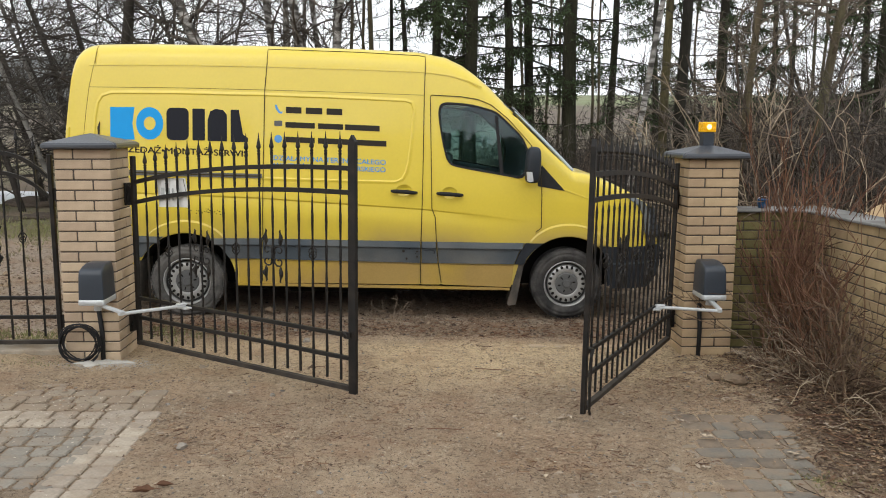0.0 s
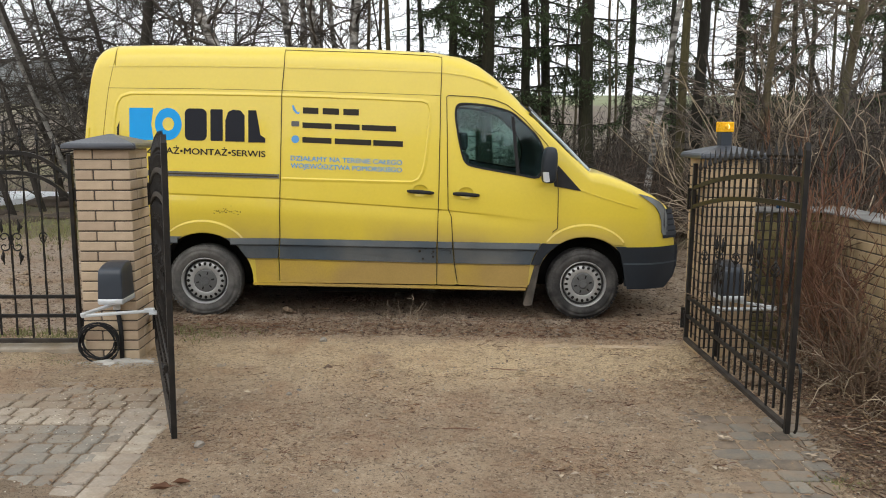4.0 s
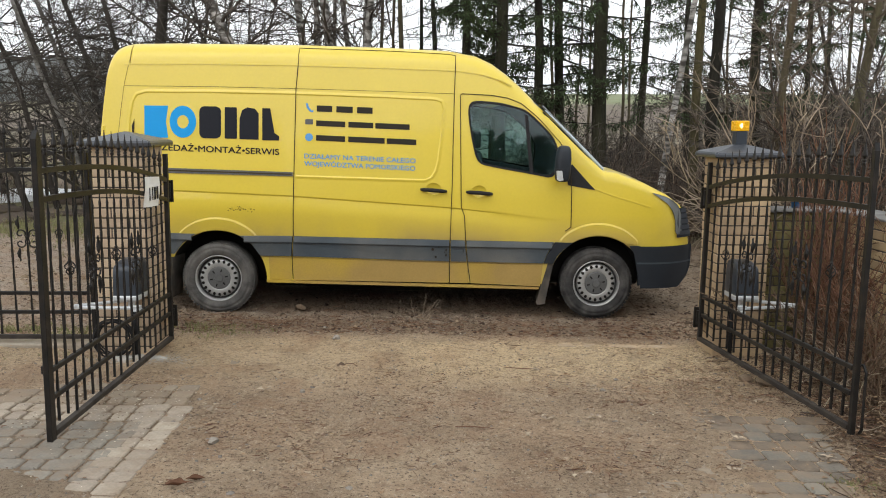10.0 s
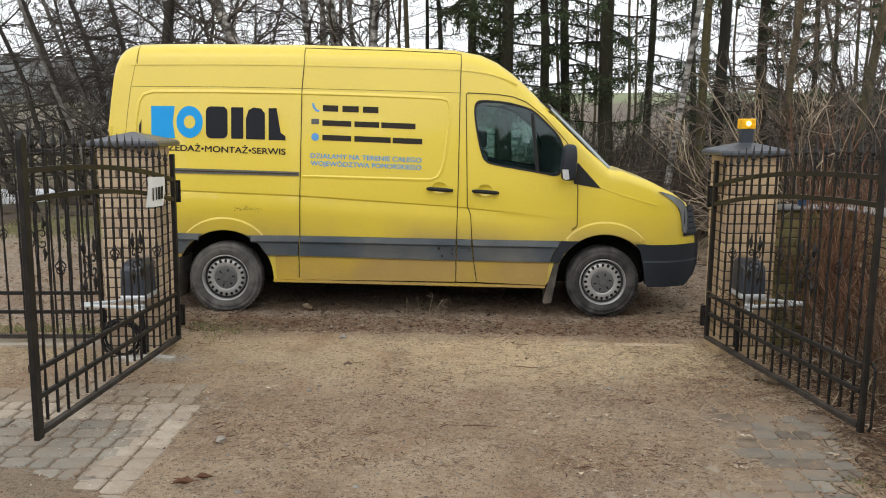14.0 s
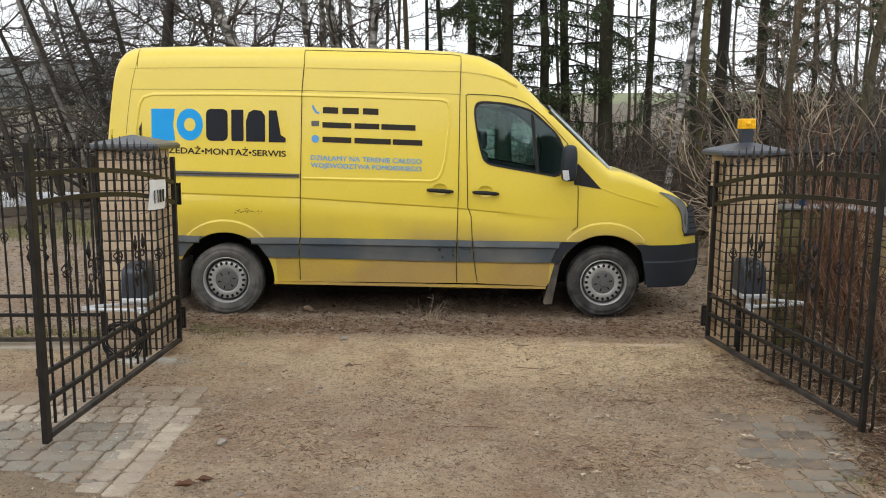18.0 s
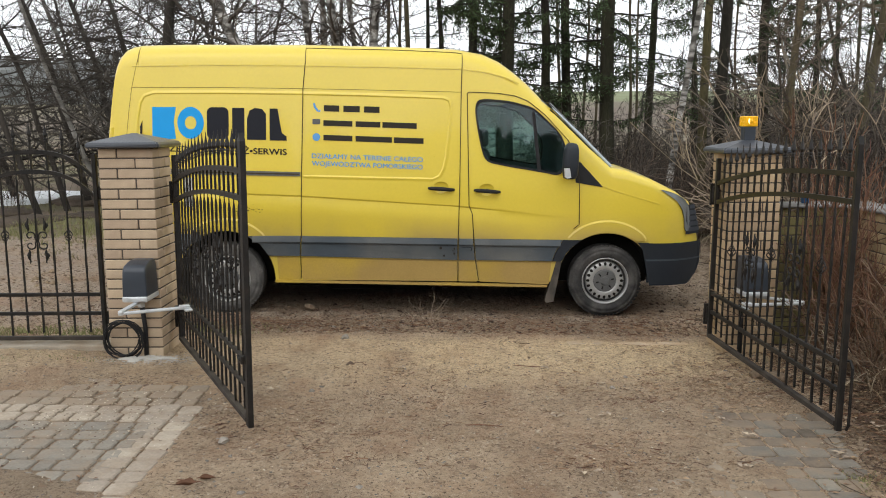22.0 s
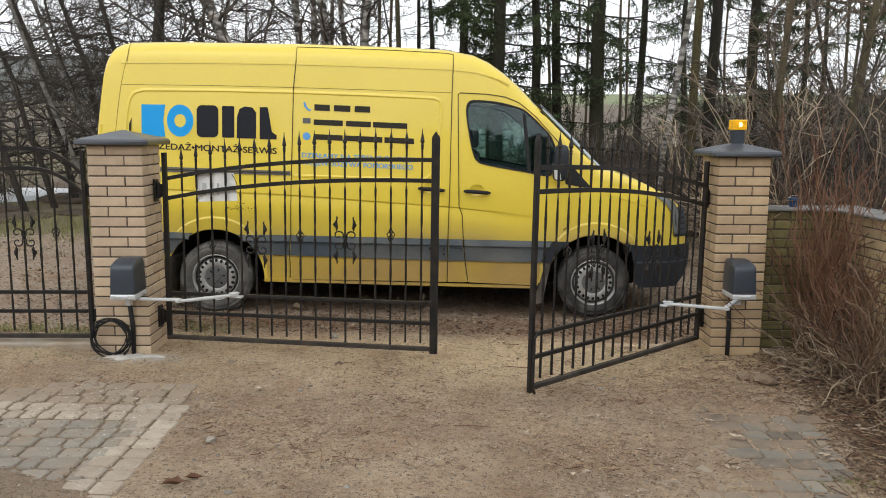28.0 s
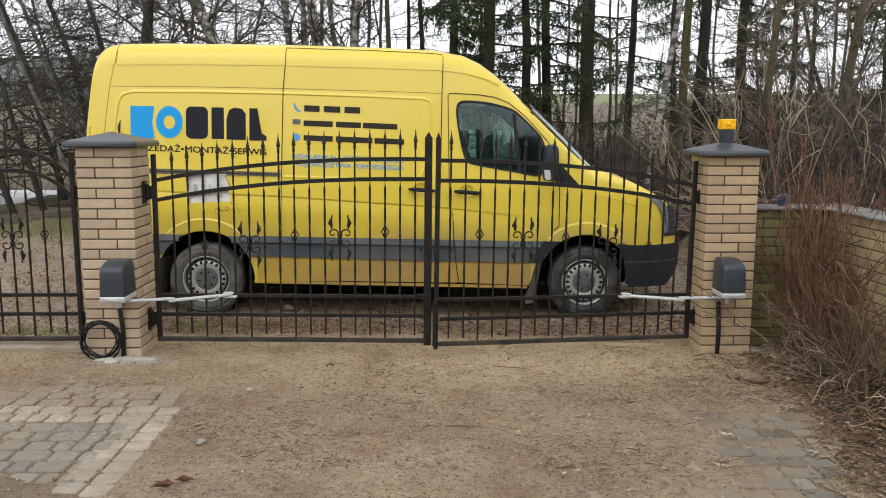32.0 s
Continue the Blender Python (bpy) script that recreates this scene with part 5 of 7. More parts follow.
for x, lean in ((3.17, -0.05), (-0.49, -0.02)):
    bm = bmesh.new()
    a = [(x + 0.015, 0.555), (x + 0.065, 0.55), (x + lean + 0.045, 0.145), (x + lean - 0.025, 0.135), (x + lean - 0.04, 0.16)]
    va = [bm.verts.new((p, -0.002, z)) for p, z in a]
    vb = [bm.verts.new((p + 0.03, 0.30, z)) for p, z in a]
    bm.faces.new(va)
    bm.faces.new(vb)
    for k in range(5):
        j = (k + 1) % 5
        bm.faces.new((va[k], va[j], vb[j], vb[k]))
    part("mud_flap", bm, "flap", van, "grey mud-stained mud flap")
bm = bmesh.new()
box(bm, 0.45, 3.1, 0.16, W - 0.16, 0.27, 0.36, 0.02)
# low unseen boxes are added to block light beneath the van
box(bm, 0.42, 3.15, 0.62, W - 0.4, 0.17, 0.3, 0.02)
box(bm, -0.9, 4.2, 0.6, 1.4, 0.24, 0.40, 0.02)
box(bm, 0.9, 2.0, 0.42, 0.8, 0.17, 0.34, 0.04)
box(bm, 2.3, 2.9, 0.9, 1.6, 0.16, 0.34, 0.04)
box(bm, -0.05, 0.05, 0.2, W - 0.2, 0.28, 0.40, 0.02)
part("underbody", bm, "dark", van, "dark underbody with low boxes added to deepen shade")
for x, z, r in ((1.84, 0.71, 0.016), (2.07, 0.665, 0.016), (2.1, 0.59, 0.012), (2.13, 0.69, 0.009), (2.16, 0.70, 0.009), (2.19, 0.71, 0.01), (2.2, 0.66, 0.011), (2.2, 0.61, 0.012), (2.185, 0.64, 0.007)):
    bm = bmesh.new()
    lathe(bm, [(r, -0.024), (r * 0.8, -0.0305)], 7, "y", (x, tumble(z, x), z))
    part("mud_spot", bm, "print", van)
bm = bmesh.new()
for k in range(30):
    x, z = random.gauss(0.2, 0.06), random.gauss(1.02, 0.02)
    r = random.uniform(0.002, 0.007)
    lathe(bm, [(r, -0.0012), (r * 0.5, -0.002)], 6, "y", (x, tumble(z, x), z))
part("rust_mark", bm, "print", van)
skin("rust_streak", [(-0.79, 1.80), (-0.765, 1.86), (-0.77, 1.76), (-0.775, 1.62), (-0.785, 1.66)], 0.0095, 0.004, "print")


# advertising film: words in letters, marks as plain shapes and bars
def words(text, x, z, x1, height, mat, name, slope, bold=0.0):
    cu = bpy.data.curves.new("lettering", "FONT")
    cu.body, cu.size, cu.extrude = text, 1.0, 0.0
    ob = new("lettering_source", cu)
    dg = bpy.context.evaluated_depsgraph_get()
    dg.update()
    me = bpy.data.meshes.new_from_object(ob.evaluated_get(dg))
    bpy.data.objects.remove(ob)
    co = np.array([v.co[:] for v in me.vertices])
    lo, hi = co.min(0), co.max(0)
    fx = (x1 - x) / (hi[0] - lo[0])
    cap = height / 0.72
    for v in me.vertices:
        px_ = x + (v.co.x - lo[0]) * fx
        pz_ = z + v.co.y * cap + slope * (px_ - x)
        v.co = (px_, side_y(px_, pz_, 0.0035), pz_)
    if bold:
        bm = bmesh.new()
        for k, (dx, dz) in enumerate(((0, 0), (bold, 0), (-bold, 0), (0, bold * 0.7), (0, -bold * 0.7))):
            n0 = len(bm.verts)
            bm.from_mesh(me)
            bm.verts.ensure_lookup_table()
            for v in bm.verts[n0:]:
                v.co += Vector((dx, -0.0002 * k, dz))
        bm.to_mesh(me)
        bm.free()
    # one mesh a word, parted where the gaps are wide
    spans = sorted((min(me.vertices[k].co.x for k in p.vertices), max(me.vertices[k].co.x for k in p.vertices)) for p in me.polygons)
    cuts, far = [], spans[0][1]
    for a, b in spans:
        if a - far > 0.012:
            cuts.append((a + far) / 2)
        far = max(far, b)
    for a, b in zip([-99] + cuts, cuts + [99]):
        bm = bmesh.new()
        bm.from_mesh(me)
        bmesh.ops.delete(bm, geom=[v for v in bm.verts if not a < v.co.x < b], context="VERTS")
        one = bpy.data.meshes.new(name)
        one.materials.append(M[mat])
        bm.to_mesh(one)
        bm.free()
        new(name, one).parent = van


words("SPRZEDAŻ•MONTAŻ•SERWIS", -0.665, 1.577, 0.60, 0.058, "print", "lettering", -0.026, 0.0022)
words("DZIAŁAMY NA TERENIE CAŁEGO", 0.84, 1.517, 1.895, 0.046, "pale_blue", "lettering", -0.030, 0.0014)
words("WOJEWÓDZTWA POMORSKIEGO", 0.84, 1.447, 1.893, 0.046, "pale_blue", "lettering", -0.030, 0.0014)


def film(outline, mat, name="logo_shape"):
    skin(name, outline, 0.004, 0.003, mat)


film([(-0.673, 1.69), (-0.45, 1.69), (-0.47, 1.84), (-0.45, 1.99), (-0.673, 1.988)], "blue")
ring = [(-0.31 + 0.125 * math.cos(radians(a)), 1.842 + 0.15 * math.sin(radians(a))) for a in range(0, 361, 12)]
hole = [(-0.31 + 0.055 * math.cos(radians(a)), 1.842 + 0.062 * math.sin(radians(a))) for a in range(360, -1, -12)]
film(ring + hole, "blue")
film(rounded(-0.155, 0.05, 1.69, 1.99, 0.05), "navy")
film(rounded(0.085, 0.20, 1.69, 1.985, 0.01), "navy")
film([(0.225, 1.686), (0.405, 1.685), (0.405, 1.93), (0.37, 1.975), (0.30, 1.985), (0.25, 1.96), (0.225, 1.88)], "navy")
film([(0.44, 1.98), (0.515, 1.98), (0.555, 1.75), (0.60, 1.72), (0.60, 1.68), (0.44, 1.68)], "navy")


def text_bar(x0, x1, z, h, mat, slope):
    """Plain bars, word by word, in place of contact details."""
    film([(x0, z), (x1, z + slope * (x1 - x0)), (x1, z + h + slope * (x1 - x0)), (x0, z + h)], mat, "print_bar")


for a, b in ((0.955, 1.10), (1.14, 1.295), (1.335, 1.482)):
    text_bar(a, b, 1.957 - 0.024 * (a - 0.95), 0.058, "print", -0.024)
for a, b in ((0.95, 1.225), (1.255, 1.49), (1.51, 1.835)):
    text_bar(a, b, 1.822 - 0.027 * (a - 0.95), 0.052, "print", -0.027)
for a, b in ((0.95, 1.225), (1.255, 1.60), (1.62, 1.90)):
    text_bar(a, b, 1.685 - 0.03 * (a - 0.95), 0.052, "print", -0.03)
film([(0.852, 2.03), (0.868, 2.035), (0.88, 2.0), (0.905, 1.965), (0.925, 1.972), (0.918, 1.95), (0.89, 1.955), (0.86, 1.99)], "pale_blue", "phone_symbol")
film(rounded(0.846, 0.92, 1.835, 1.885, 0.008), "hubcap", "envelope_symbol")
film([(0.883 + 0.037 * math.cos(radians(a)), 1.715 + 0.037 * math.sin(radians(a))) for a in range(0, 360, 24)], "pale_blue", "globe_symbol")


# ---- vegetation ----
def tubes_mesh(name, lines, mat, smooth=True):
    """One mesh from many tapered tubes (points, radii, sides)."""
    verts, faces = [], []
    for pts, radii, sides in lines:
        pts = np.asarray(pts, float)
        d = np.gradient(pts, axis=0)
        d /= np.linalg.norm(d, axis=1)[:, None] + 1e-9
        ref = np.array((0.31, 0.77, 0.55)) if abs(d[0] @ (0.31, 0.77, 0.55)) < 0.9 else np.array((1.0, 0, 0))
        u = np.cross(d, ref)
        u /= np.linalg.norm(u, axis=1)[:, None] + 1e-9
        v = np.cross(d, u)
        b = len(verts)
        for k in range(len(pts)):
            for q in range(sides):
                a = 2 * math.pi * q / sides
                verts.append(tuple(pts[k] + radii[k] * (math.cos(a) * u[k] + math.sin(a) * v[k])))
        for k in range(len(pts) - 1):
            for q in range(sides):
                r = (q + 1) % sides
                faces.append((b + k * sides + q, b + k * sides + r, b + (k + 1) * sides + r, b + (k + 1) * sides + q))
    me = bpy.data.meshes.new(name)
    me.from_pydata(verts, [], faces)
    if smooth:
        me.polygons.foreach_set("use_smooth", [True] * len(me.polygons))
    me.materials.append(M[mat])
    return me


def wander(rng, start, way, length, n, bend, lift=0.0):
    """A crooked line of n steps."""
    p, d = np.array(start, float), np.array(way, float)
    d /= np.linalg.norm(d)
    out = [p.copy()]
    for _ in range(n):
        d = d + rng.normal(0, bend, 3) + (0, 0, lift)
        d /= np.linalg.norm(d)
        p = p + d * length / n
        out.append(p.copy())
    return np.array(out)


def limb(rng, lines, start, way, length, r, depth, bend=0.16, lift=0.03, twigs=5, sides=4, thin=0.0028, spray=0.62):
    n = 6 if depth > 1 else 4
    pts = wander(rng, start, way, length, n, bend, lift)
    lines.append((pts, [max(r * (1 - 0.8 * k / n), thin) for k in range(n + 1)], sides if depth > 1 else 3))
    if depth <= 0:
        return
    for _ in range(twigs):
        f = rng.uniform(0.2, 1.0)
        k = min(int(f * n), n - 1)
        p = pts[k] + (pts[k + 1] - pts[k]) * (f * n - k)
        d = pts[k + 1] - pts[k]
        d = d / np.linalg.norm(d) + rng.normal(0, spray, 3)
        limb(rng, lines, p, d, length * rng.uniform(0.3, 0.6) * (1.15 - 0.5 * f), r * 0.5, depth - 1, bend, lift, twigs, 3, thin, spray)


def bare_tree(name, seed, height, r, lean, mat, label, first=0.12, limbs=22, spread=0.42, rise=0.35, bend=0.09, twigs=6, crown="branch", bias=(0, 0)):
    rng = np.random.default_rng(seed)
    t = thing(name, pose(0, 0, 0), label, "tree", "roadside trees")
    n = 12
    pts = [np.array((0, 0, -0.3))]
    d = np.array((lean[0], lean[1], 1.0))
    for k in range(n):
        d = d + np.r_[rng.normal(0, bend, 2), 0]
        pts.append(pts[-1] + d / np.linalg.norm(d) * (height + 0.3) / n)
    pts = np.array(pts)
    rad = [r * (1.25 if k == 0 else 1) * (1 - 0.85 * (k / n) ** 1.1) for k in range(n + 1)]
    ob = new("trunk", tubes_mesh("trunk", [(pts, rad, 10)], mat))
    ob.parent = t
    lines = []
    for _ in range(limbs):
        f = rng.uniform(first, 0.97)
        k = min(int(f * n), n - 1)
        p = pts[k] + (pts[k + 1] - pts[k]) * (f * n - k)
        a = rng.uniform(0, 2 * math.pi)
        limb(rng, lines, p, (math.cos(a) + bias[0], math.sin(a) + bias[1], rise + rng.normal(0, 0.25)), height * spread * rng.uniform(0.4, 1.0) * (1.05 - 0.75 * f), r * 0.36 * (1 - 0.6 * f), 2, 0.17, 0.035, twigs, thin=0.0036)
    ob = new("crown", tubes_mesh("crown", lines, crown, False))
    ob.parent = t
    return tagged(ob.parent)


def spruce(seed, height, r, live, label, dead=26, mat="bark_green", limbs=62, thick=22):
    """A spruce with a straight trunk, dead twigs below and limbs above from which green sprays hang."""
    rng = np.random.default_rng(seed)
    t = thing("spruce_tree", pose(0, 0, 0), label, "tree", "roadside trees")
    pts = np.array([(0.04 * math.sin(k * 1.3 + seed), 0.04 * math.cos(k + seed), -0.3 + (height + 0.3) * k / 14) for k in range(15)])
    ob = new("trunk", tubes_mesh("trunk", [(pts, [r * (1.3 if k == 0 else 1.08 if k == 1 else 1) * (1 - 0.9 * k / 14) for k in range(15)], 12)], mat))
    ob.parent = t
    lines = []
    for _ in range(dead):
        z, a = rng.uniform(0.5, live + 1.5), rng.uniform(0, 6.283)
        limb(rng, lines, (0, 0, z), (math.cos(a), math.sin(a), rng.uniform(-0.3, 0.25)), rng.uniform(0.3, 1.5), 0.010, 1, 0.18, -0.02, 5, 3, 0.0035)
    v, f = [], []
    for i in range(limbs):
        z = live + (height - live) * (i / limbs) ** 1.35
        a = rng.uniform(0, 6.283)
        ln = min((0.45 + 0.165 * (height - z) ** 0.92) * rng.uniform(0.5, 1.05), 2.3)
        line = wander(rng, (0, 0, z), (math.cos(a), math.sin(a), rng.uniform(-0.25, 0.05)), ln, 7, 0.08, -0.02)
        lines.append((line, [0.02 * (1 - 0.8 * k / 7) for k in range(8)], 4))
        near = z < 6.5
        for _ in range(int((thick if near else 7) * ln)):
            s = rng.uniform(0.15, 1.0)
            k = min(int(s * 7), 6)
            p = line[k] + (line[k + 1] - line[k]) * (s * 7 - k)
            way = rng.normal(0, 0.5, 3) * (1, 1, 0.2) + (0, 0, -rng.uniform(0.25, 1.1))
            way /= np.linalg.norm(way)
            hang = rng.uniform(0.10, 0.42) * (1.15 - 0.5 * s)
            if near:
                lines.append((np.array([p, p + way * hang]), [0.003, 0.003], 3))
            for j in range(9 if near else 4):
                q = p + way * hang * (j + rng.uniform(0, 1)) / (9 if near else 4)
                side = way * 0.8 + rng.normal(0, 0.55, 3)
                side *= (rng.uniform(0.04, 0.095) if near else 0.14) / np.linalg.norm(side)
                w = np.cross(side, rng.normal(0, 1, 3))
                w *= rng.uniform(0.006, 0.014) * (1 if near else 2) / (np.linalg.norm(w) + 1e-9)
                b = len(v)
                v += [tuple(q), tuple(q + side * 0.5 + w), tuple(q + side), tuple(q + side * 0.5 - w)]
                f.append((b, b + 1, b + 2, b + 3))
    ob = new("dead_wood", tubes_mesh("dead_wood", lines, "bark", False))
    ob.parent = t
    tagged(ob, kind="stuff")
    ob = new("crown", bpy.data.meshes.new("crown"))
    ob.data.from_pydata(v, [], f)
    ob.data.materials.append(M["needles"])
    ob.parent = t
    tagged(ob, kind="stuff")
    return t


def shrub(seed, height, stems, mat, label, group, fan=0.35, base=0.25, twigs=5, r=0.008, name="shrub", depth=1, droop=-0.01, thin=0.0028, bend=0.11, spray=0.5):
    single = name == "bush"
    rng = np.random.default_rng(seed)
    t = thing(name, pose(0, 0, 0), label, "shrub", group)
    lines = []
    for i in range(stems):
        if single:
            lines = []
        a, q = rng.uniform(0, 6.283), base * math.sqrt(rng.uniform(0, 1))
        tilt = abs(rng.normal(0, fan))
        limb(rng, lines, (q * math.cos(a), q * math.sin(a), -0.05), (math.cos(a) * tilt, math.sin(a) * tilt, 1), height * rng.uniform(0.45, 1.05), r * rng.uniform(0.6, 1.3), depth, bend, droop, twigs, 3, thin, spray)
        if single:
            ob = new("branch", tubes_mesh("branch", lines, mat, False))
            ob.parent = t
    if not single:
        ob = new("crown", tubes_mesh("crown", lines, mat, False))
        ob.parent = t
        tagged(ob, kind="stuff")
    return t


def put(src, x, y, turn, size=1.0, stretch=1.0):
    return copy_thing(src, pose(x, y, ground_z(x, y) - 0.03, 0, 0, turn) @ Matrix.Diagonal((size, size, size * stretch, 1)))


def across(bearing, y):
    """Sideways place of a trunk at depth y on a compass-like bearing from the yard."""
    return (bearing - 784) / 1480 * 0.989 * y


def settle_first(src, x, y, turn):
    src.matrix_basis = pose(x, y, ground_z(x, y) - 0.03, 0, 0, turn)


# conifers beyond the track
sp = [spruce(3, 15, 0.125, 2.45, "tall spruce with dark mossy trunk and hanging green sprays", 16, limbs=60, thick=46),
      spruce(8, 14, 0.10, 2.5, "slim spruce with dead lower twigs and thin green limbs", 26, limbs=40, thick=24),
      spruce(12, 16, 0.105, 5.5, "tall spruce with bare dark trunk and dead twigs", 30, "bark", 26, 10),
      spruce(17, 12, 0.038, 5.0, "thin bare conifer pole with few dead twigs", 9, "bark_brown", 16, 8),
      spruce(19, 16, 0.135, 2.95, "tall spruce with mossy trunk and far-reaching green limbs", 20, limbs=36, thick=22),
      spruce(23, 15, 0.085, 5.4, "straight conifer trunk furred with olive moss", 12, "bark_olive", 20, 8)]
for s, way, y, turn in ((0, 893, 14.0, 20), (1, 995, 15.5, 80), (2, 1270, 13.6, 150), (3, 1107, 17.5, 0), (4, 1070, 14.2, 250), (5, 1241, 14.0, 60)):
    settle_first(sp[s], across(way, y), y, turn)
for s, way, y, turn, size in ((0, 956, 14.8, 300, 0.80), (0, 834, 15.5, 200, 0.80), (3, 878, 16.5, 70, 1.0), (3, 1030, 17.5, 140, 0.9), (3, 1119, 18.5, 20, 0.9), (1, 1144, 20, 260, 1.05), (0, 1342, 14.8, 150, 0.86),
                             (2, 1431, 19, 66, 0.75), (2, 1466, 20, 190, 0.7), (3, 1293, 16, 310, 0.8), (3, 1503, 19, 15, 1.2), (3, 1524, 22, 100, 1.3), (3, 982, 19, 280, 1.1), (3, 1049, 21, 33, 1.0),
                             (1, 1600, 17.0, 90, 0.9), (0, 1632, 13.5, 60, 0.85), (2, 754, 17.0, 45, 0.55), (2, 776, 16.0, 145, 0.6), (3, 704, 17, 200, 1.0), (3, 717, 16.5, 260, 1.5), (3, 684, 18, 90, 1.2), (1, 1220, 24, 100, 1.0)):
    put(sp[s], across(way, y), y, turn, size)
# behind the viewer, where the van's windows mirror them
for x, y, turn, size in ((-14, -18, 10, 0.5), (-9.5, -21, 60, 0.55), (-5, -19, 130, 0.5), (-0.5, -22, 200, 0.5), (4, -19, 260, 0.42), (9, -21, 310, 0.45), (14, -18, 20, 0.5), (-18, -12, 77, 0.5), (18, -10, 99, 0.5)):
    put(sp[1 if turn % 20 else 0], x, y, turn, size)


def hedge():
    """A long dense evergreen hedge that closes the yard."""
    rng = np.random.default_rng(15)
    v, f = [], []
    for i in range(90):
        cx, cy, h = -24 + 0.54 * i + rng.normal(0, 0.3), -20 + rng.normal(0, 0.6), rng.uniform(6.4, 7.0) - 0.13 * max(0.54 * i - 25.5, 0)
        for _ in range(230):
            a, z = rng.uniform(0, 6.283), rng.uniform(0, 1) ** 0.8
            r = 1.0 * (1.05 - z) ** 0.6 * rng.uniform(0.6, 1)
            p = np.array((cx + r * math.cos(a), cy + r * math.sin(a), h * z - 0.3))
            d = rng.normal(0, 0.27, (3, 3))
            b = len(v)
            v += [tuple(p + q) for q in d]
            f.append((b, b + 1, b + 2))
    me = bpy.data.meshes.new("hedge")
    me.from_pydata(v, [], f)
    me.materials.append(M["needles"])
    tagged(new("hedge", me), "dense dark evergreen hedge closing the yard", "hedge", kind="stuff")


hedge()
# birches
b0 = bare_tree("birch_tree", 21, 11, 0.115, (-0.40, 0.05), "birch", "leaning white-barked birch, leafless", 0.2, 20, 0.34, 0.3, 0.02, crown="twig")
b1 = bare_tree("birch_tree", 22, 12, 0.10, (-0.10, 0.05), "birch", "upright white-barked birch, leafless", 0.25, 20, 0.28, 0.5, 0.025, crown="twig")
b2 = bare_tree("birch_tree", 23, 10, 0.058, (0.115, 0.0), "birch", "slim white birch leaning, leafless", 0.45, 14, 0.2, 0.5, 0.012, crown="twig")
b3 = bare_tree("birch_tree", 24, 11, 0.06, (0.0, 0.0), "birch", "young straight birch with grey-white bark, leafless", 0.3, 18, 0.22, 0.5, 0.02, crown="twig")
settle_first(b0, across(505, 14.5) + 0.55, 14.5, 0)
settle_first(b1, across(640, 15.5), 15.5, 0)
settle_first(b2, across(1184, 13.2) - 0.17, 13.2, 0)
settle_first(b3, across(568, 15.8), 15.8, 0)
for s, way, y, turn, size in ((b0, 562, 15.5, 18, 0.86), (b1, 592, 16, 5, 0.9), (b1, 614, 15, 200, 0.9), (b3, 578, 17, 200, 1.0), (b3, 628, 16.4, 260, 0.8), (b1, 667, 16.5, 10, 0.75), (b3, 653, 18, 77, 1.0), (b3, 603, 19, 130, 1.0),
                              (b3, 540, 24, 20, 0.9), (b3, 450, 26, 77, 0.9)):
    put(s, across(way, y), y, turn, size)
b4 = bare_tree("birch_tree", 26, 9, 0.05, (-0.36, 0.0), "bark_pale", "thin leaning tree with pale grey bark, leafless", 0.3, 16, 0.4, 0.2, 0.02, crown="branch", bias=(0.4, 0))
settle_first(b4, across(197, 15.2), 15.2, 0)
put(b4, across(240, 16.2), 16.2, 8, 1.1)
# dark leafless trees, a tangle beyond the fence
d0 = bare_tree("leafless_tree", 31, 9, 0.10, (0.02, 0.0), "bark_grey", "dark leafless tree with crooked tangled branches", 0.10, 34, 0.5, 0.3, 0.05, 6)
d1 = bare_tree("leafless_tree", 32, 8, 0.062, (-0.34, 0.0), "bark_grey", "dark leafless tree leaning with crooked branches", 0.06, 32, 0.62, 0.05, 0.07, 6, bias=(0.3, 0))
d2 = bare_tree("leafless_tree", 33, 7, 0.045, (0.15, 0.1), "bark_grey", "thin dark leafless tree with tangled twigs", 0.10, 30, 0.5, 0.25, 0.09, 6)
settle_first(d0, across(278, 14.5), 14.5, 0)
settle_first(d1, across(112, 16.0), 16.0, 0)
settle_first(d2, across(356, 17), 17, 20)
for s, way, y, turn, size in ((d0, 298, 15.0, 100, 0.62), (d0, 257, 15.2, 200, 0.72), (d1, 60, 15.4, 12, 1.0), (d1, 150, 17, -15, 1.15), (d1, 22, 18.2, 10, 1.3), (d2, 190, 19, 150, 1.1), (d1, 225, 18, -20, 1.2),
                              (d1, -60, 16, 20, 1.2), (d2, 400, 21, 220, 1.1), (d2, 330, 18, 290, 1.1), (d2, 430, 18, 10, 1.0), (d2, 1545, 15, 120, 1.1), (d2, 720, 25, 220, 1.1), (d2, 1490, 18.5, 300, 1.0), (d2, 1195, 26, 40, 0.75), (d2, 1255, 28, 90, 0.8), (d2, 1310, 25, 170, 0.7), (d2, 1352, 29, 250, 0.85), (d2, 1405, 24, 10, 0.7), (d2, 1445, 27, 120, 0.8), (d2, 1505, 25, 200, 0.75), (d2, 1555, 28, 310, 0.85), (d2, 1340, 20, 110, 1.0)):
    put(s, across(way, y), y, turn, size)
f0 = bare_tree("leafless_tree", 34, 8, 0.065, (-0.04, 0.0), "bark_brown", "leafless tree with olive-brown bark and forking branches", 0.16, 26, 0.4, 0.6, 0.03, 6, "branch_pale")
f1 = bare_tree("leafless_tree", 35, 7, 0.085, (0.14, 0.0), "bark_brown", "leafless leaning tree with brown bark", 0.15, 24, 0.45, 0.4, 0.04, 6, "branch_pale")
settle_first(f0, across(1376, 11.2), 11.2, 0)
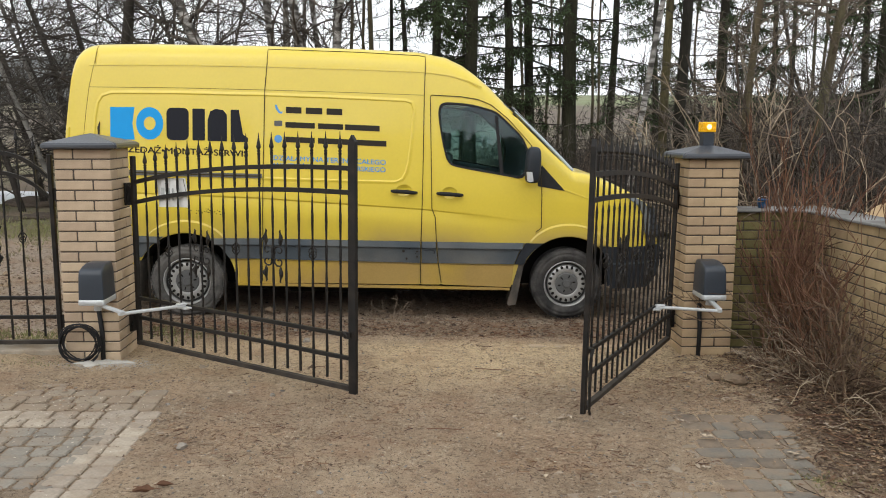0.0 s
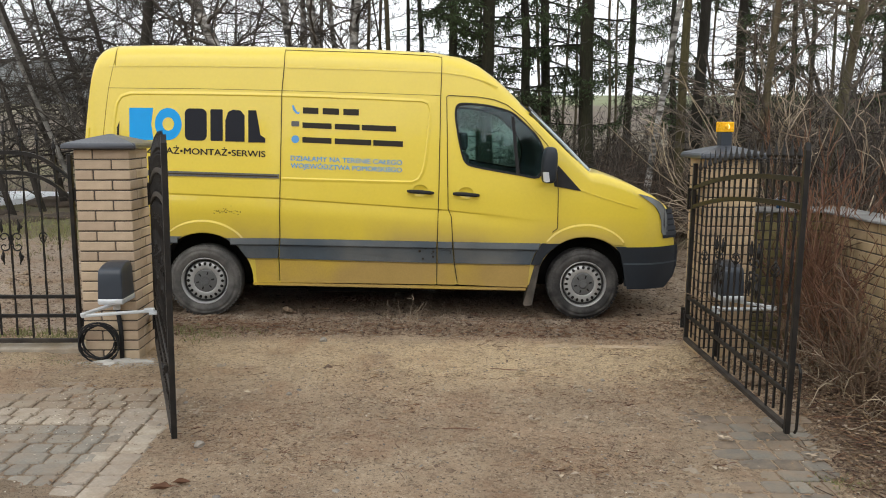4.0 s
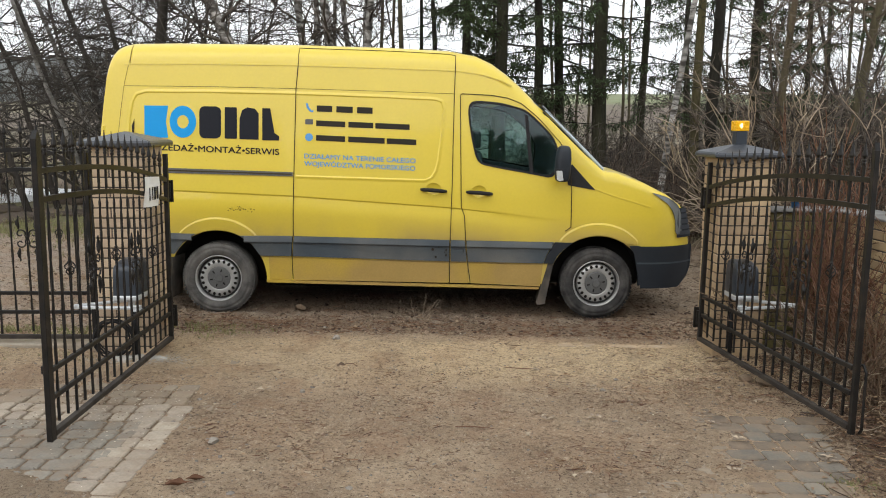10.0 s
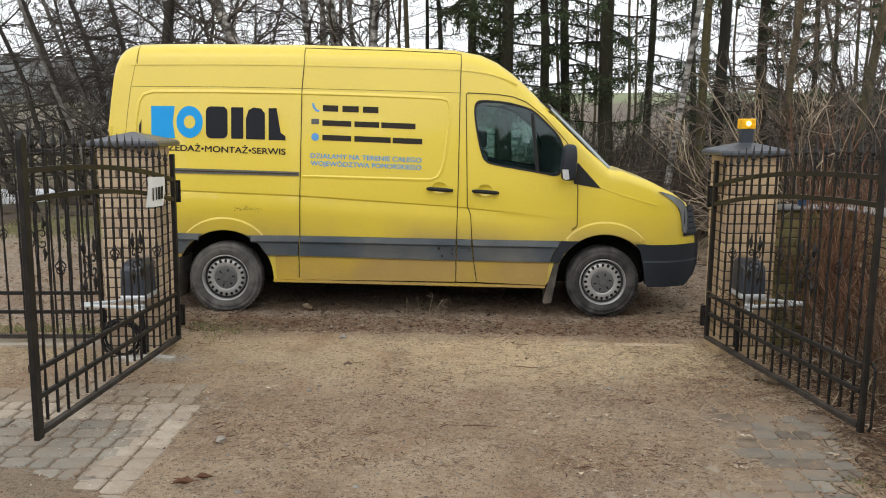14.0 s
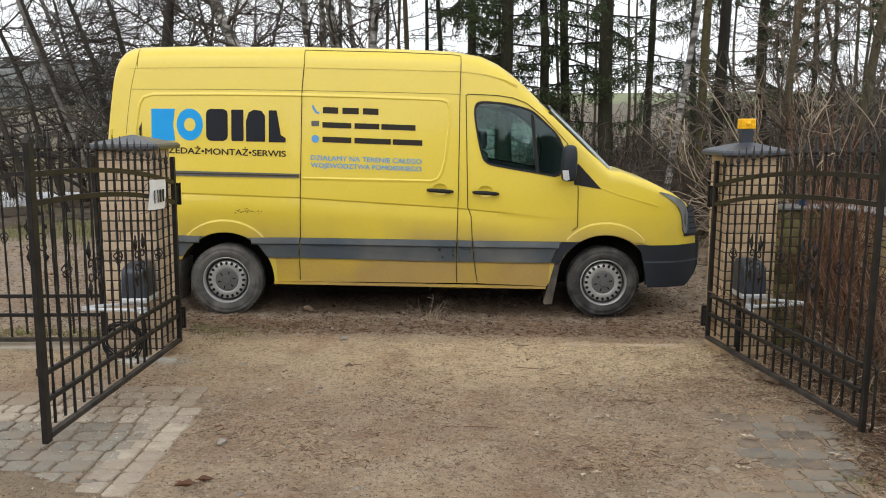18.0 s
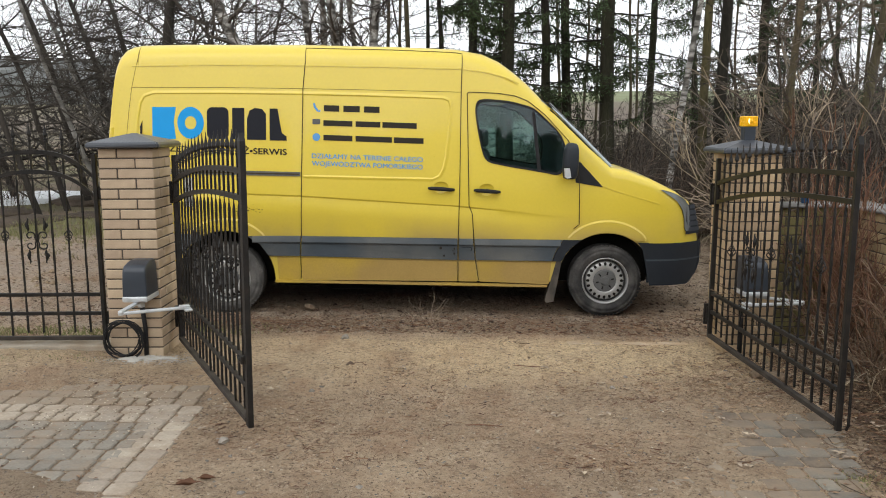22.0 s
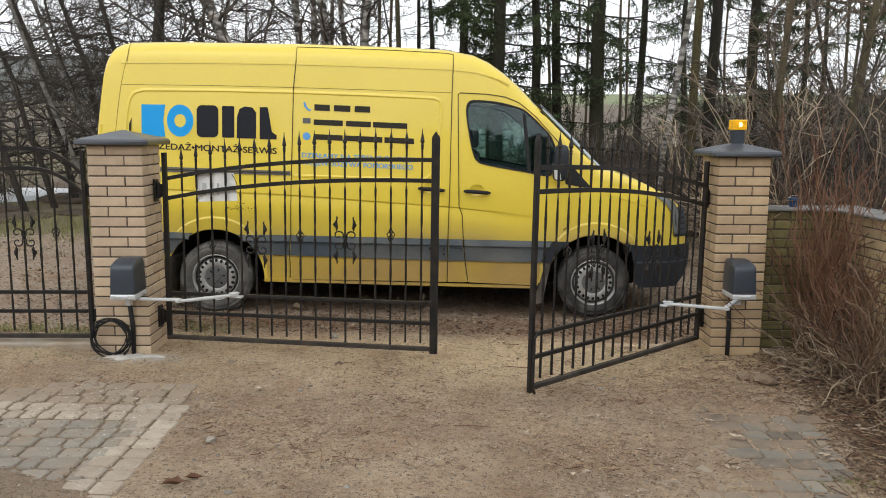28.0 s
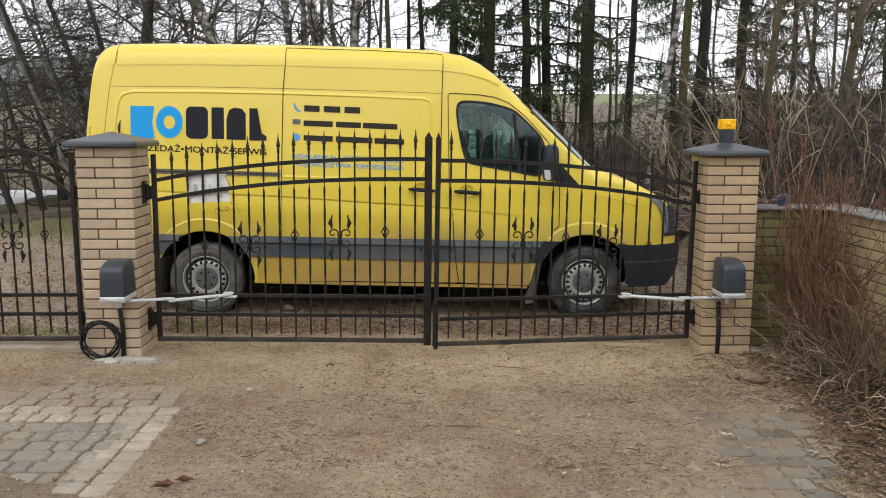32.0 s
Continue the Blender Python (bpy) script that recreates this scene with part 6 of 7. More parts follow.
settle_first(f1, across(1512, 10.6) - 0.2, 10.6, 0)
# brush
rng = np.random.default_rng(5)
br = [shrub(41, 2.2, 26, "twig", "leafless grey-brown roadside brush", "roadside brush", 0.3, 0.6, 4, 0.008, depth=2, thin=0.0036, bend=0.15), shrub(42, 1.7, 34, "twig_brown", "leafless brown roadside brush", "roadside brush", 0.38, 0.7, 5, 0.007, thin=0.0036, bend=0.16),
      shrub(43, 2.8, 16, "twig", "tall leafless brush with drooping pale twigs", "roadside brush", 0.3, 0.6, 5, 0.010, depth=2, droop=-0.03, thin=0.0038, bend=0.15)]
settle_first(br[0], 5.6, 11.6, 0)
settle_first(br[1], 3.9, 14.8, 0)
settle_first(br[2], 5.4, 9.2, 0)
for k in range(124):
    size = rng.uniform(0.75, 1.15)
    if k < 30:
        y = rng.uniform(9.4, 16)
        x = rng.uniform(0.40, 0.66) * y
        if x < 3.6 and y < 11.5:
            x += 1.6
    elif k < 114:
        y = rng.uniform(12.6, 19)
        x = rng.uniform(0.08, 0.38) * y
        size *= 0.80 if y > 14.5 else 0.62
    else:
        y = rng.uniform(14, 22)
        x = rng.uniform(-0.62, 0.0) * y
        size *= 0.7
    put(br[int(rng.integers(0, 3))] if k < 30 else br[k % 2], x, y, rng.uniform(0, 360), size)
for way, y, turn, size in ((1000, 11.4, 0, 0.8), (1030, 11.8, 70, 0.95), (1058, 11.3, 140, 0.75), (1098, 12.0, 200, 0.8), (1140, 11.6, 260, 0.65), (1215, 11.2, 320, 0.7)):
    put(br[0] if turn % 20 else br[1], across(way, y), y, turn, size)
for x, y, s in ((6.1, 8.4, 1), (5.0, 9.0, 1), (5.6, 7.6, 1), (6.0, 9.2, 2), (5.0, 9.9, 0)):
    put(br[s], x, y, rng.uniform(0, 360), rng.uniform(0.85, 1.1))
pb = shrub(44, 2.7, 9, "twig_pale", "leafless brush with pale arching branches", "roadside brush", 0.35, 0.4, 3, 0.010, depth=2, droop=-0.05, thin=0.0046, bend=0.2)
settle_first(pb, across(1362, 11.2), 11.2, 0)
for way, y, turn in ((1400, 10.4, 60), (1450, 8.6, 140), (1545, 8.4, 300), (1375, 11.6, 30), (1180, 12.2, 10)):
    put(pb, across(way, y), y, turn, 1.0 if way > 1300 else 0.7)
# bushes in front of the yard wall
yb = [shrub(51, 1.55, 42, "twig_red", "leafless reddish-brown bush with upright stems beside the yard wall", "yard bushes", 0.085, 0.12, 3, 0.0062, "bush", 2, 0.0, 0.0028, 0.10, 0.26),
      shrub(52, 0.40, 34, "twig_dry", "low sprawling tangle of dry stems beside the yard wall", "yard bushes", 0.8, 0.2, 3, 0.004, "bush", 1, -0.1, 0.0022, 0.42),
      shrub(53, 0.80, 14, "twig_pale", "pale arching dry stems beside the yard wall", "yard bushes", 0.5, 0.15, 3, 0.005, "bush", 1, -0.12, 0.0034, 0.45),
      shrub(54, 1.0, 20, "twig_dry", "brown bush with crooked dry branches beside the yard wall", "yard bushes", 0.22, 0.2, 3, 0.0055, "bush", 2, -0.01, 0.0030, 0.2, 0.4),
      shrub(55, 1.5, 12, "twig_red", "thin group of upright red-brown stems against the yard wall", "yard bushes", 0.10, 0.2, 3, 0.0065, "bush", 2, 0.0, 0.0030, 0.1, 0.3)]
settle_first(yb[0], 2.97, 6.40, 0)
settle_first(yb[1], 2.96, 5.85, 40)
settle_first(yb[2], 2.95, 6.08, 10)
settle_first(yb[3], 2.98, 5.98, 0)
settle_first(yb[4], 2.98, 6.15, 0)
for s, x, y, turn, size in ((0, 3.04, 6.2, 130, 0.72), (3, 2.95, 5.35, 150, 0.95), (4, 3.0, 5.5, 200, 0.9), (1, 2.97, 6.25, 100, 0.6), (1, 2.98, 5.35, 200, 1.0), (1, 2.95, 5.0, 290, 1.0),
                            (1, 2.98, 4.65, 10, 1.05), (1, 2.98, 4.3, 80, 1.05), (1, 2.98, 3.95, 130, 1.1), (1, 2.98, 3.6, 220, 1.1), (2, 2.9, 5.3, 120, 0.9), (2, 2.92, 4.4, 230, 1.0), (2, 2.86, 5.7, 300, 0.8), (2, 2.92, 5.9, 60, 0.75), (2, 2.95, 5.5, 200, 0.85), (3, 2.95, 5.6, 70, 0.8)):
    put(yb[s], x, y, turn, size)


# ---- loose litter: stones, twigs, leaves, grass ----
def scatter(name, label, category, mat, count, maker, area, seed):
    rng = np.random.default_rng(seed)
    v, f = [], []
    for _ in range(count):
        x, y = area(rng)
        maker(rng, v, f, x, y, soil_z(x, y) - 0.003)
    me = bpy.data.meshes.new(name)
    me.from_pydata(v, [], f)
    me.materials.append(M[mat])
    return tagged(new(name, me), label, category, kind="stuff")


def make_stone(rng, v, f, x, y, z, lo=0.003, hi=0.009):
    s = rng.uniform(lo, hi) * (2.2 if rng.uniform() < 0.03 else 1)
    b = len(v)
    for dx, dy, dz in ((1, 0, 0), (0.3, 0.9, 0.1), (-0.8, 0.5, 0), (-0.7, -0.7, 0.1), (0.5, -0.9, 0), (0, 0, 0.8), (0, 0, -0.6)):
        v.append((x + s * (dx + rng.normal(0, 0.15)), y + s * (dy + rng.normal(0, 0.15)), z + 0.004 + s * (dz * 0.7 + rng.normal(0, 0.08))))
    for k in range(5):
        j = (k + 1) % 5
        f.append((b + k, b + j, b + 5))
        f.append((b + j, b + k, b + 6))


def make_leaf(rng, v, f, x, y, z, lo=0.008, hi=0.024, lift=0.018):
    s, a = rng.uniform(lo, hi), rng.uniform(0, 6.283)
    c, n = math.cos(a), math.sin(a)
    b = len(v)
    up = rng.uniform(0.0, lift)
    for dx, dy, dz in ((-1, 0, 0), (-0.2, 0.45, 0.5), (0.8, 0.15, 0.2), (0.1, -0.5, 0.6)):
        v.append((x + s * (dx * c - dy * n), y + s * (dx * n + dy * c), z + 0.007 + up + s * dz * 0.5))
    f.append((b, b + 1, b + 2, b + 3))


def make_twig(rng, v, f, x, y, z, lo=0.02, hi=0.10, thick=0.003):
    ln, a, r = rng.uniform(lo, hi), rng.uniform(0, 6.283), rng.uniform(thick * 0.4, thick)
    b = len(v)
    p = np.array((x, y, z + 0.009))
    for k in range(4):
        for q in range(3):
            g = 2.094 * q
            v.append((p[0] - r * math.sin(a) * math.cos(g), p[1] + r * math.cos(a) * math.cos(g), p[2] + r * math.sin(g)))
        a += rng.normal(0, 0.3)
        p = p + np.array((math.cos(a), math.sin(a), rng.normal(0, 0.05))) * ln / 3
    for k in range(3):
        for q in range(3):
            r2 = (q + 1) % 3
            f.append((b + 3 * k + q, b + 3 * k + r2, b + 3 * k + 3 + r2, b + 3 * k + 3 + q))


def make_blade(rng, v, f, x, y, z, h=0.16):
    for _ in range(6):
        a, l = rng.uniform(0, 6.283), rng.uniform(0.4, 1.0) * h
        b = len(v)
        ox, oy = rng.normal(0, 0.03, 2)
        w = 0.004
        v += [(x + ox - w, y + oy, z), (x + ox + w, y + oy, z), (x + ox + 0.45 * l * math.cos(a), y + oy + 0.45 * l * math.sin(a), z + l * 0.8)]
        f.append((b, b + 1, b + 2))


def yard(rng):
    return rng.uniform(-3.6, 3.4), 3.3 + 6.6 * rng.uniform() ** 1.2


def under_bush(rng):
    return 2.85 + rng.normal(0, 0.24), rng.uniform(3.8, 6.6)


def verge_edge(rng):
    y = rng.uniform(12.2, 16)
    return rng.uniform(-0.65, 0.65) * y, y


def clumped(rng):
    """Places in the yard where dry litter has gathered."""
    while True:
        x, y = yard(rng)
        if noise.noise((x * 1.4, y * 2.6, 5.5)) + 0.6 * noise.noise((x * 4.0, y * 7.0, 1.5)) > rng.uniform(0.0, 0.6):
            return x, y


scatter("dry_needles", "thin reddish-brown needles and stalks strewn over the soil", "litter", "needle_dry", 3000, lambda r, v, f, x, y, z: make_twig(r, v, f, x, y, z - 0.003, 0.02, 0.085, 0.0014), clumped, 81)
scatter("bark_chips", "dark chips of bark trodden into the soil", "litter", "leaf_dark", 1500, lambda r, v, f, x, y, z: make_leaf(r, v, f, x, y, z - 0.004, 0.005, 0.016, 0.004), clumped, 82)
scatter("pale_chips", "small pale chips of wood and stone on the soil", "litter", "chip_pale", 1800, lambda r, v, f, x, y, z: make_leaf(r, v, f, x, y, z - 0.002, 0.003, 0.011, 0.004), yard, 83)
scatter("gravel", "small grey and tan pebbles scattered on the soil", "gravel", "stone", 2400, lambda r, v, f, x, y, z: make_stone(r, v, f, x, y, z, 0.003, 0.011), yard, 61)
scatter("fallen_leaves", "dry brown leaves scattered over the soil", "leaves", "leaf_dead", 1100, make_leaf, clumped, 62)
scatter("fallen_leaves", "thick dry brown leaves under the bush", "leaves", "leaf_dead", 1800, make_leaf, under_bush, 63)
scatter("leaf_mould", "dark rotting leaves under the bush", "leaves", "leaf_dark", 5000, lambda r, v, f, x, y, z: make_leaf(r, v, f, x, y, z, 0.01, 0.03), lambda r: (2.98 + r.normal(0, 0.2), r.uniform(4.5, 6.5)), 76)
scatter("fallen_twigs", "small reddish-brown fallen twigs", "twigs", "twig_red", 1100, lambda r, v, f, x, y, z: make_twig(r, v, f, x, y, z - 0.003, 0.015, 0.085), clumped, 64)
scatter("fallen_twigs", "dry twigs under the bush", "twigs", "twig_red", 600, lambda r, v, f, x, y, z: make_twig(r, v, f, x, y, z, 0.08, 0.26), under_bush, 65)
scatter("verge_leaves", "dry leaves along the track's far edge", "leaves", "leaf_dead", 3000, lambda r, v, f, x, y, z: make_leaf(r, v, f, x, y, z + 0.01), verge_edge, 66)
scatter("verge_grass", "tired green and straw grass along the track", "grass", "grass", 1100, make_blade, lambda r: (lambda y: (r.uniform(-0.62, 0.6) * y, y))(r.uniform(10.8, 19)), 67)
scatter("yard_grass", "short green grass tufts at the yard's edge", "grass", "grass_green", 130, lambda r, v, f, x, y, z: make_blade(r, v, f, x, y, z - 0.004, 0.03), lambda r: (2.08 + r.normal(0, 0.12), 4.04 + r.normal(0, 0.06)) if r.uniform() < 0.55 else (-1.60 + r.normal(0, 0.02), 4.47 + r.normal(0, 0.012)) if r.uniform() < 0.1 else (r.uniform(-4.2, -2.2), 6.1 + r.normal(0, 0.06)), 68)

scatter("earth_clods", "dark crumbly clods of earth along the track", "clods", "clod", 4200, lambda r, v, f, x, y, z: make_stone(r, v, f, x, y, z - 0.004, 0.004, 0.016), lambda r: (r.uniform(-2.6, 3.4), 6.95 + abs(r.normal(0, 0.6))), 72)
scatter("soil_crumbs", "crumbs of brown soil over the trodden yard", "crumbs", "clod", 9000, lambda r, v, f, x, y, z: make_stone(r, v, f, x, y, z - 0.004, 0.002, 0.008), yard, 75)
scatter("track_clods", "lumps of earth and trodden litter on the track beyond the fence", "clods", "clod", 2600, lambda r, v, f, x, y, z: make_stone(r, v, f, x, y, z - 0.006, 0.006, 0.028), lambda r: (r.uniform(-6.2, -2.6), 6.6 + 7.0 * r.uniform() ** 1.4), 84)
scatter("fence_grass", "thin grass and moss along the fence's road side", "grass", "grass_green", 260, lambda r, v, f, x, y, z: make_blade(r, v, f, x, y, z, 0.06), lambda r: (r.uniform(-4.6, -2.5), 6.72 + abs(r.normal(0, 0.16))), 85)
scatter("bank_grass", "tufts of green and straw grass on the track's far bank", "grass", "grass_green", 330, lambda r, v, f, x, y, z: make_blade(r, v, f, x, y, z, 0.20), lambda r: (r.uniform(-7.2, -4.0), 13.3 + r.normal(0, 0.7)), 86)
scatter("track_litter", "dark stalks and bark strewn over the rutted track", "litter", "needle_dry", 2400, lambda r, v, f, x, y, z: make_twig(r, v, f, x, y, z - 0.002, 0.03, 0.13, 0.003), lambda r: (r.uniform(-2.6, 3.2), 6.95 + abs(r.normal(0, 0.55))), 87)
scatter("leaf_mat", "fine dark leaf mould drifted from the bush over the paving", "leaves", "leaf_dark", 6500, lambda r, v, f, x, y, z: make_leaf(r, v, f, x, y, z - 0.004, 0.004, 0.015, 0.006), lambda r: (2.95 - abs(r.normal(0, 0.42)) + 0.2 * r.uniform(), r.uniform(3.7, 6.4)), 88)
scatter("pale_leaves", "pale dry leaves caught below the bush", "leaves", "leaf_pale", 260, lambda r, v, f, x, y, z: make_leaf(r, v, f, x, y, z - 0.002, 0.008, 0.022, 0.012), lambda r: (2.85 - abs(r.normal(0, 0.30)) + 0.2 * r.uniform(), r.uniform(3.7, 6.3)), 89)
scatter("leaf_mould", "dark leaf mould trodden beside the old paving", "leaves", "leaf_dark", 2200, lambda r, v, f, x, y, z: make_leaf(r, v, f, x, y, z - 0.003, 0.006, 0.022, 0.008), lambda r: (lambda y: (2.2 + 0.25 * (y - 4.3) + 0.7 * r.uniform() ** 0.8, y))(r.uniform(3.9, 5.8)), 92)
scatter("pale_leaves", "pale and grey leaves lying on the leaf mould", "leaves", "leaf_pale", 70, lambda r, v, f, x, y, z: make_leaf(r, v, f, x, y, z + 0.002, 0.008, 0.024, 0.01), lambda r: (lambda y: (2.1 + 0.25 * (y - 4.3) + 0.7 * r.uniform(), y))(r.uniform(3.8, 5.7)), 93)
scatter("fallen_twigs", "dry twigs lying on the leaf mould", "twigs", "twig_dry", 130, lambda r, v, f, x, y, z: make_twig(r, v, f, x, y, z + 0.004, 0.08, 0.26), lambda r: (lambda y: (2.1 + 0.25 * (y - 4.3) + 0.7 * r.uniform(), y))(r.uniform(3.8, 5.8)), 94)
scatter("paving_crumbs", "white crumbs of lime and stone over the paving", "crumbs", "chip_pale", 420, lambda r, v, f, x, y, z: make_leaf(r, v, f, x, y, z + 0.012, 0.003, 0.010, 0.002), lambda r: (-2.05 + r.normal(0, 0.32), 5.0 + r.normal(0, 0.3)), 95)
scatter("paving_litter", "dark bits of bark and leaf over the paving", "litter", "leaf_dark", 420, lambda r, v, f, x, y, z: make_leaf(r, v, f, x, y, z + 0.012, 0.003, 0.012, 0.002), lambda r: (-2.1 + r.normal(0, 0.4), 4.9 + r.normal(0, 0.4)), 96)
scatter("soil_lumps", "lumps of brown soil over the trodden yard", "clods", "clod", 1500, lambda r, v, f, x, y, z: make_stone(r, v, f, x, y, z - 0.006, 0.006, 0.018), clumped, 97)
scatter("track_leaves", "dry and rotting leaves over the track before the wood", "leaves", "leaf_dark", 2200, lambda r, v, f, x, y, z: make_leaf(r, v, f, x, y, z - 0.002, 0.010, 0.032, 0.012), lambda r: (r.uniform(1.5, 5.0), 7.2 + 4.5 * r.uniform()), 98)
scatter("track_leaves", "brown leaves strewn over the ground beyond the fence", "leaves", "leaf_dead", 1500, lambda r, v, f, x, y, z: make_leaf(r, v, f, x, y, z - 0.002, 0.010, 0.032, 0.012), lambda r: (r.uniform(-6.8, -2.4), 6.8 + 7.5 * r.uniform() ** 1.3), 99)
scatter("dark_leaves", "dark wet leaves strewn over the ground beyond the fence", "leaves", "leaf_dark", 1500, lambda r, v, f, x, y, z: make_leaf(r, v, f, x, y, z - 0.002, 0.010, 0.030, 0.010), lambda r: (r.uniform(-6.8, -2.4), 6.8 + 7.5 * r.uniform() ** 1.3), 100)
scatter("track_pebbles", "grey and tan pebbles pressed into the track", "gravel", "stone", 900, lambda r, v, f, x, y, z: make_stone(r, v, f, x, y, z - 0.002, 0.004, 0.012), lambda r: (r.uniform(-2.6, 3.4), 6.9 + abs(r.normal(0, 0.7))), 90)
scatter("dark_clods", "damp dark clods turned up on the track", "clods", "clod_dark", 2600, lambda r, v, f, x, y, z: make_stone(r, v, f, x, y, z - 0.004, 0.005, 0.02), lambda r: (r.uniform(-2.4, 3.4), 7.0 + abs(r.normal(0, 0.8))), 91)
scatter("track_grass", "small green tufts by the pillar's road side", "grass", "grass_green", 46, lambda r, v, f, x, y, z: make_blade(r, v, f, x, y, z, 0.07), lambda r: (-1.95 + r.normal(0, 0.22), 7.0 + r.normal(0, 0.14)), 73)
scatter("leaf_litter", "dry leaves and crumbs drifted below the gate leaf", "leaves", "leaf_dead", 420, make_leaf, lambda r: (1.9 + r.normal(0, 0.32), 5.7 + r.normal(0, 0.42)), 74)
scatter("large_leaves", "large pale curled leaves on the paving", "leaves", "leaf_pale", 24, lambda r, v, f, x, y, z: [make_leaf(r, v, f, x + r.normal(0, 0.022), y + r.normal(0, 0.018), z + 0.006, 0.012, 0.034) for _ in range(4)], lambda r: (r.uniform(0.6, 2.7), r.uniform(3.8, 6.0)) if r.uniform() < 0.7 else (r.uniform(-3, 1), r.uniform(3.8, 7)), 70)

# named stones and sticks
for x, y, s in ((-0.84, 6.75, 0.035), (-0.9, 5.36, 0.02), (-1.25, 4.45, 0.028), (-1.36, 8.12, 0.05), (1.12, 5.5, 0.02), (2.33, 5.72, 0.085), (2.20, 5.80, 0.05)):
    bm = bmesh.new()
    bmesh.ops.create_icosphere(bm, subdivisions=2, radius=s)
    for v in bm.verts:
        v.co *= 1 + 0.5 * noise.noise(v.co * 1.1 / s + Vector((x * 9, y * 9, 0)))
        v.co.z *= 0.7 if s < 0.06 else 0.42
    ob = new("stone", mesh_of("stone", bm, "stone" if s < 0.045 else "stone_tan"))
    ob.location = (x, y, ground_z(x, y) + s * 0.35)
    tagged(ob, "rounded grey field stone lying on soil", "stone", "loose stones")
for pts in ([(-1.52, 7.35), (-1.42, 7.22), (-1.30, 7.10)], [(-1.34, 3.93), (-1.28, 3.925), (-1.20, 3.905)], [(0.10, 4.74), (0.20, 4.75), (0.33, 4.72)], [(0.48, 6.0), (0.62, 5.97), (0.78, 5.96)]):
    bm = bmesh.new()
    tube(bm, [(x, y, ground_z(x, y) + 0.012) for x, y in pts], [0.003, 0.004, 0.0018], 5)
    tagged(new("stick", mesh_of("stick", bm, "twig_red")), "short dry fallen stick on the soil", "stick", "fallen sticks")
bm = bmesh.new()
rows_ = []
for i in range(9):
    u = i / 8
    half = 0.030 * math.sin(math.pi * min(u * 1.05 + 0.03, 1)) ** 0.7 + 0.002
    rows_.append([bm.verts.new((0.16 * u + 0.01 * math.sin(5 * u), 0.75 * half * q, 0.012 + 1.1 * half * q * q + 0.03 * u * u + 0.004 * math.sin(9 * u + 2 * q))) for q in (-1, -0.5, 0, 0.5, 1)])
for a, b in zip(rows_, rows_[1:]):
    for k in range(4):
        bm.faces.new((a[k], a[k + 1], b[k + 1], b[k]))
tube(bm, [(0.0, 0, 0.012), (-0.03, 0.004, 0.01), (-0.06, -0.004, 0.008)], [0.0015, 0.0012, 0.001], 4)
curl = tagged(new("curled_leaf", mesh_of("curled_leaf", bm, "needle_dry", True)), "large dry reddish-brown curled leaf on the soil", "leaf", "curled leaves")
curl.matrix_basis = pose(-1.33, 3.88, ground_z(-1.33, 3.88), 12, 0, -12) @ Matrix.Scale(0.8, 4)
copy_thing(curl, pose(-1.16, 3.97, ground_z(-1.16, 3.97), -16, 4, 195) @ Matrix.Scale(0.75, 4))
weed = shrub(71, 0.36, 8, "twig_pale", "small dry twisted weed beside the van", "dry weeds", 0.8, 0.05, 3, 0.003, "dry_weed", 1, -0.05, 0.0022, 0.4)
settle_first(weed, -0.19, 7.75, 0)

# puddle, far woods, heap and tub beyond the wall
bm = bmesh.new()
ring = [(-10.1 + (3.1 + 0.5 * math.sin(a * 3)) * math.cos(a), 18.6 + (1.6 + 0.25 * math.sin(a * 4 + 1)) * math.sin(a)) for a in (2 * math.pi * k / 40 for k in range(40))]
low = [bm.verts.new((x, y, ground_z(x, y) - 0.1)) for x, y in ring]
top = [bm.verts.new((-10.1 + 0.9 * (x + 10.1), 18.6 + 0.9 * (y - 18.6), 0.205)) for x, y in ring]
bm.faces.new(top)
for k in range(40):
    j = (k + 1) % 40
    bm.faces.new((low[k], low[j], top[j], top[k]))
tagged(new("snow_patch", mesh_of("snow_patch", bm, "snow")), "patch of old white snow melting beyond the fence", "snow", kind="structure")
bm = bmesh.new()
bmesh.ops.create_icosphere(bm, subdivisions=3, radius=1.0)
for w in bm.verts:
    w.co = Vector((w.co.x * 1.1, w.co.y * 0.8, w.co.z * 0.15)) * (1 + 0.3 * noise.noise(w.co * 2.7))
mound = tagged(new("earth_mound", mesh_of("earth_mound", bm, "mud", True)), "low mound of dark earth beside the snow", "mound")
mound.location = (-7.3, 17.6, ground_z(-7.3, 17.6) - 0.02)
for x, y, size in ((-7.4, 14.6, 0.8), (-8.6, 15.6, 0.9), (-6.6, 15.4, 0.55)):
    copy_thing(mound, pose(x, y, ground_z(x, y) - 0.02, 0, 0, 37 * x) @ Matrix.Diagonal((size, size, size * 0.9, 1)))
rngf = np.random.default_rng(9)
v, f = [], []
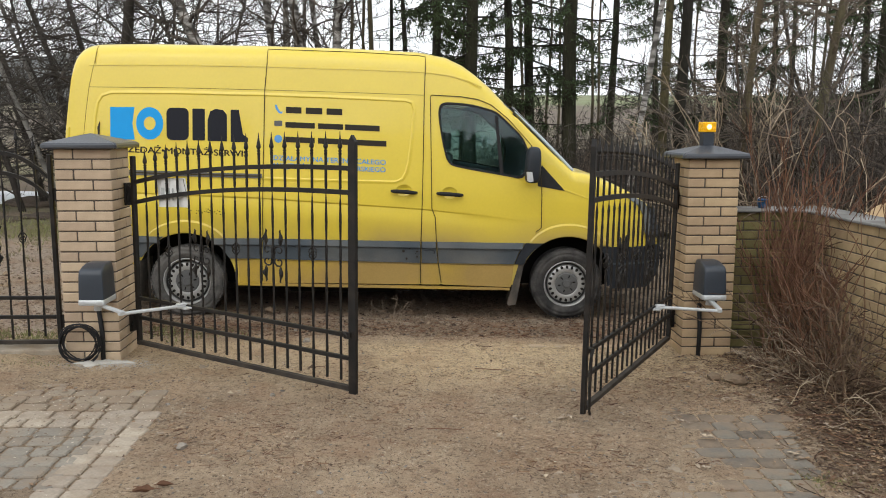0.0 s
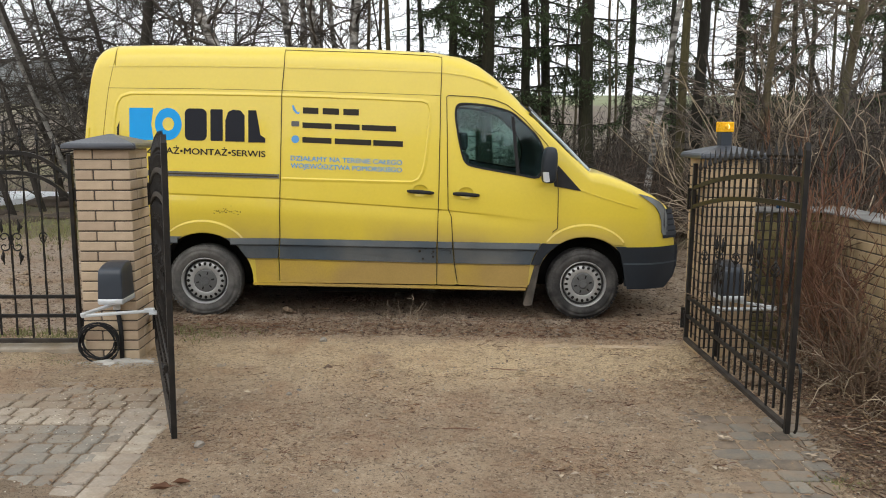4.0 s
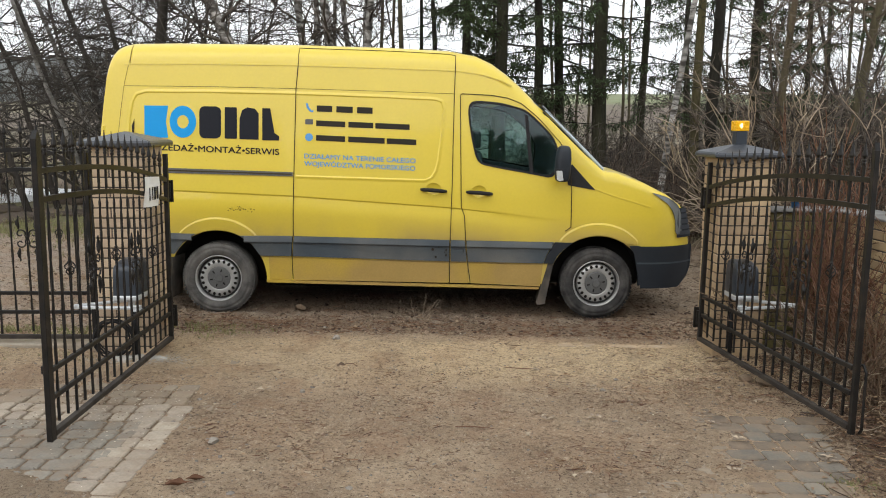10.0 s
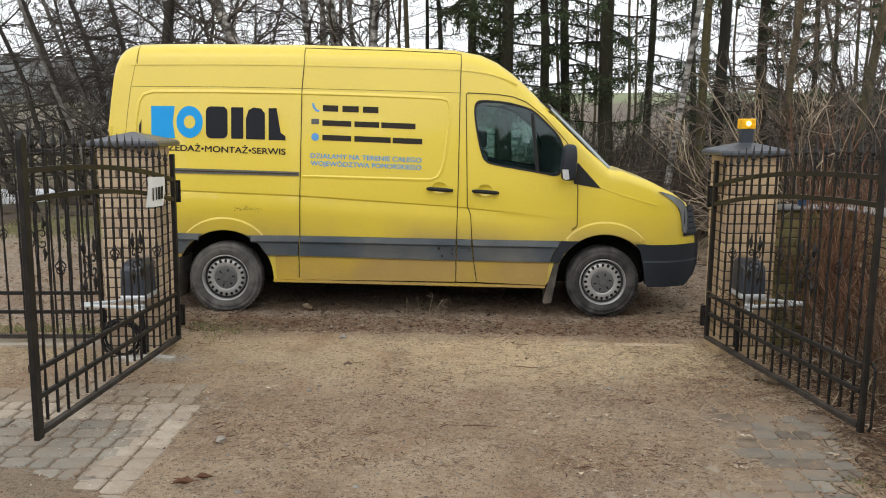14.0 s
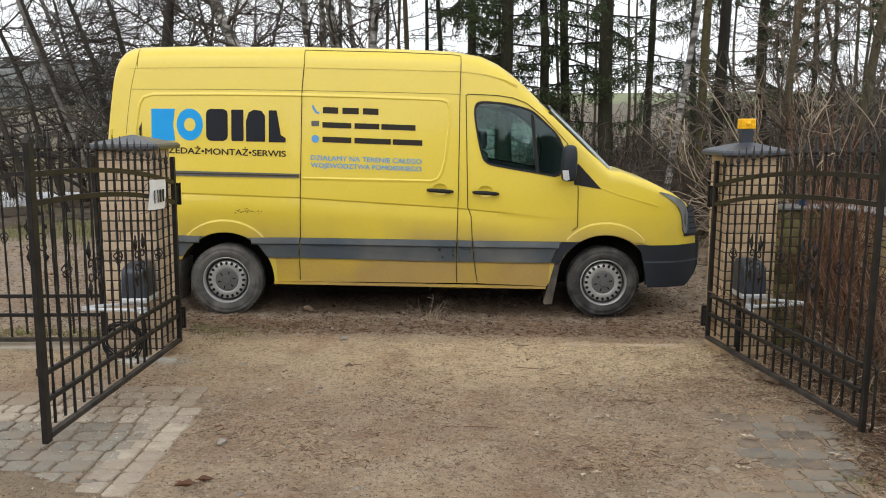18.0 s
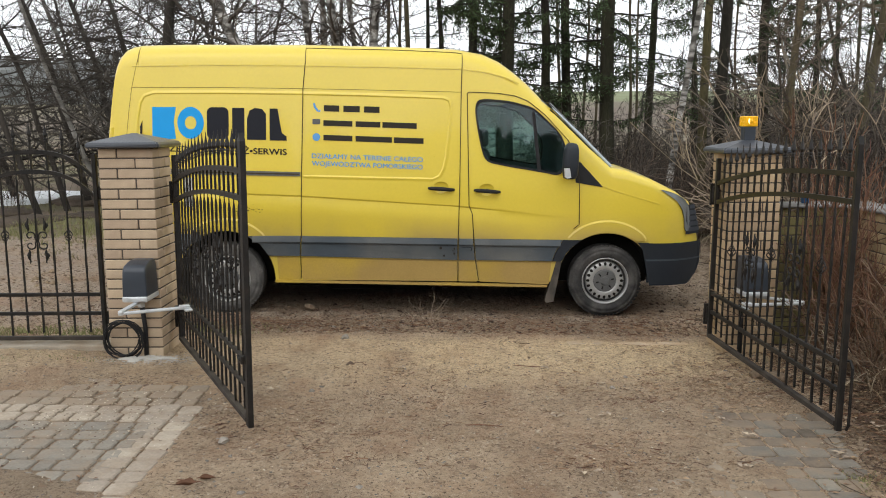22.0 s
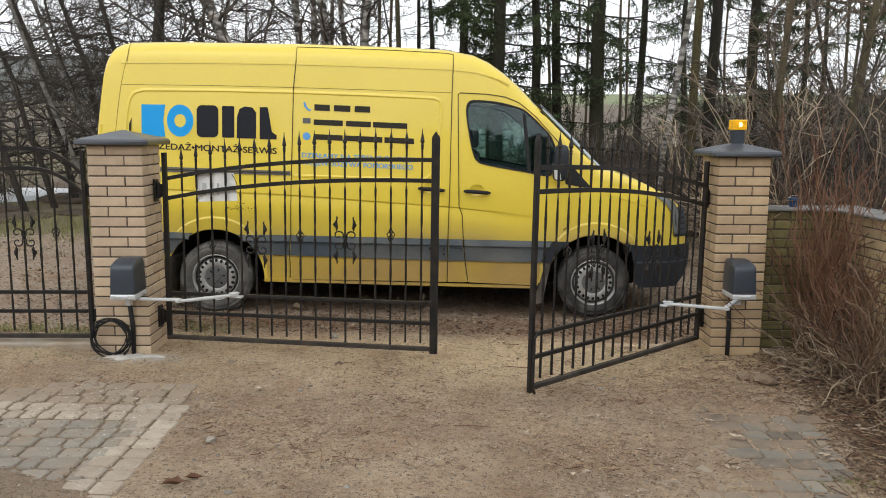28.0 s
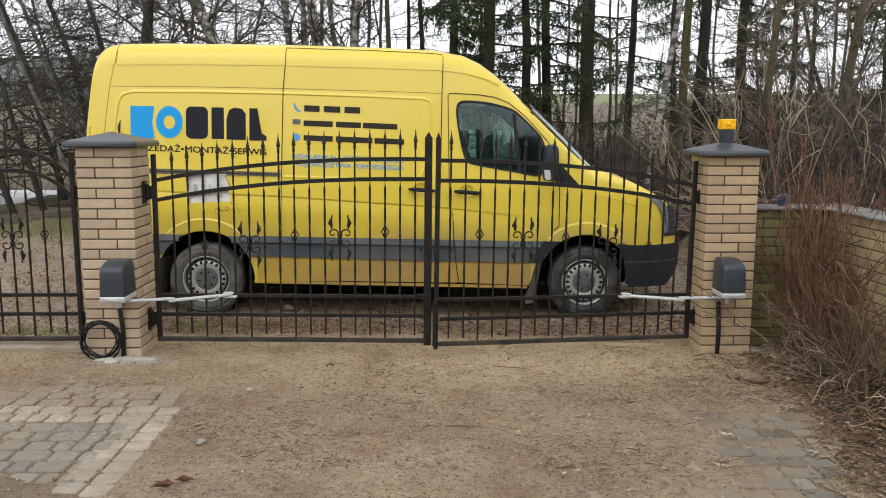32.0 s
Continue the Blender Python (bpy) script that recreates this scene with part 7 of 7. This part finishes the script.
for _ in range(620):
    y = rngf.uniform(170, 300)
    x = rngf.uniform(-0.62, -0.18) * y
    z, h, w = ground_z(x, y) - 1, rngf.uniform(8, 11.5), rngf.uniform(3, 6)
    b = len(v)
    v.append((x, y, z + h))
    for lev, s in ((0.92, 0.55), (0.6, 1.0), (0.0, 0.9)):
        for q in range(6):
            a = q * 1.047 + rngf.normal(0, 0.15)
            v.append((x + w * s * math.cos(a) * rngf.uniform(0.7, 1.2), y + w * s * math.sin(a), z + h * (lev + rngf.normal(0, 0.04))))
    for q in range(6):
        r = (q + 1) % 6
        f.append((b, b + 1 + q, b + 1 + r))
        f.append((b + 1 + q, b + 7 + q, b + 7 + r, b + 1 + r))
        f.append((b + 7 + q, b + 13 + q, b + 13 + r, b + 7 + r))
me = bpy.data.meshes.new("distant_woods")
me.from_pydata(v, [], f)
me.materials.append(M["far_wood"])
tagged(new("distant_woods", me), "woods on the far rise, haze put into their pale grey-green", "woods", kind="stuff")
bm = bmesh.new()
bmesh.ops.create_icosphere(bm, subdivisions=4, radius=1.0)
for w in bm.verts:
    k = 1 + 0.10 * noise.noise(w.co * 2.3)
    w.co = Vector((w.co.x * 1.15 * k, w.co.y * 1.1 * k, w.co.z * 1.22 * k))
heap = tagged(new("sand_heap", mesh_of("sand_heap", bm, "sand", True)), "heap of yellow-brown sand behind the yard wall", "sand heap")
heap.location = (4.60, 7.3, ground_z(4.60, 7.3) - 0.02)
tub = thing("plastic_tub", pose(2.92, 6.80, 1.046) @ Matrix.Scale(0.75, 4), "small blue plastic tub standing on the wall", "tub")
bm = bmesh.new()
lathe(bm, [(0.001, 0.004), (0.048, 0.0), (0.05, 0.006), (0.06, 0.088), (0.064, 0.09), (0.064, 0.096), (0.057, 0.096), (0.047, 0.012), (0.001, 0.01)], 20, "z")
part("shell", bm, "blue_plastic", tub, smooth=True)
bm = bmesh.new()
tube(bm, [(0.062 * math.cos(a), -0.005, 0.09 + 0.035 * math.sin(a)) for a in (math.pi * k / 10 for k in range(11))], 0.002, 4)
part("handle", bm, "alu", tub)
scatter("lime_spill", "crumbs of white lime spilt at the pillar's foot", "lime spill", "lime", 1700, lambda r, v, f, x, y, z: make_stone(r, v, f, x, y, z, 0.0015, 0.005), lambda r: (-2.20 + r.normal(0, 0.17), 6.06 + r.normal(0, 0.06)), 69)
bm = bmesh.new()
rings = []
for s in (1.0, 0.75, 0.35):
    rings.append([bm.verts.new((x, y, ground_z(x, y) + (0.013 if s < 1 else -0.004) + 0.005 * noise.noise((x * 30, y * 30, 1)))) for x, y in ((-2.24 + s * 0.19 * (1 + 0.35 * math.sin(3 * a + 1) * math.sin(7 * a)) * math.cos(a), 6.085 + s * 0.06 * (1 + 0.5 * math.sin(5 * a)) * math.sin(a)) for a in (2 * math.pi * k / 48 for k in range(48)))])
for a, b in zip(rings, rings[1:]):
    for k in range(48):
        bm.faces.new((a[k], a[(k + 1) % 48], b[(k + 1) % 48], b[k]))
bm.faces.new(rings[-1])
tagged(new("lime_crust", mesh_of("lime_crust", bm, "lime")), "thin white crust of spilt lime at the pillar's foot", "lime spill")
scatter("rootlets", "fine reddish rootlets lying over the trodden soil", "twigs", "leaf_dead", 200, lambda r, v, f, x, y, z: make_twig(r, v, f, x, y, z - 0.007, 0.03, 0.10), lambda r: (r.uniform(-0.6, 1.6), r.uniform(3.9, 5.6)), 77)


# ---- paving: single stones under a film of soil ----
def paver_material(key, base, tint, soil=0.0, per=0.15):
    """Weathered concrete with soil trodden into it in patches."""
    m = material("soiled_concrete_paver", base, 0.9, 0, 0.2, 7, 50, 0.006, tint=tint, tint_scale=1.3, tint_mix=0.5, per=per)
    n, l = m.node_tree.nodes, m.node_tree.links
    b = n["Principled BSDF"]
    src = b.inputs["Base Color"].links[0].from_socket
    geo = n.new("ShaderNodeNewGeometry")
    nz = n.new("ShaderNodeTexNoise")
    nz.inputs["Scale"].default_value, nz.inputs["Detail"].default_value, nz.inputs["Roughness"].default_value = 4.5, 8, 0.72
    l.new(geo.outputs["Position"], nz.inputs["Vector"])
    mr = n.new("ShaderNodeMapRange")
    for k, w in enumerate((0.40 - soil, 0.64 - soil, 0.08, 0.88)):
        mr.inputs[k + 1].default_value = w
    l.new(nz.outputs["Fac"], mr.inputs[0])
    mx = n.new("ShaderNodeMix")
    mx.data_type = "RGBA"
    mx.inputs["B"].default_value = (0.245, 0.185, 0.13, 1)
    l.new(mr.outputs[0], mx.inputs["Factor"])
    l.new(src, mx.inputs["A"])
    l.new(mx.outputs["Result"], b.inputs["Base Color"])
    M[key] = m


paver_material("paver_soiled", (0.25, 0.222, 0.182), (0.185, 0.172, 0.148), -0.05)
paver_material("paver_light", (0.38, 0.325, 0.26), (0.31, 0.265, 0.21), -0.05)
paver_material("paver_grey", (0.165, 0.15, 0.12), (0.105, 0.10, 0.072), -0.02, 0.35)
paver_material("paver_pale", (0.19, 0.175, 0.15), (0.125, 0.117, 0.10), -0.02, 0.5)
paver_material("paver_damp", (0.20, 0.168, 0.13), (0.155, 0.125, 0.094), 0.05, 0.3)
paver_material("paver_worn", (0.27, 0.232, 0.182), (0.22, 0.18, 0.135), 0.06)


def paver_mesh(lx, ly, mat="paver_soiled"):
    bm = bmesh.new()
    box(bm, -lx / 2, lx / 2, -ly / 2, ly / 2, -0.06, 0)
    bmesh.ops.bevel(bm, geom=[e for e in bm.edges if abs(e.verts[0].co.z - e.verts[1].co.z) > 0.01], offset=0.012, segments=2, affect="EDGES")
    bmesh.ops.bevel(bm, geom=[e for e in bm.edges if min(e.verts[0].co.z, e.verts[1].co.z) > -0.001], offset=0.007, segments=1, affect="EDGES")
    return mesh_of("paver", bm, mat)


paving = thing("paving", pose(0, 0, 0), "weathered grey-brown concrete paving half covered by soil", "paving", kind="structure")
WIDTHS = (0.105, 0.15, 0.20)
DEEP = 0.142  # one course of paving with its joint
prng = np.random.default_rng(77)


def set_paver(me, x, y, clear, turn=1.2):
    ob = new("paver", me)
    ob.parent = paving
    ob.matrix_basis = pose(x, y, ground_z(x, y) - 0.010 + 0.010 * clear + prng.normal(0, 0.0014), prng.normal(0, 0.6), prng.normal(0, 0.6), prng.normal(0, turn))


def lay(x0, x1, y0, y1, sizes):
    """Courses of paving in three widths where the soil leaves them bare; sizes may name three sorts of stone from one end to the other."""
    y, row = y0, 0
    while y < y1:
        x = x0 - 0.1 * (row % 2)
        while x < x1:
            w = float(prng.choice((WIDTHS[0], WIDTHS[1], WIDTHS[1], WIDTHS[2])))
            if x + w > x1 + 0.02:
                w = WIDTHS[0] if x1 - x < 0.125 else WIDTHS[1]
            k = paved(x + w / 2, y)
            if k > 0.10:
                kind = sizes if isinstance(sizes, dict) else sizes[min(max(int((x - x0) / (x1 - x0) * 2.4 + prng.normal(0, 0.45)), 0), 2)]
                set_paver(kind[w], x + w / 2, y + prng.normal(0, 0.002), k)
            x += w
        y += DEEP
        row += 1


def three(mat):
    return {w: paver_mesh(w - 0.012, DEEP - 0.012, mat) for w in WIDTHS}


dark_stones, light_stones, mossy_stones = three("paver_soiled"), three("paver_light"), three("paver_grey")
lay(-3.9, -1.815, 4.84 - 9 * DEEP, 4.80, dark_stones)
lay(-3.9, -1.815, 4.845, 5.05, light_stones)
lay(-3.9, -1.60, 4.845 + 2 * DEEP, 5.6, three("paver_worn"))
border = paver_mesh(0.138, DEEP - 0.010, "paver_light")
y = 4.845 + DEEP
while y > 3.7:
    for x in (-1.738, -1.590):
        k = paved(x, y)
        if k > 0.1:
            set_paver(border, x + prng.normal(0, 0.004), y + (0.03 if x < -1.7 else 0), k, 2)
    y -= DEEP
lay(1.05, 2.95, 5.0 - 9 * DEEP, 5.25, (three("paver_damp"), three("paver_pale"), mossy_stones))
# lone stones that show through the trodden soil
worn = three("paver_worn")
for x, y in ((-1.93, 5.98), (-1.74, 5.97), (-1.54, 6.03), (-1.36, 6.05), (-1.20, 6.0), (-1.02, 6.04), (-1.76, 5.72), (-1.62, 5.60), (-0.62, 6.08), (1.31, 4.97), (1.17, 4.03), (1.40, 4.22), (1.52, 4.40), (0.78, 3.86), (0.95, 3.90), (1.30, 3.85),
             (1.18, 5.12), (-1.42, 4.70), (-1.44, 5.02)):
    set_paver(worn[WIDTHS[int(prng.integers(0, 3))]], x, y, 0.85, 3)


# ---- movement ----
LEFT_SWING = [
    (0, 34.2), (0.5, 38.8), (1, 43.4), (1.5, 48.0), (2, 52.6), (2.5, 57.1), (3, 61.5), (3.5, 65.8), (5.5, 81.4), (6, 83.6), (6.5, 84.9), (7, 85.8), (7.5, 86.6), (8, 87.4),
    (9, 88.5), (10, 89.6), (11, 90.6), (12, 91.8), (12.5, 92.4), (13, 92.8), (17, 92.7), (17.5, 92.4), (18, 91.8), (18.5, 89.7), (19, 86.6), (19.5, 83.1), (20, 79.2), (20.5, 75.2),
    (21, 71.0), (21.5, 66.8), (22, 62.4), (22.5, 57.9), (23, 53.3), (23.5, 48.8), (24, 44.1), (24.5, 39.4), (25, 34.7), (25.5, 30.1), (27.5, 12.0), (28, 8.1), (28.5, 4.5),
    (29, 1.8), (29.5, 1.2), (30, 0.8), (31, 0.5), (32, 0.5)]
RIGHT_SWING = [
    (0, 59.0), (0.5, 63.7), (1, 68.2), (1.5, 72.5), (2, 76.5), (2.5, 80.2), (3, 83.6), (3.5, 86.3), (5.5, 91.5), (6, 92.2), (7, 93.3), (8, 94.3), (9, 95.3), (10, 96.2),
    (11, 96.8), (12, 97.0), (13, 96.7), (14, 96.5), (20.5, 96.5), (21, 96.1), (21.5, 94.6), (22, 92.2), (22.5, 89.2), (23, 86.0), (23.5, 82.5), (24, 78.7), (24.5, 74.9),
    (25, 70.7), (25.5, 66.5), (27.5, 48.0), (28, 43.2), (28.5, 38.5), (29, 33.7), (29.5, 29.0), (30, 24.2), (30.5, 19.6), (31, 15.4), (31.5, 12.1), (32, 9.5)]


def arm_rows(swing, hinge, shaft, sign, tip_z):
    """Poses of both arms in the motor's space, from the swing of the leaf."""
    first, second = [], []
    for t, a in swing:
        d = radians(-a if sign > 0 else 180 + a)
        off = TIP_OFF if sign > 0 else -TIP_OFF
        tx = hinge[0] + TIP_U * math.cos(d) - off * math.sin(d) - shaft[0]
        ty = hinge[1] + TIP_U * math.sin(d) + off * math.cos(d) - shaft[1]
        far = min(math.hypot(tx, ty), ARM_A + ARM_B - 0.002)
        bend = math.acos((ARM_A ** 2 + far ** 2 - ARM_B ** 2) / (2 * ARM_A * far))
        e = math.atan2(ty, tx) - sign * bend
        ex, ey = ARM_A * math.cos(e), ARM_A * math.sin(e)
        first.append((t, pose(0, 0, 0, 0, 0, math.degrees(e))))
        second.append((t, pose(ex, ey, tip_z, 0, 0, math.degrees(math.atan2(ty - ey, tx - ex)))))
    return first, second


def motions():
    walk(gate_left, [(t, pose(-2.08, 6.38, 0.06, 0, 0.6, 0) @ pose(0, 0, 0, 0, 0, -a)) for t, a in LEFT_SWING])
    walk(gate_right, [(t, pose(2.12, 6.62, -0.002, -0.35, 0.9, 0) @ pose(0, 0, 0, 0, 0, 180 + a)) for t, a in RIGHT_SWING])
    for g, swing, hinge, shaft, sign in ((motor_left, LEFT_SWING, (-2.08, 6.38), (-2.25, 6.035), 1), (motor_right, RIGHT_SWING, (2.12, 6.62), (2.335, 6.325), -1)):
        first, second = arm_rows(swing, hinge, shaft, sign, -0.012)
        walk(arms[g][0], first)
        walk(arms[g][1], second)
    # half-turns of the ball imitate the beacon's blinking
    rows, k = [(0.0, 0)], 0
    while 0.541 + 0.859 * k < 31.8:
        t = 0.541 + 0.859 * k
        rows += [(t - 0.10, 180 * k), (t - 0.03, 180 * k + 60), (t + 0.03, 180 * k + 120), (t + 0.10, 180 * k + 180)]
        k += 1
    rows.append((32.0, 180 * k))
    walk(flasher, [(t, pose(-0.004, -0.05, 0.166, 0, 0, a)) for t, a in rows])


motions()
